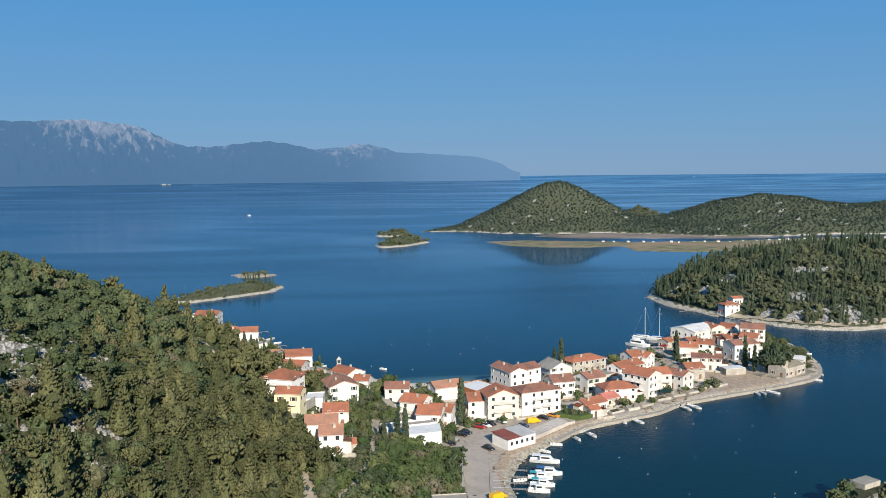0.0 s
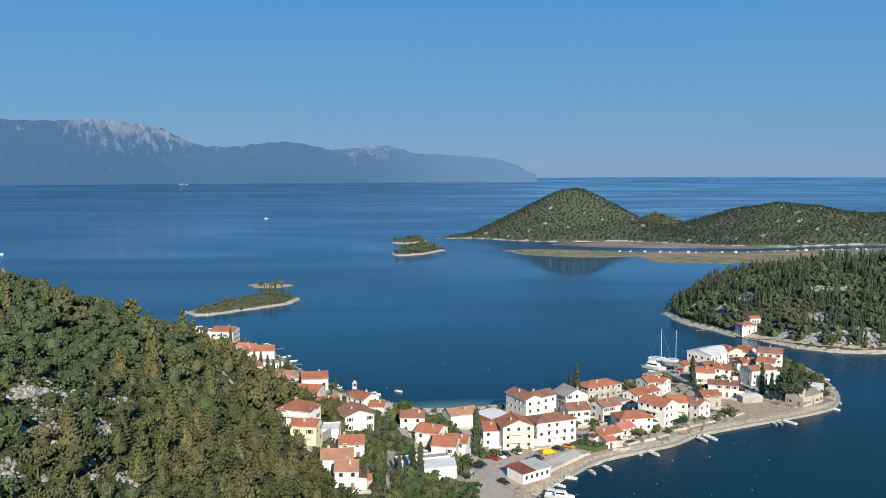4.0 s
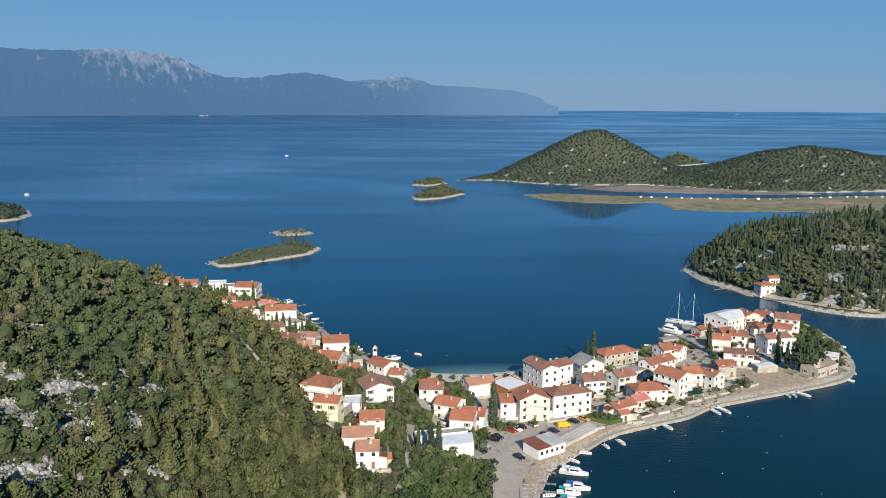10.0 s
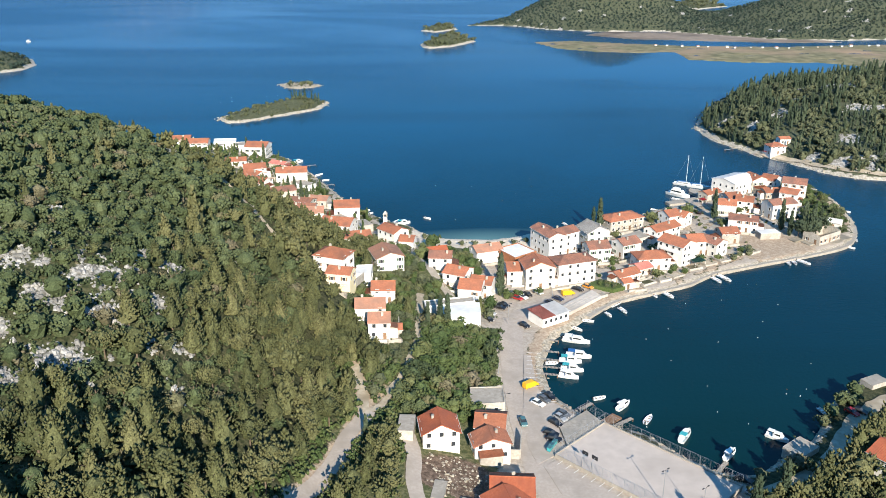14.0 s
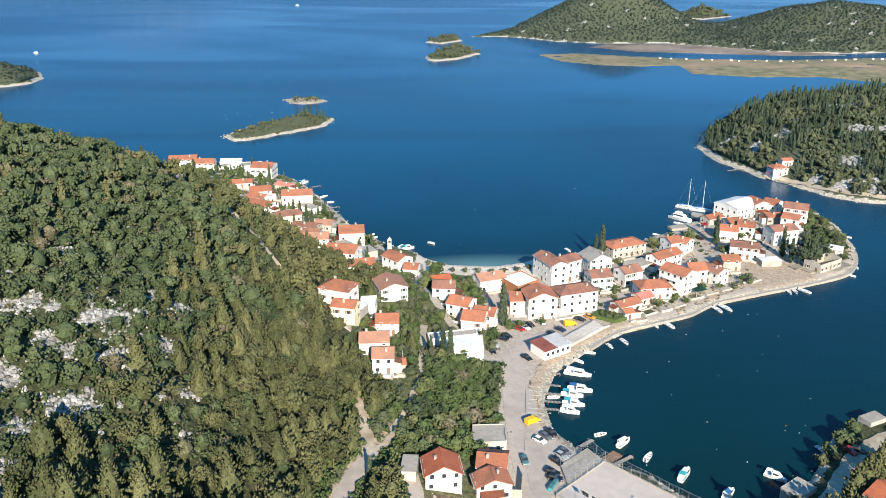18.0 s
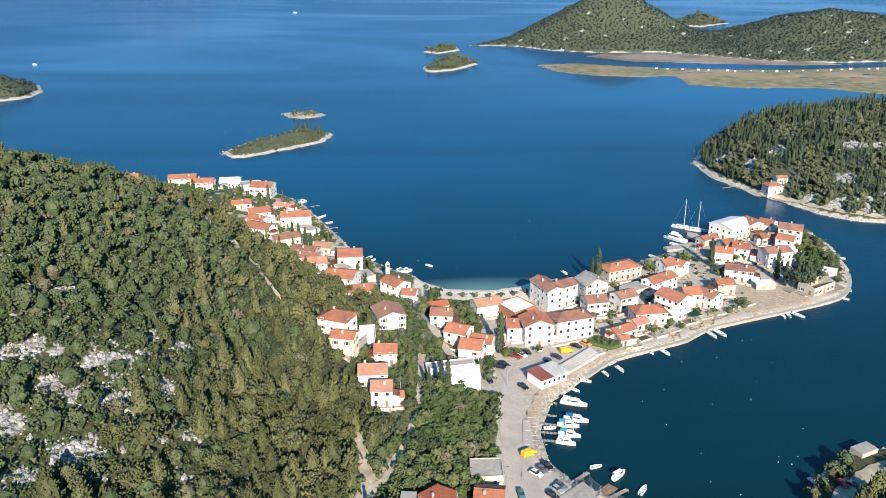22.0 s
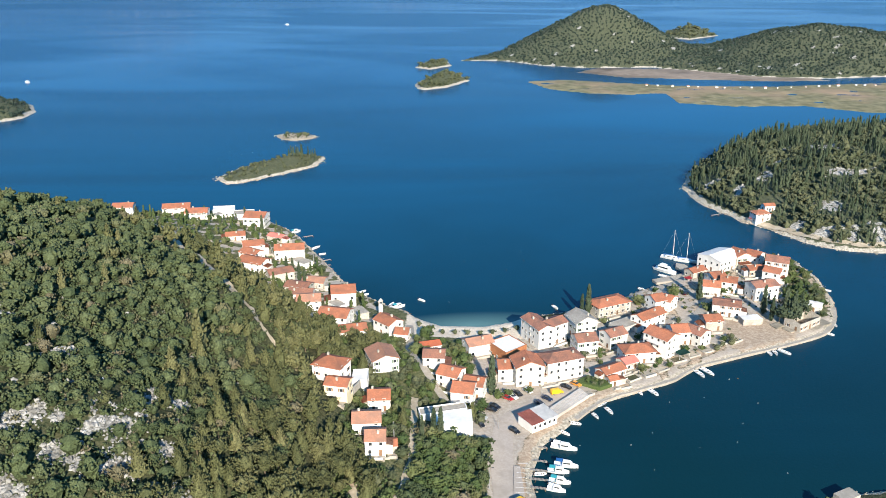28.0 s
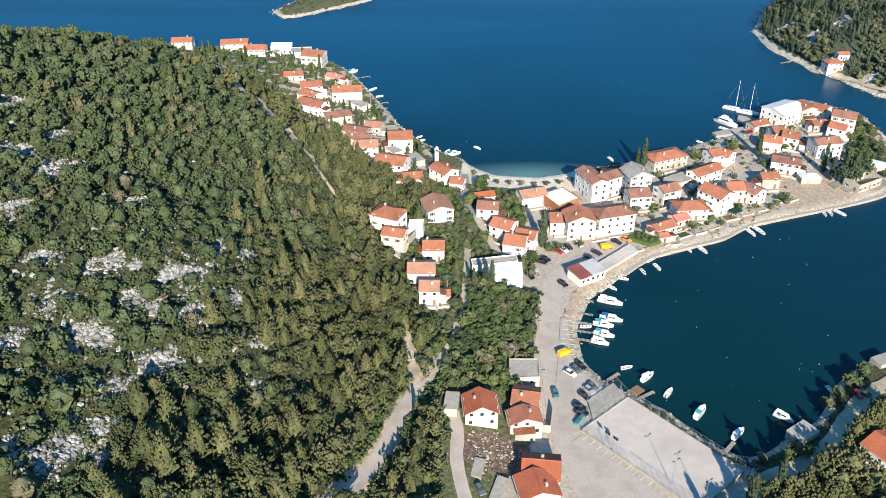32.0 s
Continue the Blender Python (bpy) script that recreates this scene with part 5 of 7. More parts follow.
PAINT = {}
for nm, c in (("black", (0.012, 0.012, 0.014)), ("white", (0.72, 0.72, 0.71)), ("silver", (0.38, 0.39, 0.40)), ("grey", (0.12, 0.125, 0.13)), ("red", (0.38, 0.02, 0.02)),
              ("navy", (0.015, 0.025, 0.06)), ("teal", (0.07, 0.16, 0.17)), ("yellow", (0.75, 0.42, 0.02)), ("orange", (0.66, 0.26, 0.03)), ("blue", (0.03, 0.12, 0.32)), ("turquoise", (0.05, 0.36, 0.38))):
    PAINT[nm] = surface(nm + "_paint", tuple(v * 0.92 for v in c), c, 0.6, 0.28, spec=0.5)
BOATS, boat_rng = {}, random.Random(3)


def boat(kind, x, y, yaw, length):
    key = (kind, round(length))
    m = pose(x, y, 0.05, 0, 0, yaw)
    if key in BOATS:
        return copy_thing(BOATS[key], m)
    L = float(round(length))
    beam = {"dinghy": L * 0.36, "cabin": L * 0.34, "motor_yacht": 4.2, "yacht": 3.6}[kind]
    d = {"dinghy": 0.5, "cabin": 0.85, "motor_yacht": 1.5, "yacht": 1.1}[kind]
    lab = {"dinghy": "small white open boat moored at the shore", "cabin": "white cabin motorboat moored in the bay", "motor_yacht": "large white motor yacht at the pier", "yacht": "white sailing yacht with a tall mast at the pier"}[kind]
    root = tagged(new("open_boat" if kind == "dinghy" else "motorboat" if kind == "cabin" else kind if kind != "yacht" else "sailing_yacht"), lab, "boat", "moored boats")
    root.matrix_basis = m
    put("hull", hull_mesh(L, beam, d, M["boat"]), root)
    if kind == "dinghy":
        for u in (-0.28, 0.05, 0.26):
            bm = bmesh.new()
            box(bm, u * L - 0.12, u * L + 0.12, -beam * 0.40, beam * 0.40, d * 0.72, d * 0.72 + 0.05, 0.01)
            put("thwart", bm_mesh("thwart", bm, M["wood"]), root)
        bm = bmesh.new()
        box(bm, -L * 0.5 - 0.3, -L * 0.5 + 0.02, -0.16, 0.16, d * 0.3, d + 0.45, 0.06)
        rod(bm, (-L * 0.5 - 0.15, 0, -0.4), (-L * 0.5 - 0.15, 0, d * 0.3), 0.06)
        put("outboard_motor", bm_mesh("outboard_motor", bm, M["dark"]), root)
    else:
        hgt = {"cabin": 1.25, "motor_yacht": 1.7, "yacht": 0.65}[kind]
        x0, x1 = (-L * 0.14, L * 0.24) if kind == "cabin" else (-L * 0.28, L * 0.22)
        bm = bmesh.new()
        b = beam * 0.36
        lo = [(x0, -b), (x1 + 0.5, -b * 0.8), (x1 + 0.5, b * 0.8), (x0, b)]
        hi = [(x0, -b * 0.9), (x1 - hgt * 0.45, -b * 0.72), (x1 - hgt * 0.45, b * 0.72), (x0, b * 0.9)]
        v = [bm.verts.new((px, py, d * 0.9)) for px, py in lo] + [bm.verts.new((px, py, d + hgt)) for px, py in hi]
        for k in range(4):
            bm.faces.new((v[k], v[(k + 1) % 4], v[4 + (k + 1) % 4], v[4 + k]))
        bm.faces.new(v[4:])
        cab = put("cabin", bm_mesh("cabin", bm, M["boat"]), root)
        for s in (-1, 1):
            bm = bmesh.new()
            box(bm, x0 + 0.25, x1 - 0.2 - hgt * 0.3, min(s * b * 0.90, s * (b * 0.95 + 0.02)), max(s * b * 0.90, s * (b * 0.95 + 0.02)), d + hgt * 0.42, d + hgt * 0.82)
            put("side_window", bm_mesh("side_window", bm, M["glass"]), cab)
        bm = bmesh.new()
        box(bm, L * 0.24, L * 0.40, -beam * 0.2, beam * 0.2, d * 1.02, d * 1.16, 0.03)
        put("foredeck", bm_mesh("foredeck", bm, M["boat"]), root)
        if kind == "cabin":
            bm = bmesh.new()
            box(bm, -L * 0.42, -L * 0.15, -beam * 0.38, beam * 0.38, d + 1.3, d + 1.36, 0.02)
            for px in (-L * 0.40, -L * 0.17):
                for s in (-1, 1):
                    rod(bm, (px, s * beam * 0.35, d * 0.9), (px, s * beam * 0.35, d + 1.3), 0.03, sides=4)
            put("sun_cover", bm_mesh("sun_cover", bm, PAINT["turquoise"] if round(L) == 7 else PAINT["blue"] if round(L) == 8 else M["boat"]), root)
        if kind == "motor_yacht":
            bm = bmesh.new()
            box(bm, -L * 0.22, L * 0.02, -beam * 0.3, beam * 0.3, d + hgt + 0.03, d + hgt + 0.9, 0.15)
            put("flying_bridge", bm_mesh("flying_bridge", bm, M["boat"]), root)
        if kind == "yacht":
            bm = bmesh.new()
            rod(bm, (0.6, 0, d), (0.6, 0, 16.5), 0.11, 0.07)
            mast = put("mast", bm_mesh("mast", bm, M["boat"]), root)
            bm = bmesh.new()
            rod(bm, (0.6, 0, 2.3), (-4.6, 0, 2.1), 0.16, 0.13)
            put("boom", bm_mesh("boom", bm, PAINT["blue"]), mast)
            for h in (7.0, 11.5):
                bm = bmesh.new()
                rod(bm, (0.6, -0.9, h), (0.6, 0.9, h), 0.04, sides=4)
                put("spreader", bm_mesh("spreader", bm, M["boat"]), mast)
            for a in ((L * 0.49, 0, d), (-L * 0.48, 0, d), (0.3, beam * 0.45, d), (0.3, -beam * 0.45, d)):
                bm = bmesh.new()
                rod(bm, a, (0.6, 0, 16.3), 0.025, sides=3)
                put("stay", bm_mesh("stay", bm, M["steel"]), mast)
    BOATS[key] = root
    return root


# ---- cars ----
def car_part_meshes(van=False):
    """Body of stacked, tapered sections with a separate glass house; wheels of tyre and rim."""
    bm = bmesh.new()
    L, W = (2.45, 0.98) if van else (2.12, 0.88)
    top = [(-L * 0.96, 0.92), (-L * 0.3, 0.98), (L * 0.38, 0.93), (L * 0.86, 0.82), (L, 0.62)] if not van else [(-L * 0.97, 1.98), (L * 0.30, 2.0), (L * 0.50, 1.75), (L * 0.70, 1.12), (L * 0.98, 0.95), (L, 0.6)]
    cols = [(-L, 0.32)] + top + [(L, 0.34)]
    side = [[bm.verts.new((px, s * W * (0.9 if pz > 1.3 else 0.99), pz)) for px, pz in cols] for s in (-1, 1)]
    mid = len(cols)
    for k in range(mid - 1):
        bm.faces.new((side[0][k], side[0][k + 1], side[1][k + 1], side[1][k]))
    bm.faces.new((side[0][-1], side[0][0], side[1][0], side[1][-1]))
    bm.faces.new(side[0][::-1])
    bm.faces.new(side[1])
    bmesh.ops.bevel(bm, geom=bm.edges[:], offset=0.07, segments=1, affect="EDGES")
    return bm


CARS = {}


def car(color, x, y, yaw):
    g = float(GZ(x, y)) + 0.22
    m = pose(x, y, g, 0, 0, yaw)
    if color in CARS:
        return copy_thing(CARS[color], m)
    van = color == "van"
    paint = PAINT["yellow" if van else color]
    root = tagged(new("van" if van else "car"), "yellow delivery van parked by the waterfront" if van else "%s parked car on the pale asphalt" % color, "van" if van else "car", "parked cars")
    root.matrix_basis = m
    body = put("body", bm_mesh("body", car_part_meshes(van), paint), root)
    L = 2.45 if van else 2.12
    if not van:
        bm = bmesh.new()
        lo = [(-1.75, -0.8, 0.94), (0.85, -0.8, 0.94), (0.85, 0.8, 0.94), (-1.75, 0.8, 0.94)]
        hi = [(-1.3, -0.64, 1.44), (0.15, -0.64, 1.46), (0.15, 0.64, 1.46), (-1.3, 0.64, 1.44)]
        v = [bm.verts.new(p) for p in lo + hi]
        for k in range(4):
            bm.faces.new((v[k], v[(k + 1) % 4], v[4 + (k + 1) % 4], v[4 + k]))
        bm.faces.new(v[4:])
        put("glasshouse", bm_mesh("glasshouse", bm, M["glass"]), root)
        bm = bmesh.new()
        box(bm, -1.32, 0.17, -0.65, 0.65, 1.44, 1.49, 0.02)
        put("roof", bm_mesh("roof", bm, paint), root)
    else:
        bm = bmesh.new()
        v = [bm.verts.new(p) for p in ((1.28, -0.8, 1.74), (1.28, 0.8, 1.74), (1.68, 0.84, 1.2), (1.68, -0.84, 1.2))]
        bm.faces.new(v[::-1])
        bmesh.ops.translate(bm, vec=(0.06, 0, 0.04), verts=bm.verts)
        bmesh.ops.solidify(bm, geom=bm.faces[:], thickness=0.03)
        put("windscreen", bm_mesh("windscreen", bm, M["glass"]), root)
    if "wheel" not in CARS:
        bm = bmesh.new()
        rod(bm, (0, -0.11, 0), (0, 0.11, 0), 0.32, 0.32, 12)
        CARS["wheel"] = bm_mesh("tyre", bm, M["dark"])
        bm = bmesh.new()
        rod(bm, (0, -0.125, 0), (0, 0.125, 0), 0.19, 0.19, 8)
        CARS["rim"] = bm_mesh("rim", bm, M["steel"])
        for key, mat in (("headlight", M["frame"]), ("taillight", PAINT["red"])):
            bm = bmesh.new()
            box(bm, -0.04, 0.04, -0.17, 0.17, -0.07, 0.07, 0.02)
            CARS[key] = bm_mesh(key, bm, mat)
    for sx in (-1, 1):
        for sy in (-1, 1):
            w = put("wheel", CARS["wheel"], root, pose(sx * L * 0.62, sy * (0.80 if not van else 0.9), 0.32))
            put("rim", CARS["rim"], w)
            put("headlight" if sx > 0 else "taillight", CARS["headlight" if sx > 0 else "taillight"], root, pose(sx * (L - 0.01), sy * 0.6, 0.68))
    CARS[color] = root
    return root


boat("cabin", 30.0, 249.8, -14, 8.8)
boat("cabin", 29.8, 239.4, -9, 8.2)
boat("cabin", 27.0, 235.8, -6, 7.4)
boat("cabin", 27.0, 230.3, -9, 6.9)
boat("cabin", 25.6, 226.0, -14, 6.0)
boat("dinghy", 21.2, 234.3, 7, 3.8)
boat("dinghy", 35.5, 265.5, -13, 4.5)
boat("dinghy", 31.2, 259.0, -38, 4.2)
boat("dinghy", 43.1, 271.1, -62, 4.5)
boat("dinghy", 48.6, 274.9, -63, 4.6)
boat("dinghy", 47.0, 280.3, 45, 5.9)
boat("dinghy", 61.7, 289.4, -63, 4.9)
boat("dinghy", 67.1, 289.5, -57, 6.5)
boat("dinghy", 68.0, 301.4, -58, 4.4)
boat("dinghy", 33.4, 214.1, 21, 3.8)
boat("cabin", 39.6, 210.0, 49, 6.4)
boat("dinghy", 45.4, 203.6, 61, 4.7)
boat("cabin", 53.7, 195.7, 60, 7.3)
boat("cabin", 63.3, 187.7, 52, 5.5)
boat("cabin", 77.6, 196.1, -34, 5.5)
boat("dinghy", 94.5, 210.5, -68, 4.0)
boat("yacht", 103.4, 435.1, -30, 12.5)
boat("yacht", 109.9, 431.2, -22, 12.5)
boat("motor_yacht", 96.2, 415.8, -43, 13.0)
boat("dinghy", 90.1, 402.2, -36, 4.6)
boat("dinghy", 94.4, 409.1, -35, 5.5)
boat("dinghy", 88.3, 305.1, -65, 6.4)
boat("dinghy", 91.8, 307.1, -57, 6.9)
boat("dinghy", 121.5, 324.7, -83, 5.0)
boat("dinghy", 124.0, 325.3, -84, 5.1)
boat("dinghy", 128.1, 326.0, -48, 5.5)
boat("dinghy", 159.2, 354.7, -80, 4.7)
boat("dinghy", 153.5, 344.5, -40, 3.8)
boat("dinghy", 170.6, 394.4, -29, 3.9)
boat("cabin", -107.8, 467.6, 49, 6.9)
boat("dinghy", -91.1, 442.0, 53, 5.5)
boat("dinghy", -85.5, 432.2, 26, 4.5)
boat("dinghy", -40.8, 366.3, 70, 4.9)
boat("cabin", -37.3, 363.6, 34, 7.3)
boat("dinghy", -56.5, 381.2, 45, 4.1)
boat("dinghy", -54.6, 377.5, 41, 3.8)
boat("dinghy", -27.0, 372.2, -33, 3.8)
boat("dinghy", 35.9, 367.0, -62, 4.9)
boat("dinghy", 80.1, 391.3, -36, 3.8)
boat("dinghy", 115.7, 222.5, -43, 3.8)
car("black", 5.6, 269.8, -23)
car("black", 7.0, 272.1, -39)
car("red", 11.7, 278.4, -35)
car("white", 13.7, 279.7, -48)
car("black", 15.6, 282.0, -56)
car("white", 19.3, 284.4, -48)
car("silver", 2.0, 263.1, -21)
car("black", 1.7, 258.1, -61)
car("black", 13.5, 256.4, -49)
car("navy", 23.3, 275.5, -45)
car("navy", 26.3, 279.1, -39)
car("black", 34.2, 288.2, -34)
car("black", 33.9, 297.0, -38)
car("white", 15.5, 206.7, -40)
car("grey", 17.4, 208.9, -50)
car("black", 18.9, 211.0, -52)
car("teal", 11.0, 196.3, -80)
car("grey", 22.2, 201.4, -48)
car("silver", 21.1, 199.5, -49)
car("black", 19.6, 196.6, -50)
car("black", 18.1, 191.3, -30)
car("black", 18.6, 188.9, -22)
car("black", 63.1, 174.7, -38)
car("silver", 63.7, 168.8, -37)
car("red", 100.9, 207.1, -63)
car("black", 103.2, 207.9, -43)
car("grey", -8.2, 151.6, -61)
car("van", 13.8, 216.7, 38)
car("van", 30.1, 283.9, 21)
car("orange", 38.0, 290.6, -41)
car("grey", 93.9, 374.0, 57)
car("white", 90.2, 375.5, -26)
car("black", 99.4, 382.4, 57)


# ---- flat-roofed buildings, sheds and the waterfront ----
def flat_house(name, label, corners, height, skin, roof_mat, parapet=0.4, windows=2, ground=None):
    """A building with a flat roof over four ground corners, going round; the first side looks to the camera's start."""
    cx, cy = sum(c[0] for c in corners) / 4, sum(c[1] for c in corners) / 4
    g = (max(1.0, float(GZ(cx, cy))) if ground is None else ground)
    root = new(name)
    root.matrix_basis = pose(cx, cy, g)
    HOUSES.append((cx, cy, max(math.dist((cx, cy), c) for c in corners)))
    P = [Vector((x - cx, y - cy, 0)) for x, y in corners]
    bm = bmesh.new()
    lo, hi = [bm.verts.new(p + Vector((0, 0, -2))) for p in P], [bm.verts.new(p + Vector((0, 0, height))) for p in P]
    hi2, dn = [bm.verts.new(p + Vector((0, 0, height + parapet))) for p in P], [bm.verts.new(p * 0.96 + Vector((0, 0, height + parapet))) for p in P]
    dn2 = [bm.verts.new(p * 0.96 + Vector((0, 0, height + 0.1))) for p in P]
    for k in range(4):
        j = (k + 1) % 4
        for a, b in ((lo, hi), (hi, hi2), (hi2, dn), (dn, dn2)):
            bm.faces.new((a[k], a[j], b[j], b[k]))
    bmesh.ops.recalc_face_normals(bm, faces=bm.faces[:])
    put("wall", bm_mesh("wall", bm, M[skin] if isinstance(skin, str) else skin), root)
    bm = bmesh.new()
    bm.faces.new([bm.verts.new(p * 0.965 + Vector((0, 0, height + 0.14))) for p in P])
    bmesh.ops.recalc_face_normals(bm, faces=bm.faces[:])
    if bm.faces[0].normal.z < 0 if bm.faces.ensure_lookup_table() is None else False:
        bmesh.ops.reverse_faces(bm, faces=bm.faces[:])
    bmesh.ops.solidify(bm, geom=bm.faces[:], thickness=0.08)
    put("roof", bm_mesh("roof", bm, roof_mat), root)
    for k in range(windows and 4):
        a, b = P[k], P[(k + 1) % 4]
        d = b - a
        out = Vector((d.y, -d.x, 0)).normalized()
        if out.dot((a + b) / 2) < 0:
            out = -out
        if out.dot(Vector((-cx, -cy, 0)).normalized()) < -0.2:
            continue
        n = max(1, int(d.length / 3.2))
        for f in range(max(1, int(height / 2.9))):
            for i in range(n):
                p = a + d * ((i + 0.5) / n)
                w = put("window", WINDOW["frame"], root, pose(p.x + out.x * 0.01, p.y + out.y * 0.01, f * 2.8 + 0.9, 0, 0, math.degrees(math.atan2(out.y, out.x)) + 90))
                put("pane", WINDOW["pane"], w)
    return tagged(root, label, "building")


WHITE_ROOF = surface("white_roof_coat", (0.66, 0.65, 0.63), (0.76, 0.75, 0.73), 1.5, 0.8, second=(0.55, 0.54, 0.52))
BRICK = surface("orange_timber", (0.30, 0.115, 0.05), (0.40, 0.165, 0.075), 0.6, 0.7)
flat_house("workshop", "long white building with a white roof above the green bank", [(-13.5, 245), (-1.0, 249), (-1.6, 257), (-14.1, 253)], 4.6, "white", WHITE_ROOF, 0.15, windows=0)
flat_house("workshop", "flat grey-roofed rear part of the white building", [(-19, 252), (-3, 257.3), (-4, 261.5), (-20, 256.4)], 3.9, "white", M["concrete"], 0.6, windows=0)
flat_house("restaurant", "white flat-roofed restaurant with orange timber front", [(11.5, 305), (20, 313), (13, 322), (4.5, 315)], 5.4, BRICK, WHITE_ROOF)
flat_house("flat_roof_house", "low grey concrete flat-roofed house by the road", [(-3, 196), (6, 197.5), (5.5, 206), (-3.5, 205)], 3.2, "stone", M["concrete"])
flat_house("shed", "small grey lean-to shed beside the path", [(-20.5, 175.5), (-16.5, 175.5), (-16.5, 183), (-20.5, 183)], 2.6, "stone", M["concrete"], 0.1, 0)
flat_house("boathouse", "grey concrete boathouse at the water", [(79.5, 183.5), (85.5, 188.5), (82, 193), (76.2, 188)], 1.7, "stone", M["concrete"], 0.15, 0)
flat_house("boathouse", "pale boathouse roof at the water", [(112, 221), (118, 224.5), (116, 228.5), (110, 225)], 1.5, "stone", M["concrete"], 0.1, 0)
flat_house("terrace_house", "white flat-roofed house on the waterfront", [(-163, 489), (-150, 491), (-152, 499), (-165, 497)], 4.4, "white", WHITE_ROOF)
flat_house("terrace_house", "white flat-roofed house with a dark pergola", [(-148, 480), (-136, 483), (-138, 492), (-150, 489)], 4.0, "white", M["concrete"])
flat_house("house_annex", "white stepped annex beside the yellow house", [(-44, 264), (-38.5, 265), (-39, 273), (-44.5, 272)], 4.2, "white", WHITE_ROOF)
flat_house("terrace_house", "low grey-roofed house above the bay", [(-74, 375), (-66, 377), (-68, 383), (-76, 381)], 3.0, "stone", M["concrete"], 0.2)
flat_house("terrace_house", "low grey stone outbuilding behind the street", [(61, 335), (71, 342), (66, 348), (57, 341)], 3.0, "stone", M["concrete"], 0.2)
flat_house("awning_shelter", "open shelter with a pale awning roof", [(117, 348), (126, 350), (125, 355), (116, 353)], 2.6, "stone", WHITE_ROOF, 0.05, 0)


def bell_tower(x, y):
    root = tagged(new("bell_tower"), "small white stone belfry by the bay", "tower")
    root.matrix_basis = pose(x, y, max(1.0, float(GZ(x, y)))) @ Matrix.Diagonal((0.72, 0.72, 0.92, 1))
    bm = bmesh.new()
    box(bm, -1.15, 1.15, -1.15, 1.15, -1, 6.4, 0.05)
    body = put("shaft", bm_mesh("shaft", bm, M["white"]), root)
    for sx in (-1, 1):
        for sy in (-1, 1):
            bm = bmesh.new()
            box(bm, sx * 0.95 - 0.22, sx * 0.95 + 0.22, sy * 0.95 - 0.22, sy * 0.95 + 0.22, 6.4, 8.0)
            put("pillar", bm_mesh("pillar", bm, M["stone"]), root)
    bm = bmesh.new()
    bmesh.ops.create_cone(bm, cap_ends=True, segments=4, radius1=2.0, radius2=0.1, depth=1.5, matrix=pose(0, 0, 8.75, 0, 0, 45))
    put("roof", bm_mesh("roof", bm, M["stone"]), root)
    bm = bmesh.new()
    bmesh.ops.create_cone(bm, cap_ends=True, segments=10, radius1=0.55, radius2=0.2, depth=0.9, matrix=pose(0, 0, 7.3))
    put("bell", bm_mesh("bell", bm, M["dark"]), root)


bell_tower(-43.6, 348)


def restaurant_by_quay():
    """Low building on the quay with a red and a white roof pitch and a terrace wall."""
    root = tagged(new("quay_restaurant"), "low quayside restaurant with red and white roof", "building")
    root.matrix_basis = pose(21.8, 262.6, 2.0, 0, 0, 38)
    HOUSES.append((21.8, 262.6, 9))
    bm = bmesh.new()
    box(bm, -5.8, 5.8, -3.7, 3.7, -2, 3.0)
    put("wall", bm_mesh("wall", bm, M["white"]), root)
    for nm, x0, x1, mat in (("red_roof", -6.2, -0.4, ROOF["pink"]), ("white_roof", -0.4, 6.2, WHITE_ROOF)):
        bm = bmesh.new()
        v = [bm.verts.new(p) for p in ((x0, -4.2, 3.02), (x1, -4.2, 3.02), (x1, 4.2, 3.75), (x0, 4.2, 3.75))]
        f = bm.faces.new(v)
        bmesh.ops.solidify(bm, geom=[f], thickness=-0.18)
        put(nm, bm_mesh(nm, bm, mat), root)
    for k in range(5):
        w = put("window", WINDOW["frame"], root, pose(-4.4 + k * 2.2, -3.72, 0.8))
        put("pane", WINDOW["pane"], w)


restaurant_by_quay()


def slab(name, corners, z0, z1, mat, label, category, kind="structure", apron=1.0):
    bm = bmesh.new()
    mx, my = sum(c[0] for c in corners) / len(corners), sum(c[1] for c in corners) / len(corners)
    lo, hi = [bm.verts.new((mx + (x - mx) * apron, my + (y - my) * (0.5 + 0.5 * apron), z0)) for x, y in corners], [bm.verts.new((x, y, z1)) for x, y in corners]
    n = len(corners)
    for k in range(n):
        bm.faces.new((lo[k], lo[(k + 1) % n], hi[(k + 1) % n], hi[k]))
    bm.faces.new(hi)
    bm.faces.new(lo[::-1])
    bmesh.ops.recalc_face_normals(bm, faces=bm.faces[:])
    return tagged(new(name, bm_mesh(name, bm, mat)), label, category, kind=kind)


COURT = [(18.5, 181.5), (32.5, 197), (61.5, 171), (47.5, 155.5)]
COURT_FLOOR = surface("court_concrete", (0.45, 0.388, 0.338), (0.51, 0.442, 0.386), 2.5, 0.9, 0.004, second=(0.39, 0.335, 0.288))
slab("court", COURT, 0.5, 2.75, COURT_FLOOR, "pale concrete sports court beside the bay", "court")
YARD = [(22, 185.4), (32.5, 197), (28.5, 203.5), (20.5, 195)]
slab("yard_paving", YARD, 0.5, 2.62, M["concrete"], "fenced paved yard next to the court", "paving")
slab("car_park", [(14, 178), (20, 183.5), (20.5, 195), (25.5, 201), (20, 207.5), (11.5, 207.5), (11, 200), (12, 185)], 1.0, 2.21, M["asphalt"], "grey asphalt car park along the waterfront", "paving")
slab("car_park", [(11.5, 207.5), (20, 207.5), (15.8, 215.5), (14.6, 236), (12.6, 236)], 0.8, 2.02, M["asphalt"], "grey asphalt parking strip above the moorings", "paving")
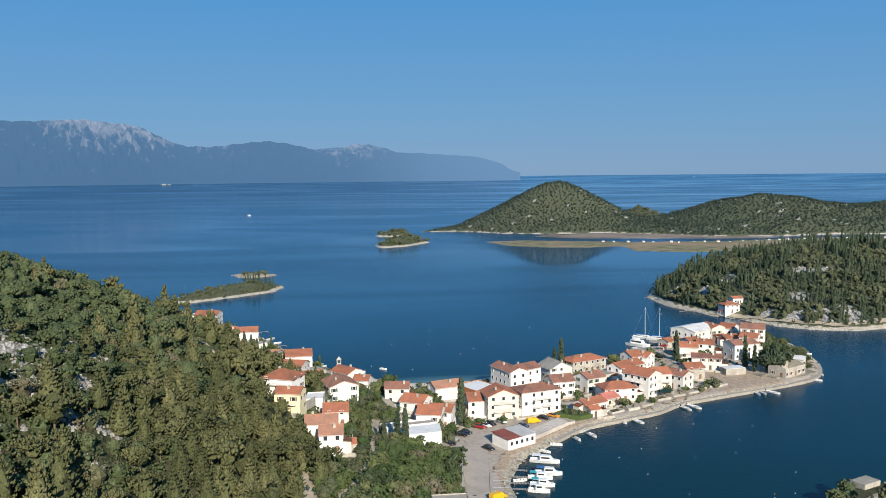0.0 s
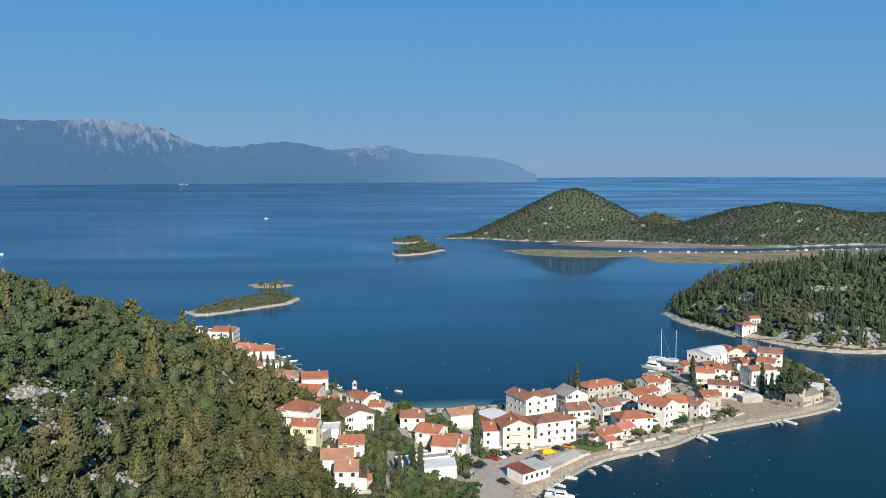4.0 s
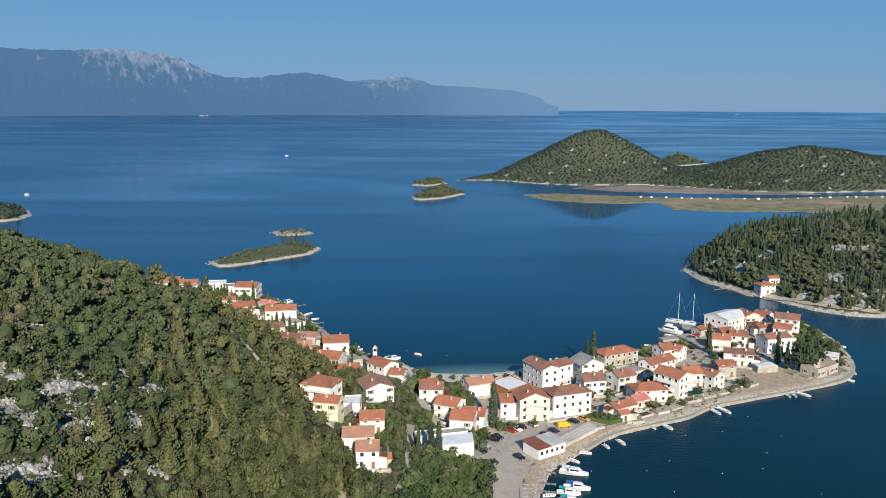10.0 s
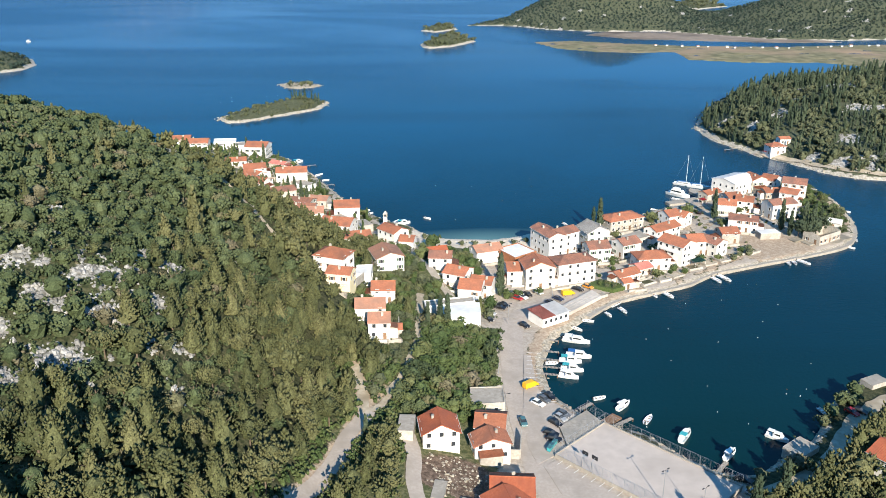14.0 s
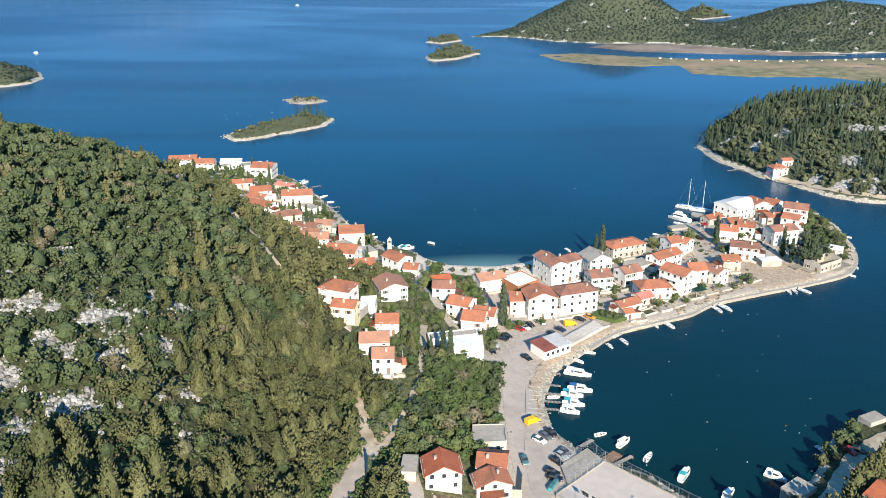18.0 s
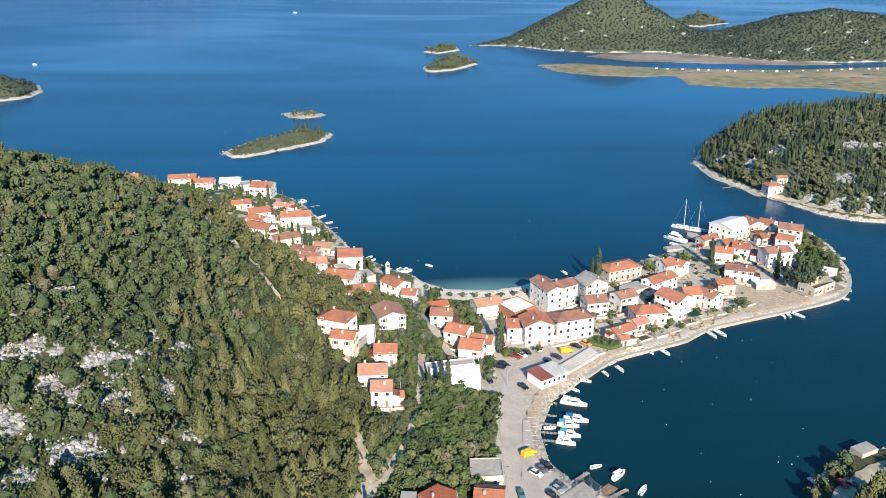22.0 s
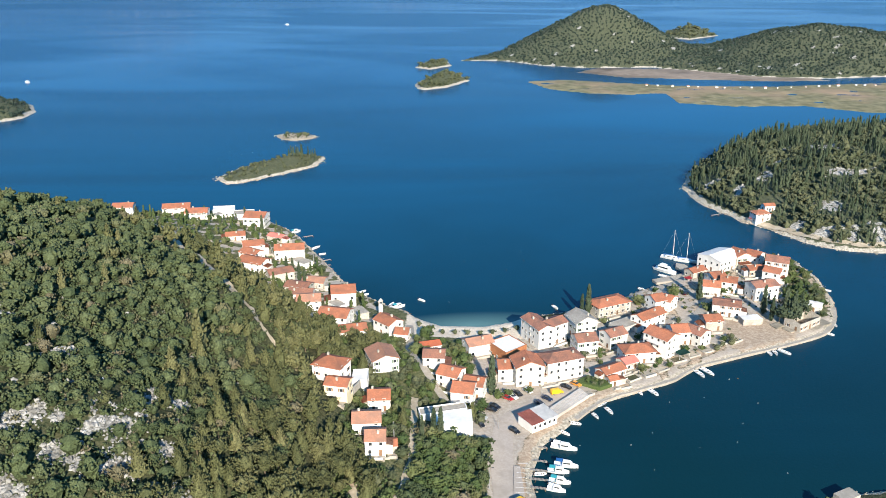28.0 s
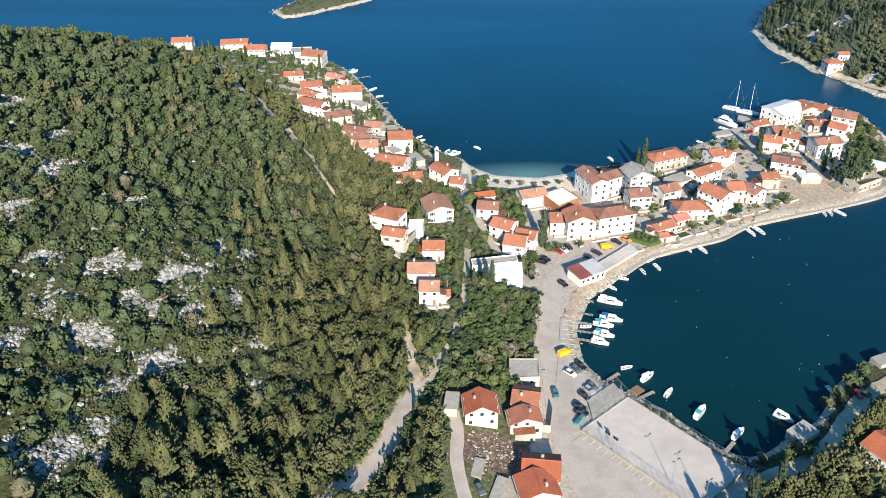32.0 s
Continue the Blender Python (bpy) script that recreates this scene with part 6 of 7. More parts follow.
slab("car_park", [(22.5, 156), (28, 150), (44, 155), (18.5, 180), (15.5, 177)], 0.5, 2.23, M["asphalt"], "asphalt parking strip below the court wall", "paving")
for k, (cs, z) in enumerate(([[(-6.5, 147), (-3.5, 146), (-1.0, 157), (-4, 158)], 0.25], [[(-2.5, 150), (1.5, 149), (2, 158), (-1, 159)], 0.5], [[(-11, 156), (-8.2, 155.5), (-7.5, 162), (-10.4, 162.6)], 0.2])):
    zz = float(GZ(cs[0][0], cs[0][1])) + z
    slab("patio", cs, zz - 1.5, zz, M["concrete"], "pale concrete patio beside the house", "patio")
slab("village_green", [(37.5, 291.4), (46.8, 287.2), (53, 291.2), (43, 296.8)], 0.5, 3.0, surface("lawn", (0.045, 0.075, 0.02), (0.085, 0.115, 0.035), 0.6, 0.95, 0.05), "small walled green garden by the quay", "lawn")
RAMP = [(24.3, 269.0), (38.9, 286.7), (41.9, 281.7), (28.8, 266.3)]
for k in range(4):                         # long pale slabs of the slip beside the road, with a gap between each
    u, v = k / 4 + 0.01, (k + 1) / 4 - 0.01
    n0, n1, f0, f1 = [tuple(RAMP[p][i] + (RAMP[q][i] - RAMP[p][i]) * w for i in (0, 1)) for p, q, w in ((0, 3, u), (0, 3, v), (1, 2, u), (1, 2, v))]
    slab("slipway", [n0, f0, f1, n1], 0.3, 2.85 - 0.05 * k, M["slip"], "long pale concrete slab of the slipway", "slipway")
slab("pier", [(107, 404), (113, 409), (108, 424), (104, 426), (102.5, 421), (106, 412), (87, 402), (88.5, 398)], -2, 1.25, M["concrete"], "concrete pier where the yachts lie", "pier")


def bar_wall(name, a, b, w, z0, z1, mat, label, category="wall"):
    d = math.dist(a, b)
    bm = bmesh.new()
    box(bm, 0, d, -w / 2, w / 2, z0, z1, 0.03)
    ob = new(name, bm_mesh(name, bm, mat))
    ob.matrix_basis = pose(a[0], a[1], 0, 0, 0, math.degrees(math.atan2(b[1] - a[1], b[0] - a[0])))
    return tagged(ob, label, category)


for a, b in zip(COURT, COURT[1:] + COURT[:1]):
    bar_wall("court_wall", a, b, 0.26, 1.8, 3.05, M["concrete"], "low pale concrete wall round the court")

def fence(a, b, height, label):
    """Chain-link fence: posts, top and bottom rail, and thin wires."""
    d = math.dist(a, b)
    root = tagged(new("fence"), label, "fence", "court fences")
    root.matrix_basis = pose(a[0], a[1], 2.75, 0, 0, math.degrees(math.atan2(b[1] - a[1], b[0] - a[0])))
    n = max(2, int(d / 2.6))
    bm = bmesh.new()
    rod(bm, (0, 0, 0), (0, 0, height), 0.045, 0.045, 5)
    me = bm_mesh("post", bm, M["steel"])
    for k in range(n + 1):
        put("post", me, root, pose(d * k / n, 0, 0))
    for z in (0.5, height):
        bm = bmesh.new()
        rod(bm, (0, 0, z), (d, 0, z), 0.03, 0.03, 4)
        put("rail", bm_mesh("rail", bm, M["steel"]), root)
    bm = bmesh.new()
    k = 0.4
    while k < d:
        rod(bm, (k, 0, 0.45), (k, 0, height), 0.008, 0.008, 3)
        k += 0.4
    for j in range(1, int(height / 0.4)):
        rod(bm, (0, 0, 0.45 + j * 0.4), (d, 0, 0.45 + j * 0.4), 0.008, 0.008, 3)
    tagged(put("wire_mesh", bm_mesh("wire_mesh", bm, M["steel"]), root), kind="stuff")


fence(COURT[1], COURT[2], 3.2, "tall wire fence between court and water")
fence(COURT[0], (31, 170), 3.2, "wire fence along the court wall")
fence((33.5, 168), COURT[3], 3.2, "wire fence along the court wall")
fence(COURT[0], YARD[1], 3.0, "wire fence at the court end")
fence(YARD[1], YARD[2], 3.0, "wire fence along the shore yard")
fence(YARD[2], YARD[3], 2.4, "wire fence round the yard")


def lamp_post(x, y, z, h, label, arms=1, turn=0):
    root = tagged(new("street_lamp"), label, "lamp", "lamp posts")
    root.matrix_basis = pose(x, y, z, 0, 0, turn)
    bm = bmesh.new()
    rod(bm, (0, 0, 0), (0, 0, h), 0.09, 0.05, 6)
    put("pole", bm_mesh("pole", bm, M["steel"]), root)
    for k in range(arms):
        s = 1 if k == 0 else -1
        bm = bmesh.new()
        rod(bm, (0, 0, h), (s * 0.9, 0, h + 0.15), 0.04, 0.04, 5)
        box(bm, s * 0.9 - 0.3, s * 0.9 + 0.3, -0.14, 0.14, h + 0.08, h + 0.22, 0.03)
        put("lamp_head", bm_mesh("lamp_head", bm, M["dark"]), root)


lamp_post(41.5, 163.5, 2.75, 9.0, "tall floodlight post at the court", 2, 40)
lamp_post(49, 157.5, 2.75, 9.0, "tall floodlight post at the court", 2, 40)
for x, y in ((4.6, 222), (6.2, 198), (24.5, 283), (8.0, 258)):
    lamp_post(x, y, float(GZ(x, y)), 7.5, "grey street lamp beside the waterfront road", 1, 0)


def container(x, y, turn, z):
    root = tagged(new("recycling_container"), "teal plastic recycling container at the fence", "container", "recycling containers")
    root.matrix_basis = pose(x, y, z, 0, 0, turn)
    bm = bmesh.new()
    v = [[bm.verts.new((sx * w, sy * d, h)) for sx, sy in ((-1, -1), (1, -1), (1, 1), (-1, 1))] for w, d, h in ((0.55, 0.42, 0.12), (0.68, 0.52, 1.1))]
    for k in range(4):
        bm.faces.new((v[0][k], v[0][(k + 1) % 4], v[1][(k + 1) % 4], v[1][k]))
    bm.faces.new(v[0][::-1])
    bm.faces.new(v[1])
    put("body", bm_mesh("body", bm, PAINT["turquoise"]), root)
    bm = bmesh.new()
    box(bm, -0.72, 0.72, -0.56, 0.56, 1.10, 1.26, 0.05)
    put("lid", bm_mesh("lid", bm, PAINT["teal"]), root)
    for sx in (-0.45, 0.45):
        bm = bmesh.new()
        rod(bm, (sx, -0.4, 0.1), (sx, 0.4, 0.1), 0.1, 0.1, 8)
        put("wheel", bm_mesh("wheel", bm, M["dark"]), root)


for k in range(3):
    container(17.2 + 0.75 * k, 184.0 + 1.5 * k, 62, 2.21)


def hoop_stand(x, y, turn):
    root = tagged(new("basketball_hoop"), "basketball stand with dark backboard", "hoop")
    root.matrix_basis = pose(x, y, 2.75, 0, 0, turn)
    bm = bmesh.new()
    rod(bm, (0, 0, 0), (0, 0, 2.6), 0.08)
    rod(bm, (0, 0, 2.6), (1.1, 0, 3.3), 0.07)
    put("post", bm_mesh("post", bm, M["steel"]), root)
    bm = bmesh.new()
    box(bm, 1.1, 1.16, -0.9, 0.9, 2.9, 3.95, 0.01)
    put("backboard", bm_mesh("backboard", bm, M["dark"]), root)
    bm = bmesh.new()
    for k in range(12):
        a, b = 6.283 * k / 12, 6.283 * (k + 1) / 12
        rod(bm, (1.45 + 0.23 * math.cos(a), 0.23 * math.sin(a), 3.05), (1.45 + 0.23 * math.cos(b), 0.23 * math.sin(b), 3.05), 0.02, sides=4)
    put("rim", bm_mesh("rim", bm, PAINT["orange"]), root)


hoop_stand(24.5, 176.8, 45)
hoop_stand(26.6, 174.9, 45)


def bay_lines(x, y, turn, n, step, length, z):
    """White parking-bay lines, each a strip of paint."""
    bm = bmesh.new()
    box(bm, -0.06, 0.06, 0, length, 0, 0.012)
    me = bm_mesh("bay_line", bm, M["line"])
    root = tagged(new("bay_lines"), "white parking bay markings on asphalt", "marking", kind="structure")
    root.matrix_basis = pose(x, y, z, 0, 0, turn)
    for k in range(n):
        put("bay_line", me, root, pose(k * step, 0, 0))


bay_lines(18.8, 178.2, -42, 10, 2.5, 4.6, 2.234)
bay_lines(13.6, 237.5, -93, 9, 2.6, 4.2, 2.024)
bay_lines(15.5, 213, -80, 4, 2.6, 4.4, 2.024)

# jetties and shore works
for a, b in (((18.0, 250), (24.5, 248.4)), ((17.5, 241.5), (24, 240.4)), ((17.5, 236), (23.5, 235)), ((17.5, 231), (23.5, 230.2)), ((17.5, 226.5), (22.5, 225.8)),
             ((27, 206.5), (31, 210.5)), ((36, 199), (41, 203)), ((58, 179), (61.5, 184)), ((-101, 458), (-96, 461)), ((-84, 420), (-79, 423)), ((150, 515), (143, 511))):
    d = math.dist(a, b)
    root = tagged(new("jetty"), "narrow weathered wooden jetty", "jetty", "jetties")
    root.matrix_basis = pose(a[0], a[1], 0, 0, 0, math.degrees(math.atan2(b[1] - a[1], b[0] - a[0])))
    bm = bmesh.new()
    box(bm, -0.15, 0.15, -0.6, 0.6, 0.86, 0.93)
    me = bm_mesh("plank", bm, M["concrete"])
    for k in range(int(d / 0.42)):
        put("plank", me, root, pose(0.2 + 0.42 * k, 0, 0))
    for u in (0.3, 0.95):
        for s in (-0.45, 0.45):
            bm = bmesh.new()
            rod(bm, (u * d, s, -2), (u * d, s, 0.85), 0.09)
            put("pile", bm_mesh("pile", bm, M["wood"]), root)
bar_wall("raft", (33.6, 201.2), (37.2, 205), 3.2, -0.15, 0.35, M["wood"], "brown wooden raft at the shore", "raft")

# buoys
buoy_rng = random.Random(21)
bm = bmesh.new()
bmesh.ops.create_icosphere(bm, subdivisions=2, radius=0.14)
ball = bm_mesh("buoy", bm, M["boat"])
bm = bmesh.new()
bmesh.ops.create_icosphere(bm, subdivisions=2, radius=0.14)
red_ball = bm_mesh("buoy", bm, PAINT["orange"])
for k in range(40):
    if k < 28:
        x, y = buoy_rng.uniform(26, 105), buoy_rng.uniform(195, 315)
    else:
        x, y = buoy_rng.uniform(-60, 90), buoy_rng.uniform(360, 470)
    if float(inland(COAST, np.array([x]), np.array([y]))[0]) < -2:
        ob = tagged(new("buoy", ball if k % 7 else red_ball), "small %s mooring buoy afloat" % ("white" if k % 7 else "orange"), "buoy", "mooring buoys")
        ob.matrix_basis = pose(x, y, 0.06)
for k in range(10):
    ob = tagged(new("buoy", ball), "white float of a mussel farm off the islet", "buoy", "mussel farm floats")
    ob.matrix_basis = pose(-205 + 9 * (k % 8) * 0.8 - 5 * (k // 8), 640 + 7 * (k % 8) + 16 * (k // 8), 0.02) @ Matrix.Diagonal((0.9, 0.9, 0.5, 1))

# far boats
boat("cabin", -388, 1713, 10, 7)
boat("cabin", -540, 993, 170, 6)


def far_ship():
    root = tagged(new("ferry"), "white ferry far out on the horizon", "ship")
    root.matrix_basis = pose(1330, 4500, 26, 0, 0, 8)
    bm = bmesh.new()
    box(bm, -20, 20, -5, 5, -4, 5, 1.0)
    put("hull", bm_mesh("hull", bm, M["boat"]), root)
    bm = bmesh.new()
    box(bm, -14, 8, -4, 4, 5, 11, 0.6)
    put("superstructure", bm_mesh("superstructure", bm, M["boat"]), root)


far_ship()

# far shore: pale harbour works and a mast on the crest
for k, (az, w, h) in enumerate(((-18.1, 10, 0.5), (-17.95, 6, 2), (-17.7, 14, 0.5))):
    bm = bmesh.new()
    box(bm, -w / 2, w / 2, -6, 6, -20, h, 0.5)
    ob = tagged(new("harbour_building", bm_mesh("harbour_building", bm, M["stone"])), "pale harbour building on the far shore", "building")
    ob.matrix_basis = pose(4440 * math.sin(radians(az)), 4440 * math.cos(radians(az)), 29, 0, 0, -az)


# ---- marsh huts ----
hut_rng = random.Random(12)
bm = bmesh.new()
box(bm, -2.6, 2.6, -2, 2, -0.5, 2.4)
hut_wall = bm_mesh("wall", bm, M["white"])
bm = bmesh.new()
v = [bm.verts.new(p) for p in ((-3, -2.4, 2.3), (3, -2.4, 2.3), (3, 0, 3.5), (-3, 0, 3.5), (3, 2.4, 2.3), (-3, 2.4, 2.3))]
for f in ((0, 1, 2, 3), (3, 2, 4, 5), (0, 3, 5), (1, 4, 2), (0, 5, 4, 1)):
    bm.faces.new([v[i] for i in f])
hut_roof = [bm_mesh("roof", bm.copy(), ROOF[c]) for c in ("dull", "pale", "grey")]
for k in range(26):
    x = 190 + k * 15 + hut_rng.uniform(-4, 4)
    y = float(np.interp(x, [190, 230, 324, 430, 600], [1013, 1006, 1001, 1026, 1040])) - 6
    root = tagged(new("hut"), "small pale hut along the marsh channel", "hut", "marsh huts")
    root.matrix_basis = pose(x, y, float(marsh_z(x, y)), 0, 0, hut_rng.uniform(-20, 20)) @ Matrix.Diagonal((hut_rng.uniform(0.25, 0.7),) * 3 + (1,))
    put("wall", hut_wall, root)
    put("roof", hut_roof[k % 3], root)
for k in range(6):
    x, y = 556 + k * 4.0, 1000
    ob = new("boat_mast")
    bm = bmesh.new()
    rod(bm, (0, 0, 0), (0, 0, 16), 0.2, 0.1)
    put("pole", bm_mesh("pole", bm, M["boat"]), tagged(ob, "white yacht mast beyond the marsh", "mast", "far masts"))
    ob.matrix_basis = pose(x, y, 0.5)


# ---- the village front: garden plots, awnings and gear along the quay ----
def front_plot(x, y, turn, w, d, r):
    """A walled garden plot of stone between a house and the quay."""
    root = tagged(new("garden_plot"), "small stone-walled garden plot on the village front", "garden", "garden plots")
    root.matrix_basis = pose(x, y, max(1.2, float(GZ(x, y))), 0, 0, turn)
    for nm, x0, x1, y0, y1, h in (("wall", -w, w, -d, -d + 0.35, 0.7), ("wall", -w, -w + 0.35, -d + 0.36, d, 0.9), ("wall", w - 0.35, w, -d + 0.36, d, 0.6)):
        bm = bmesh.new()
        box(bm, x0, x1, y0, y1, -1.2, h * r.uniform(0.8, 1.3), 0.05)
        put(nm, bm_mesh(nm, bm, M["stone"]), root)
    bm = bmesh.new()
    box(bm, -w + 0.36, w - 0.36, -d + 0.36, d - 0.02, -1.0, 0.18)
    put("bed", bm_mesh("bed", bm, M[r.choice(("soil", "dirt", "concrete"))]), root)


def awning(x, y, turn, w, d, mat, label):
    root = tagged(new("awning"), label, "awning")
    root.matrix_basis = pose(x, y, max(1.2, float(GZ(x, y))), 0, 0, turn)
    for px in (-w, w):
        for py in (-d, d):
            bm = bmesh.new()
            rod(bm, (px, py, -0.4), (px, py, 2.3), 0.06, 0.06, 6)
            put("post", bm_mesh("post", bm, M["frame"]), root)
    bm = bmesh.new()
    n = 6
    v = [[bm.verts.new((-w - 0.2 + (2 * w + 0.4) * k / n, s * (d + 0.2), 2.32 + (0.25 if s > 0 else 0) - 0.08 * math.sin(math.pi * k / n))) for k in range(n + 1)] for s in (-1, 1)]
    f = [bm.faces.new((v[0][k], v[0][k + 1], v[1][k + 1], v[1][k])) for k in range(n)]
    bmesh.ops.solidify(bm, geom=f, thickness=-0.05)
    put("canopy", bm_mesh("canopy", bm, mat), root)


plot_rng = random.Random(77)
WEST_SPOTS = [(-158, 482), (-146, 474), (-104, 431), (-96, 413), (-115, 427), (-76, 378), (-91, 408), (-109, 404), (-68, 365), (-53, 344), (-83, 358), (-84, 398), (-64, 352), (-126, 448), (-120, 418), (-98, 394)]
for x, y, w, d in ((60.5, 297.5, 3.2, 2.0), (67, 301, 2.8, 2.2), (73, 305.5, 3.0, 2.0), (81, 313.5, 3.4, 2.2), (88, 319, 3.0, 2.4), (95, 323, 2.6, 2.0), (102, 330, 3.0, 2.4), (109, 333, 3.2, 2.2), (58, 301.5, 2.2, 1.6), (41.5, 284, 2.5, 1.6)):
    front_plot(x, y, 33 + plot_rng.uniform(-6, 6), w, d, plot_rng)
awning(83.5, 316.5, 30, 2.6, 1.6, surface("green_canvas", (0.02, 0.07, 0.055), (0.03, 0.10, 0.08), 0.6, 0.8), "dark green canvas awning by the waterside house")
awning(113.5, 372.0, 20, 2.2, 1.4, surface("blue_canvas", (0.06, 0.30, 0.50), (0.09, 0.38, 0.60), 0.6, 0.7), "bright blue canvas cover between the houses")
awning(104.0, 398.5, 40, 1.6, 1.2, surface("red_canvas", (0.45, 0.04, 0.05), (0.55, 0.06, 0.07), 0.6, 0.8), "red canvas awning by the pier")
awning(164.0, 498.5, 30, 2.0, 1.2, surface("rose_canvas", (0.50, 0.16, 0.14), (0.60, 0.22, 0.18), 0.6, 0.8), "faded red awning in front of the headland house")
# terraces, sheds and arbours between the western houses
for k, (x, y) in enumerate(WEST_SPOTS):
    z = max(1.2, float(GZ(x, y)))
    w, d, a = plot_rng.uniform(2.4, 4.4), plot_rng.uniform(1.8, 3.2), radians(plot_rng.uniform(-60, -35))
    c, q = math.cos(a), math.sin(a)
    cs = [(x + c * u - q * v, y + q * u + c * v) for u, v in ((-w, -d), (w, -d), (w, d), (-w, d))]
    if k % 3 == 0:
        flat_house("shed", "low flat-roofed shed between the western houses", cs, plot_rng.uniform(2.2, 3.0), ("white", "stone")[k % 2], M["concrete"], 0.15, 0)
    else:
        slab("terrace", cs, z - 2.5, z + 0.35, M["concrete"], "pale concrete terrace stepping down between the houses", "terrace")
        if k % 3 == 1:
            awning(x, y, math.degrees(a), w * 0.7, d * 0.7, M["concrete"], "grey slatted arbour over a terrace")
        else:
            front_plot(x, y, math.degrees(a), w * 0.9, d * 0.9, plot_rng)
# tumbled stone platforms beside the ruin
for k, (x, y, w, d, z) in enumerate(((131, 344, 5, 3.2, 1.5), (137, 346, 3.4, 2.6, 1.9), (133, 349.5, 4.2, 2.0, 2.1), (148, 349, 3.6, 2.6, 1.6), (153, 354, 3.2, 3.0, 1.7), (127, 339, 3.0, 1.8, 1.4))):
    c, q = math.cos(radians(36)), math.sin(radians(36))
    slab("stone_platform", [(x + c * a - q * b, y + q * a + c * b) for a, b in ((-w, -d), (w * 0.9, -d * 1.1), (w, d), (-w * 0.85, d * 0.9))], -0.5, z, M["shore_rock"], "broken old stone platform beside the ruin", "platform")


# ---- single trees of the village ----
def village_trees():
    rng = np.random.RandomState(14)
    cyp = crown_meshes("cypress", 120, range(3), "cypress")
    broad = crown_meshes("oak", 100, range(100, 104), "garden")
    grey = crown_meshes("oak", 90, range(110, 113), "olive")
    holm = crown_meshes("oak", 100, range(115, 118), "oak")
    pine = crown_meshes("wide_pine", 170, range(120, 123), "pine")
    fir = crown_meshes("pine", 170, range(125, 128), "pine")
    t_low, t_mid = trunk_mesh(2.4, 0.16, M["bark"], 3), trunk_mesh(5.0, 0.22, M["bark"])
    for x, y, h in ((5.6, 281.8, 1.55), (46.5, 353.4, 1.1), (49.8, 357.2, 1.4), (103.9, 376, 1.3), (129.6, 361.5, 1.35), (131, 354, 1.1), (137.7, 357, 1.4), (139.5, 353, 1.2), (142, 358, 1.25), (146.8, 363, 1.0),
                    (-13.8, 242.6, 1.05), (-11.5, 242, 1.15), (-17.5, 239.7, 0.85), (-27.5, 172.5, 0.7), (-140, 478, 0.9), (-126, 462, 0.9), (-92, 388, 1.0), (-88, 384, 0.95), (-96, 392, 0.9), (-84, 378, 0.9)):
        tree(cyp[rng.randint(3)], t_low, x, y, float(GZ(x, y)), h, rng.uniform(0, 360), "cypress_tree", "tall dark green cypress among the houses", "tree", "village cypresses")
    for x, y, s in ((-21.9, 324, 1.3), (-24.3, 303, 1.1), (-5.1, 303, 1.0), (-3, 295, 0.9), (2.3, 271, 0.9), (20.1, 284, 0.6), (74.5, 369, 1.2), (94, 382, 1.1), (61, 329, 0.8), (54, 330, 0.8), (65, 303.5, 0.8),
                    (105, 364, 0.9), (122, 387, 0.9), (150, 372, 1.3), (153, 384, 1.2), (146, 377, 1.1), (11.5, 281, 0.7), (8, 279.5, 0.8), (112, 364, 0.8), (97, 336, 0.7), (86, 321, 0.7)):
        tree(broad[rng.randint(4)], t_low, x, y, float(GZ(x, y)) - 0.2, s, rng.uniform(0, 360), "garden_tree", "leafy green garden tree between the houses", "tree", "garden trees")
    dark = crown_meshes("wide_pine", 130, range(130, 132), "cypress")
    for x, y, s in ((134, 352, 1.25), (137.5, 349.5, 1.1), (142, 354, 1.3), (145, 358.5, 1.15), (140, 361, 1.3)):
        tree(dark[int(x) % 2], t_mid, x, y, float(GZ(x, y)) - 0.3, s, x * 9, "dark_tree", "broad dark evergreen tree near the point", "tree", "point trees")
    for k in range(9):
        x = -26 + 5.4 * k
        y = float(np.interp(x, [-26, -16, 2, 14, 24], [341, 333, 333, 337, 344]))
        tree(grey[k % 3], t_low, x, y, float(GZ(x, y)), 0.5, k * 40, "tamarisk_tree", "small grey-green tree on the beach promenade", "tree", "promenade trees")

    for k in range(16):
        u, v = rng.uniform(0.1, 0.9), rng.uniform(0.15, 0.85)
        x, y = 37.5 + 9.3 * u + 5.8 * v, 291.4 - 4.2 * u + 5.0 * v
        tree((broad + grey)[rng.randint(7)], t_low, x, y, 2.9, rng.uniform(0.14, 0.3), k * 50, "garden_shrub", "small green shrub in the walled garden", "shrub", "walled garden shrubs")

    def free(x, y, m=0.4):
        return clear_of_houses(x, y, m) & clear_of_roads(x, y, 0.8)
    # trees round the path and behind the first houses
    p = scatter(rng, 150, -39, 2, 188, 268, lambda x, y: free(x, y, 0.6) & free(x, y + 5, 1.0) & (inland(FOOT, x, y) < 5) & ~((x > -24) & (y < 244) & (x > -24 + 0.06 * (y - 188))), 3.1)
    for x, y in p:
        tree((broad + grey + fir[:1])[rng.randint(8)], t_low, x, y, float(GZ(x, y)) - 0.3, rng.uniform(0.45, 0.95), rng.uniform(0, 360), "path_tree", "green tree beside the stony footpath", "tree", "path trees")
    # thick green bank between the footpath and the waterfront road
    p = scatter(rng, 110, -25, 5, 188, 244, lambda x, y: free(x, y, 0.2) & (x < 3.5) & (x > -24 + 0.06 * (y - 188)), 2.9)
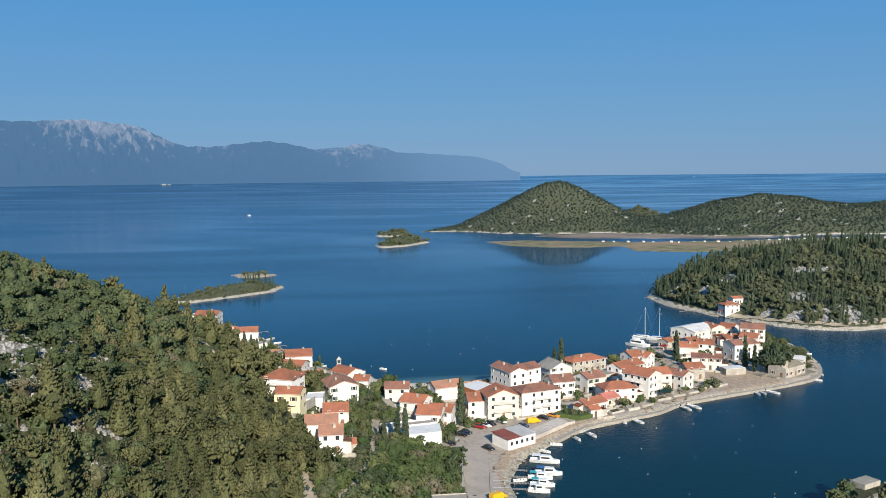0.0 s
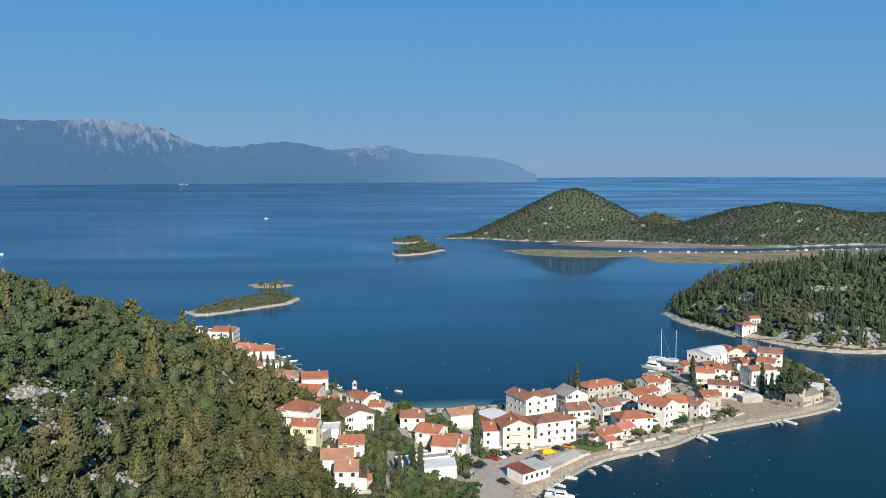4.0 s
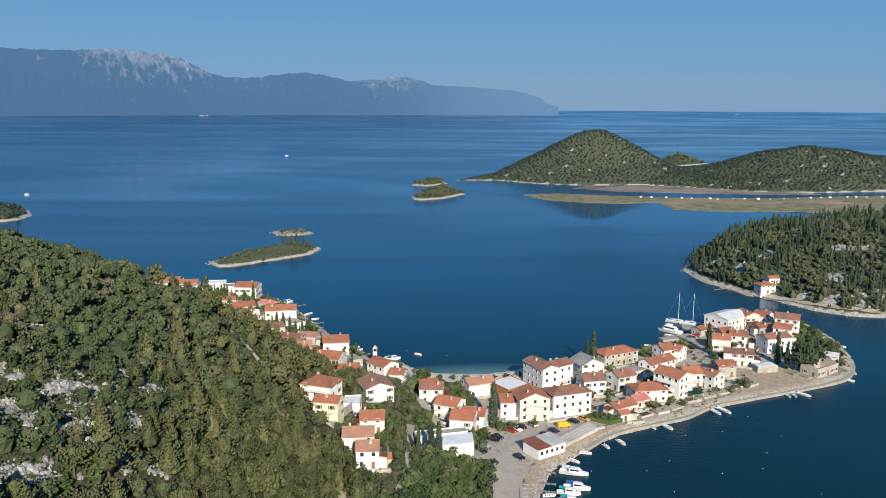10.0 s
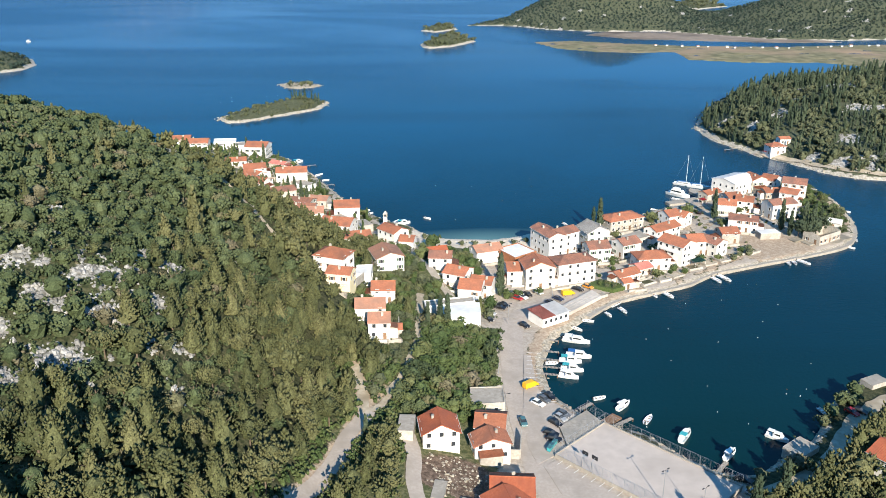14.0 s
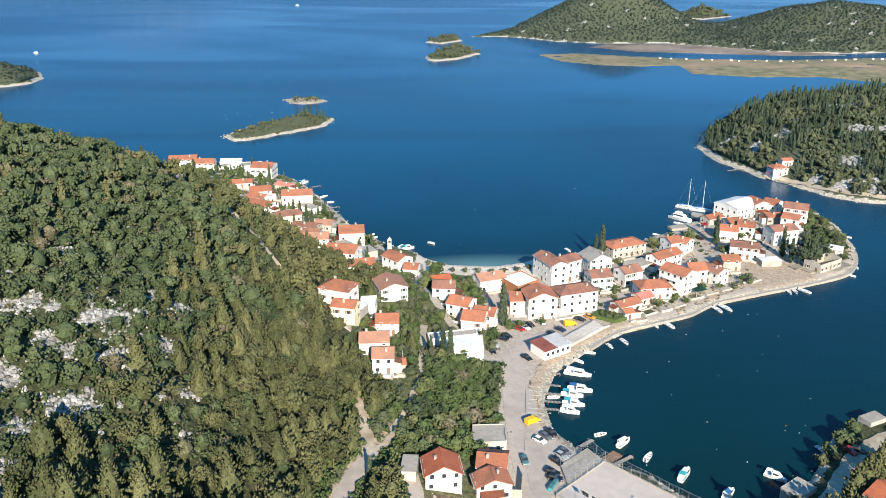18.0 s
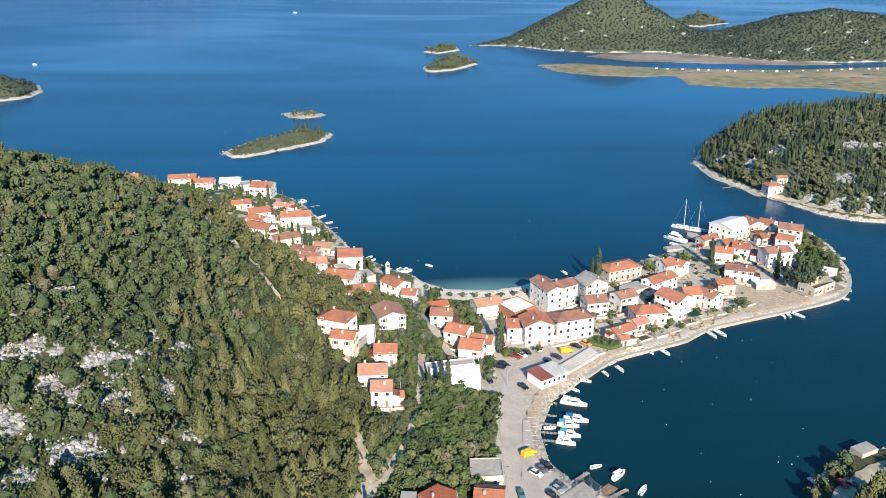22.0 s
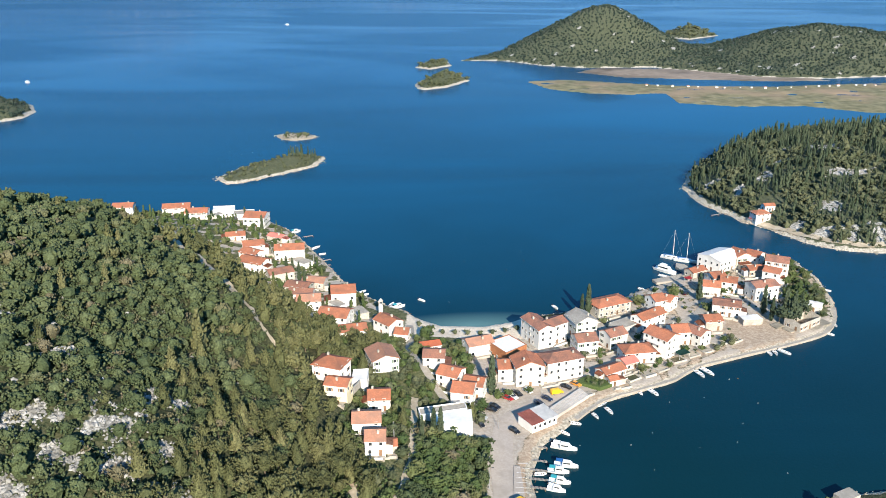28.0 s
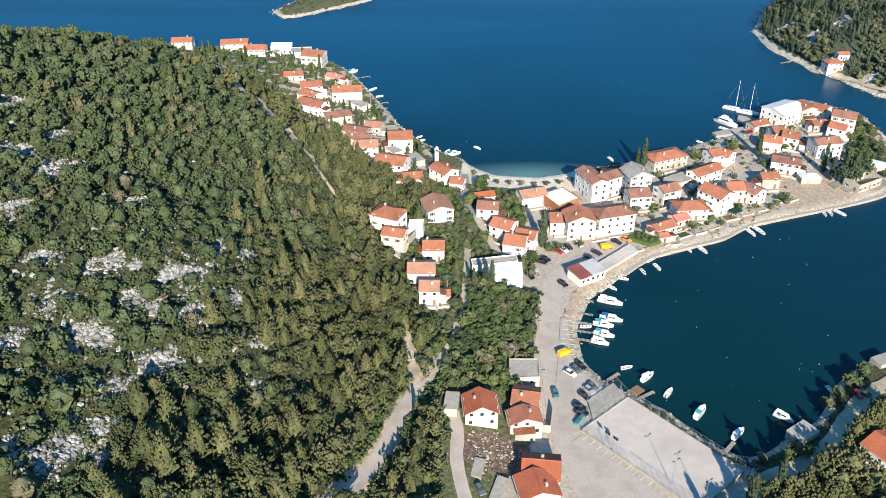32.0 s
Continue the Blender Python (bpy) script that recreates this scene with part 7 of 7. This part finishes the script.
    for x, y in p:
        tree((broad + broad + holm)[rng.randint(11)], t_low, x, y, float(GZ(x, y)) - 0.3, rng.uniform(0.7, 1.1), rng.uniform(0, 360), "broadleaf_tree", "dense green broadleaf tree on the bank", "tree", "bank trees")
    # pines and cypress below the lane
    p = scatter(rng, 60, -34, -17, 114, 178, lambda x, y: free(x, y, 1.2) & clear_of_roads(x, y, 3.5) & clear_of_roads(x - 2, y + 6, 2.5) & (x > -36 + 0.1 * (y - 130)), 4.3)
    for x, y in p:
        tree((pine + fir)[rng.randint(6)], t_mid, x, y, float(GZ(x, y)) - 0.2, rng.uniform(0.75, 1.15), rng.uniform(0, 360), "pine_tree", "broad green pine beside the lane", "tree", "lane pines")
    # trees of the far bay shore
    p = scatter(rng, 46, 66, 128, 140, 226, lambda x, y: free(x, y, 0.5) & (inland(COAST, x, y) > 3) & ~((x > 62) & (x < 100) & (np.abs(y - (160 + 0.75 * (x - 62))) < 7)), 4.2)
    for x, y in p:
        low = float(inland(COAST, np.array([x]), np.array([y]))[0]) < 9
        tree((grey if low else pine)[rng.randint(3)], t_low if low else t_mid, x, y, float(GZ(x, y)) - 0.2, rng.uniform(0.5, 0.8) if low else rng.uniform(0.75, 1.1), rng.uniform(0, 360), "shore_tree", "green tree on the wooded bay shore", "tree", "shore trees")
    # old pines above the beach houses
    p = scatter(rng, 34, -72, -41, 262, 322, lambda x, y: free(x, y, 1.0), 4.6)
    for x, y in p:
        tree((pine + fir[:1])[rng.randint(4)], t_mid, x, y, float(GZ(x, y)) - 0.3, rng.uniform(0.8, 1.3), rng.uniform(0, 360), "pine_tree", "old spreading green pine above the beach houses", "tree", "beach pines")
    # tall pines and low trees along the shore lane
    for x, y, k, nm in ((88, 171, 1.45, 0), (91.5, 175, 1.2, 0), (84.5, 166, 1.25, 0), (80, 163, 1.0, 0), (75, 164, 0.85, 0), (93, 167, 1.3, 0), (104, 196, 1.05, 1), (108, 201, 1.0, 1), (101, 190, 0.9, 1),
                        (74.5, 178.5, 0.8, 1), (77.5, 180.5, 0.9, 1), (80.5, 180.5, 0.75, 1), (83, 196.5, 0.6, 1), (92, 203, 0.75, 1), (95, 206, 0.8, 1), (100, 213, 0.9, 1), (103, 212, 0.85, 1), (106, 218, 0.9, 1), (97, 162, 1.2, 0), (102, 168, 1.1, 0)):
        tree((fir + pine)[int(x * 7) % 6] if nm == 0 else holm[int(x * 3) % 3], t_mid if nm == 0 else t_low, x, y, float(GZ(x, y)) - 0.2, k, x * 31, "pine_tree" if nm == 0 else "shore_tree",
             "tall green pine beside the shore lane" if nm == 0 else "dark green tree beside the shore lane", "tree", "lane trees")
    for k in range(10):
        x = 66 + 4.6 * k
        y = float(np.interp(x, [62, 79, 96, 106], [167, 177, 197, 209])) - 8.5 - (k % 3)
        if not clear_of_houses(np.array(x), np.array(y), -1.0):
            continue
        tree(fir[k % 3], t_mid, x, y, float(GZ(x, y)) - 0.3, 1.15 + 0.1 * (k % 4), k * 67, "pine_tree", "tall green pine shading the shore lane", "tree", "lane trees")
    # trees that throw their shade on the court
    for x, y, s, k in ((60, 157, 1.35, 0), (64.5, 160, 1.1, 1), (55.5, 152, 1.2, 1), (68.5, 164, 1.3, 0), (66, 155, 1.2, 2), (51, 147, 1.1, 0), (73, 163, 1.2, 1), (61, 151, 1.3, 2)):
        tree(cyp[k] if k == 0 else pine[k], t_low if k == 0 else t_mid, x, y, float(GZ(x, y)) - 0.2, s, x * 20, "shade_tree", "tall tree shading the court", "tree", "court trees")
    # gardens
    p = scatter(rng, 230, -60, 12, 226, 330, lambda x, y: free(x, y, 0.3) & (inland(FOOT, x, y) < 4) & (inland(COAST, x, y) > 22) & (x < -2 + 0.12 * (300 - y)), 2.6)
    for x, y in p:
        tree((broad + grey)[rng.randint(7)], t_low, x, y, float(GZ(x, y)) - 0.3, rng.uniform(0.4, 0.8), rng.uniform(0, 360), "garden_tree", "leafy garden tree between the houses", "tree", "garden trees")
    p = scatter(rng, 40, 148, 168, 356, 432, lambda x, y: free(x, y, 0.8) & (inland(COAST, x, y) > 4.5), 3.2)
    for x, y in p:
        tree((broad + holm)[rng.randint(7)], t_low, x, y, float(GZ(x, y)) - 0.3, rng.uniform(0.5, 0.95), rng.uniform(0, 360), "point_tree", "green tree on the back of the point", "tree", "point trees")
    p = scatter(rng, 150, 40, 165, 290, 440, lambda x, y: free(x, y, 0.3) & (inland(COAST, x, y) > 7) & ~((x > 110) & (x < 150) & (y > 330) & (y < 368)) & (waves(x, y, 15, 91) > -0.35), 2.2)
    for x, y in p:
        tree((broad + grey)[rng.randint(7)], t_low, x, y, float(GZ(x, y)) - 0.3, 0.22 + 0.6 * rng.uniform() ** 2.2, rng.uniform(0, 360), "garden_shrub", "green shrub in a village garden", "shrub", "garden shrubs")
    p = scatter(rng, 320, -230, -50, 330, 500, lambda x, y: free(x, y, 0.2) & (inland(COAST, x, y) > 5) & (inland(FOOT, x, y) < 6), 2.8)
    grove("western_gardens", crowns("oak", 40, range(140, 144)) + crowns("cypress", 40, range(144, 145)), p, GZ(p[:, 0], p[:, 1]) - 0.3, rng.uniform(0.35, 0.75, len(p)), M["garden"], "leafy gardens above the western shore", "garden", rng)


def shore_stones():
    rng = np.random.RandomState(31)
    rub = np.stack([rng.normal(-5, 6, 260), rng.normal(166, 4, 260)], 1)
    rub = rub[clear_of_houses(rub[:, 0], rub[:, 1], 0) & clear_of_roads(rub[:, 0], rub[:, 1], 0.5)]
    stones("rubble", rub, GZ, (0.2, 0.8), M["shore_rock"], "brown earth lot strewn with rubble", rng)
    pts = []
    for (ax, ay), (bx, by) in zip(COAST[:53], COAST[1:54]):
        if (330 < ay < 362 and -34 < ax < 20) or (ax > 33 and 262 < ay < 375 and ax > 0 and (ay < 300 or ax > 70)):
            continue
        d = math.dist((ax, ay), (bx, by))
        for k in range(int(d / 0.9)):
            t, o = rng.uniform(), rng.normal(0.8, 1.0)
            pts.append((ax + (bx - ax) * t - (by - ay) / d * o * -1, ay + (by - ay) * t + (bx - ax) / d * o * -1))
    stones("shore_boulders", np.array(pts), lambda x, y: np.maximum(GZ(x, y), -0.2), (0.35, 1.1), M["shore_rock"], "pale boulders and rubble along the waterline", rng)
    for poly, at, lab in ((ISLET, islet_z, "pale shore rocks round the islet"), (SKERRY, skerry_z, "pale rocks of the skerry"), (PEN[2:14], pen_z, "pale shore rocks of the headland")):
        pts = []
        for (ax, ay), (bx, by) in zip(poly, poly[1:] + poly[:1]):
            d = math.dist((ax, ay), (bx, by))
            if d > 90:
                continue
            for k in range(int(d / 1.1)):
                t = rng.uniform()
                pts.append((ax + (bx - ax) * t + rng.normal(0, 1.2), ay + (by - ay) * t + rng.normal(0, 1.2)))
        stones("shore_rocks", np.array(pts), lambda x, y: np.maximum(at(x, y), -0.3), (0.5, 1.7), M["shore_rock"], lab, rng)


# ---- woods ----
def clear_of_houses(x, y, m=1.5):
    ok = np.ones(np.shape(x), bool)
    for hx, hy, hr in HOUSES:
        ok &= (x - hx) ** 2 + (y - hy) ** 2 > (hr + m) ** 2
    return ok


def clear_of_roads(x, y, m):
    ok = np.ones(np.shape(x), bool)
    for line, w in ROADS:
        d = np.full(np.shape(x), 1e9)
        for (ax, ay), (bx, by) in zip(line, line[1:]):
            dx, dy = bx - ax, by - ay
            s = np.clip(((x - ax) * dx + (y - ay) * dy) / (dx * dx + dy * dy), 0, 1)
            d = np.minimum(d, np.hypot(x - ax - s * dx, y - ay - s * dy))
        ok &= d > w / 2 + m
    return ok


def build_woods():
    rng = np.random.RandomState(5)
    bush = crowns("bush", 10, range(30, 38))

    def on_hill(x, y):
        slope = (inland(FOOT, x, y) > 3) | ((x < -30.5 - 0.16 * np.maximum(0, 185 - y)) & (x > -60) & (y < 240)) | ((x < -33) & (x > -50) & (y > 195) & (y < 222))
        return slope & clear_of_houses(x, y, 2.2) & clear_of_houses(x, y + 5, 1.5) & clear_of_roads(x, y, np.where((y > 255) & (y < 300), 0.5, 1.3)) & clear_of_roads(x, y + 2.5, np.where(y > 300, 1.5, 0.0)) & (bump(x, y, -154, 393, 12, 1) + bump(x, y, -163, 427, 12, 1, 1.6, -60) < 0.4)

    def wooded(x, y):
        return on_hill(x, y) & (rocky(x, y) < 0.10) & (rocky(x - 2, y + 4.5) < 0.42)
    # nearest trees singly, in the strip above the lower road
    pt = np.concatenate([scatter(rng, 110, -84, -31, 105, 160, wooded, 4.9), scatter(rng, 230, -84, -31, 163, 222, wooded, 4.3)])
    trunk = trunk_mesh(5.2, 0.2, M["bark"])
    pine_me = crown_meshes("pine", 260, range(6), "pine") + crown_meshes("wide_pine", 240, range(6, 9), "pine")
    oak_me = crown_meshes("oak", 180, range(10, 15), "oak")
    for x, y in pt:
        dh = float(inland(FOOT, x, y))
        if rng.uniform() < 1.25 - dh / 48 + 0.3 * (y < 140):
            tree(pine_me[rng.randint(9)], trunk, x, y, float(GZ(x, y)), rng.uniform(0.7, 1.2) * (1.2 if y < 161 else 1.0), rng.uniform(0, 360), "pine_tree", "young green pine on the wooded slope", "tree", "slope pines")
        else:
            tree(oak_me[rng.randint(5)], trunk, x, y, float(GZ(x, y)), rng.uniform(0.6, 1.1), rng.uniform(0, 360), "holm_oak", "dark green evergreen oak on the wooded slope", "tree", "slope oaks")
    taken = {(int(a // 4), int(b // 4)) for a, b in pt}
    xy = scatter(rng, 5400, -330, -30, 60, 470, wooded, 4.1)
    xy = np.array([p for p in xy if (int(p[0] // 4), int(p[1] // 4)) not in taken])
    dh = inland(FOOT, xy[:, 0], xy[:, 1])
    pick = rng.uniform(0, 1, len(xy))
    north = np.clip((xy[:, 1] - 235) / 40, 0, 1) * np.clip((48 - dh) / 20, 0, 1)
    kind = np.where(pick < np.clip(1.05 - dh / 38, 0.06, 1) + 0.5 * north, 0, 1)
    # finer leaves on the part of the slope that the eye passes nearest, coarse ones on the flank that it never sees
    aside = xy[:, 0] < -0.74 * xy[:, 1] - 20
    tier = np.where(aside, 2, np.where(np.hypot(xy[:, 0], xy[:, 1]) < 250, 0, 1))
    for k, mat, nm, lab in ((0, "pine", "pine_wood", "dense pine wood over the hillside"), (1, "oak", "oak_scrub", "evergreen oak scrub over the hillside")):
        for c in range(3):
            s = (kind == k) & (tier == c)
            if k == 0:
                protos = crowns("pine", (100, 56, 12)[c], range(40, 46)) + crowns("wide_pine", (96, 54, 12)[c], range(55, 58))
            else:
                protos = crowns("oak", (76, 40, 10)[c], range(50, 56))
            sc = 0.55 + 0.85 * rng.beta(1.5, 2.2, s.sum())
            px, py = xy[s, 0], xy[s, 1]
            sc *= np.where(clear_of_roads(px, py + 6, np.where(py > 330, 3.0, 0.0)), 1.0, 0.6) * np.where((py > 300) & (inland(FOOT, px, py) < 22), 0.8, 1.0) * np.where(py > 385, 0.6, 1.0)
            if k == 0:                     # pines stay low on the exposed upper slope
                sc *= np.where(inland(FOOT, px, py) > 50, 0.68, 1.0)
            tone = np.mod(rng.beta(1.6, 1.6, s.sum()), 1.0)
            grove(nm, protos, xy[s], GZ(xy[s, 0], xy[s, 1]) - 0.3, sc, M[mat], lab, "wood", rng, tone)
    low = scatter(rng, 9000, -330, -30, 60, 470, lambda x, y: on_hill(x, y) & (rocky(x, y) < 0.40) & (inland(FOOT, x, y) > 16) & (x > -0.74 * y - 16) & (np.hypot(x, y) < 330), 1.6)
    grove("undergrowth", bush, low, GZ(low[:, 0], low[:, 1]) - 0.2, rng.uniform(0.35, 1.0, len(low)), M["oak"], "low shrubs between the trees and rocks", "shrubs", rng)
    side = scatter(rng, 420, -52, -18, 112, 214, lambda x, y: clear_of_roads(x, y, 0.7) & ~clear_of_roads(x, y, 6.0) & clear_of_houses(x, y, 0.5), 1.5)
    grove("verge_scrub", bush, side, GZ(side[:, 0], side[:, 1]) - 0.2, rng.uniform(0.4, 1.15, len(side)), M["garden"], "green shrubs on the verge of the lane", "shrubs", rng)
    rocks = scatter(rng, 9000, -190, -60, 95, 260, lambda x, y: on_hill(x, y) & (rocky(x, y) > 0.20), 0.55)
    stones("rock_outcrop", rocks, GZ, (0.5, 1.6), M["limestone"], "pale grey limestone ledges breaking through the scrub", rng)


def stones(name, xy, at, size, mat, label, rng, sink=0.35):
    """Broken angular rocks, joined, each its own lump."""
    verts, faces = [], []
    for x, y in xy:
        s = size[0] + (size[1] - size[0]) * rng.uniform() ** 1.7
        h = s * rng.uniform(0.35, 0.75)
        k, n0 = 6, len(verts)
        z = float(at(x, y)) - sink * h
        rad = rng.uniform(0.6, 1.25, k)
        rot = rng.uniform(0, 6.283)
        for lev, (f, zz) in enumerate(((1.0, 0.0), (0.95, 0.55), (0.55, 1.0))):
            for j in range(k):
                a = rot + 6.283 * j / k
                rr = s * 0.6 * f * rad[j] * rng.uniform(0.85, 1.1)
                verts.append((x + rr * math.cos(a), y + rr * math.sin(a), z + h * zz * rng.uniform(0.85, 1.12)))
        for lev in (0, 1):
            for j in range(k):
                a, b = n0 + lev * k + j, n0 + lev * k + (j + 1) % k
                faces.append((a, b, b + k, a + k))
        faces.append(tuple(n0 + 2 * k + j for j in range(k)))
    tagged(new(name, mesh_of(name, verts, faces, mat)), label, "rocks", kind="stuff")


village_trees()
shore_stones()
build_woods()


def build_island_woods():
    rng = np.random.RandomState(9)
    cyp, oak, bush = crowns("cypress", 22, range(4)), crowns("oak", 24, range(60, 64)), crowns("bush", 8, range(70, 73))
    # headland: cypress groves and oak scrub with bare rock between
    on = scatter(rng, 4200, 135, 370, 445, 730, lambda x, y: (inland(PEN, x, y) > 4.5) & (pen_rock(x, y) < 0.10) & (pen_rock(x + 2.5, y + 6.5) < 0.22) & (pen_z(x, y) > 2.0)
                 & (np.hypot(x - 172, y - 504) > 11) & (np.hypot(x - 178, y - 512) > 8), 3.2)
    w = waves(on[:, 0], on[:, 1], 60, 33) + rng.normal(0, 0.35, len(on))
    for k, protos, mat, nm, lab, lo, hi in ((0, cyp, "cypress", "cypress_grove", "dark cypress grove on the headland", 0.4, 0.9), (1, oak, "olive", "headland_scrub", "evergreen scrub on the headland", 0.5, 1.05)):
        s = (w < 0.0) if k == 0 else (w >= 0.0)
        grove(nm, protos, on[s], pen_z(on[s, 0], on[s, 1]) - 0.2, rng.uniform(lo, hi, s.sum()), M[mat], lab, "wood", rng)
    for nm, poly, at, n, gap, box4, lab in (
            ("islet_scrub", ISLET, islet_z, 420, 2.4, (-190, -118, 565, 658), "grey-green scrub covering the islet"),
            ("island_scrub", ISLE_B, isle_b_z, 260, 4.2, (-82, -14, 962, 1084), "scrub on the small island"),
            ("island_scrub", ISLE_C, isle_c_z, 110, 4.2, (-92, -40, 1120, 1205), "scrub on the small island"),
            ("island_scrub", ISLE_D, isle_d_z, 190, 6.0, (310, 415, 1490, 1645), "scrub on the round islet"),
            ("skerry_scrub", SKERRY, skerry_z, 30, 2.6, (-172, -150, 710, 726), "a little grey scrub on the skerry"),
            ("cape_scrub", CAPE, cape_z, 700, 4.5, (-620, -434, 690, 905), "dense scrub on the cape")):
        p = scatter(rng, n, *box4, lambda x, y: inland(poly, x, y) > (3 if n < 600 else 5), gap)
        grove(nm, bush + oak[:1], p, at(p[:, 0], p[:, 1]) - 0.3, rng.uniform(0.45, 0.85, len(p)) * gap / 3.0, M["far_scrub" if nm == "cape_scrub" else "olive"], lab, "wood", rng)
    ledge = scatter(rng, 1100, 140, 285, 440, 700, lambda x, y: (inland(PEN, x, y) > 4) & (pen_rock(x, y) > 0.16), 1.3)
    stones("rock_outcrop", ledge, pen_z, (0.7, 2.4), M["limestone"], "pale limestone ledges between the headland trees", rng)
    low = scatter(rng, 900, 140, 300, 445, 700, lambda x, y: (inland(PEN, x, y) > 3) & (pen_z(x, y) > 1.8) & (np.hypot(x - 170, y - 500) > 10), 2.6)
    grove("headland_shrubs", bush, low, pen_z(low[:, 0], low[:, 1]) - 0.3, rng.uniform(0.4, 0.9, len(low)), M["olive"], "low grey-green shrubs on the headland", "shrubs", rng)
    far = crowns("bush", 4, range(80, 86))
    p = scatter(rng, 9000, -30, 900, 1075, 1500, lambda x, y: (inland(HILLS, x, y) > 6) & (hill_rock(x, y) < 0.8), 4.6)
    grove("hill_scrub", far, p, hills_z(p[:, 0], p[:, 1]) - 0.5, rng.uniform(1.0, 1.6, len(p)), M["far_scrub"], "low scrub covering the island hills", "wood", rng)
    c = scatter(rng, 14, -150, -126, 628, 648, lambda x, y: inland(ISLET, x, y) > 4, 3.0)
    cyp_me, trunk = crown_meshes("cypress", 40, range(90, 92), "cypress"), trunk_mesh(3.0, 0.15, M["bark"], 2)
    for x, y in c:
        tree(cyp_me[rng.randint(2)], trunk, x, y, float(islet_z(x, y)) - 0.2, rng.uniform(0.55, 0.85), 0, "cypress_tree", "dark cypress on the scrub-covered islet", "tree", "islet cypresses")


build_island_woods()
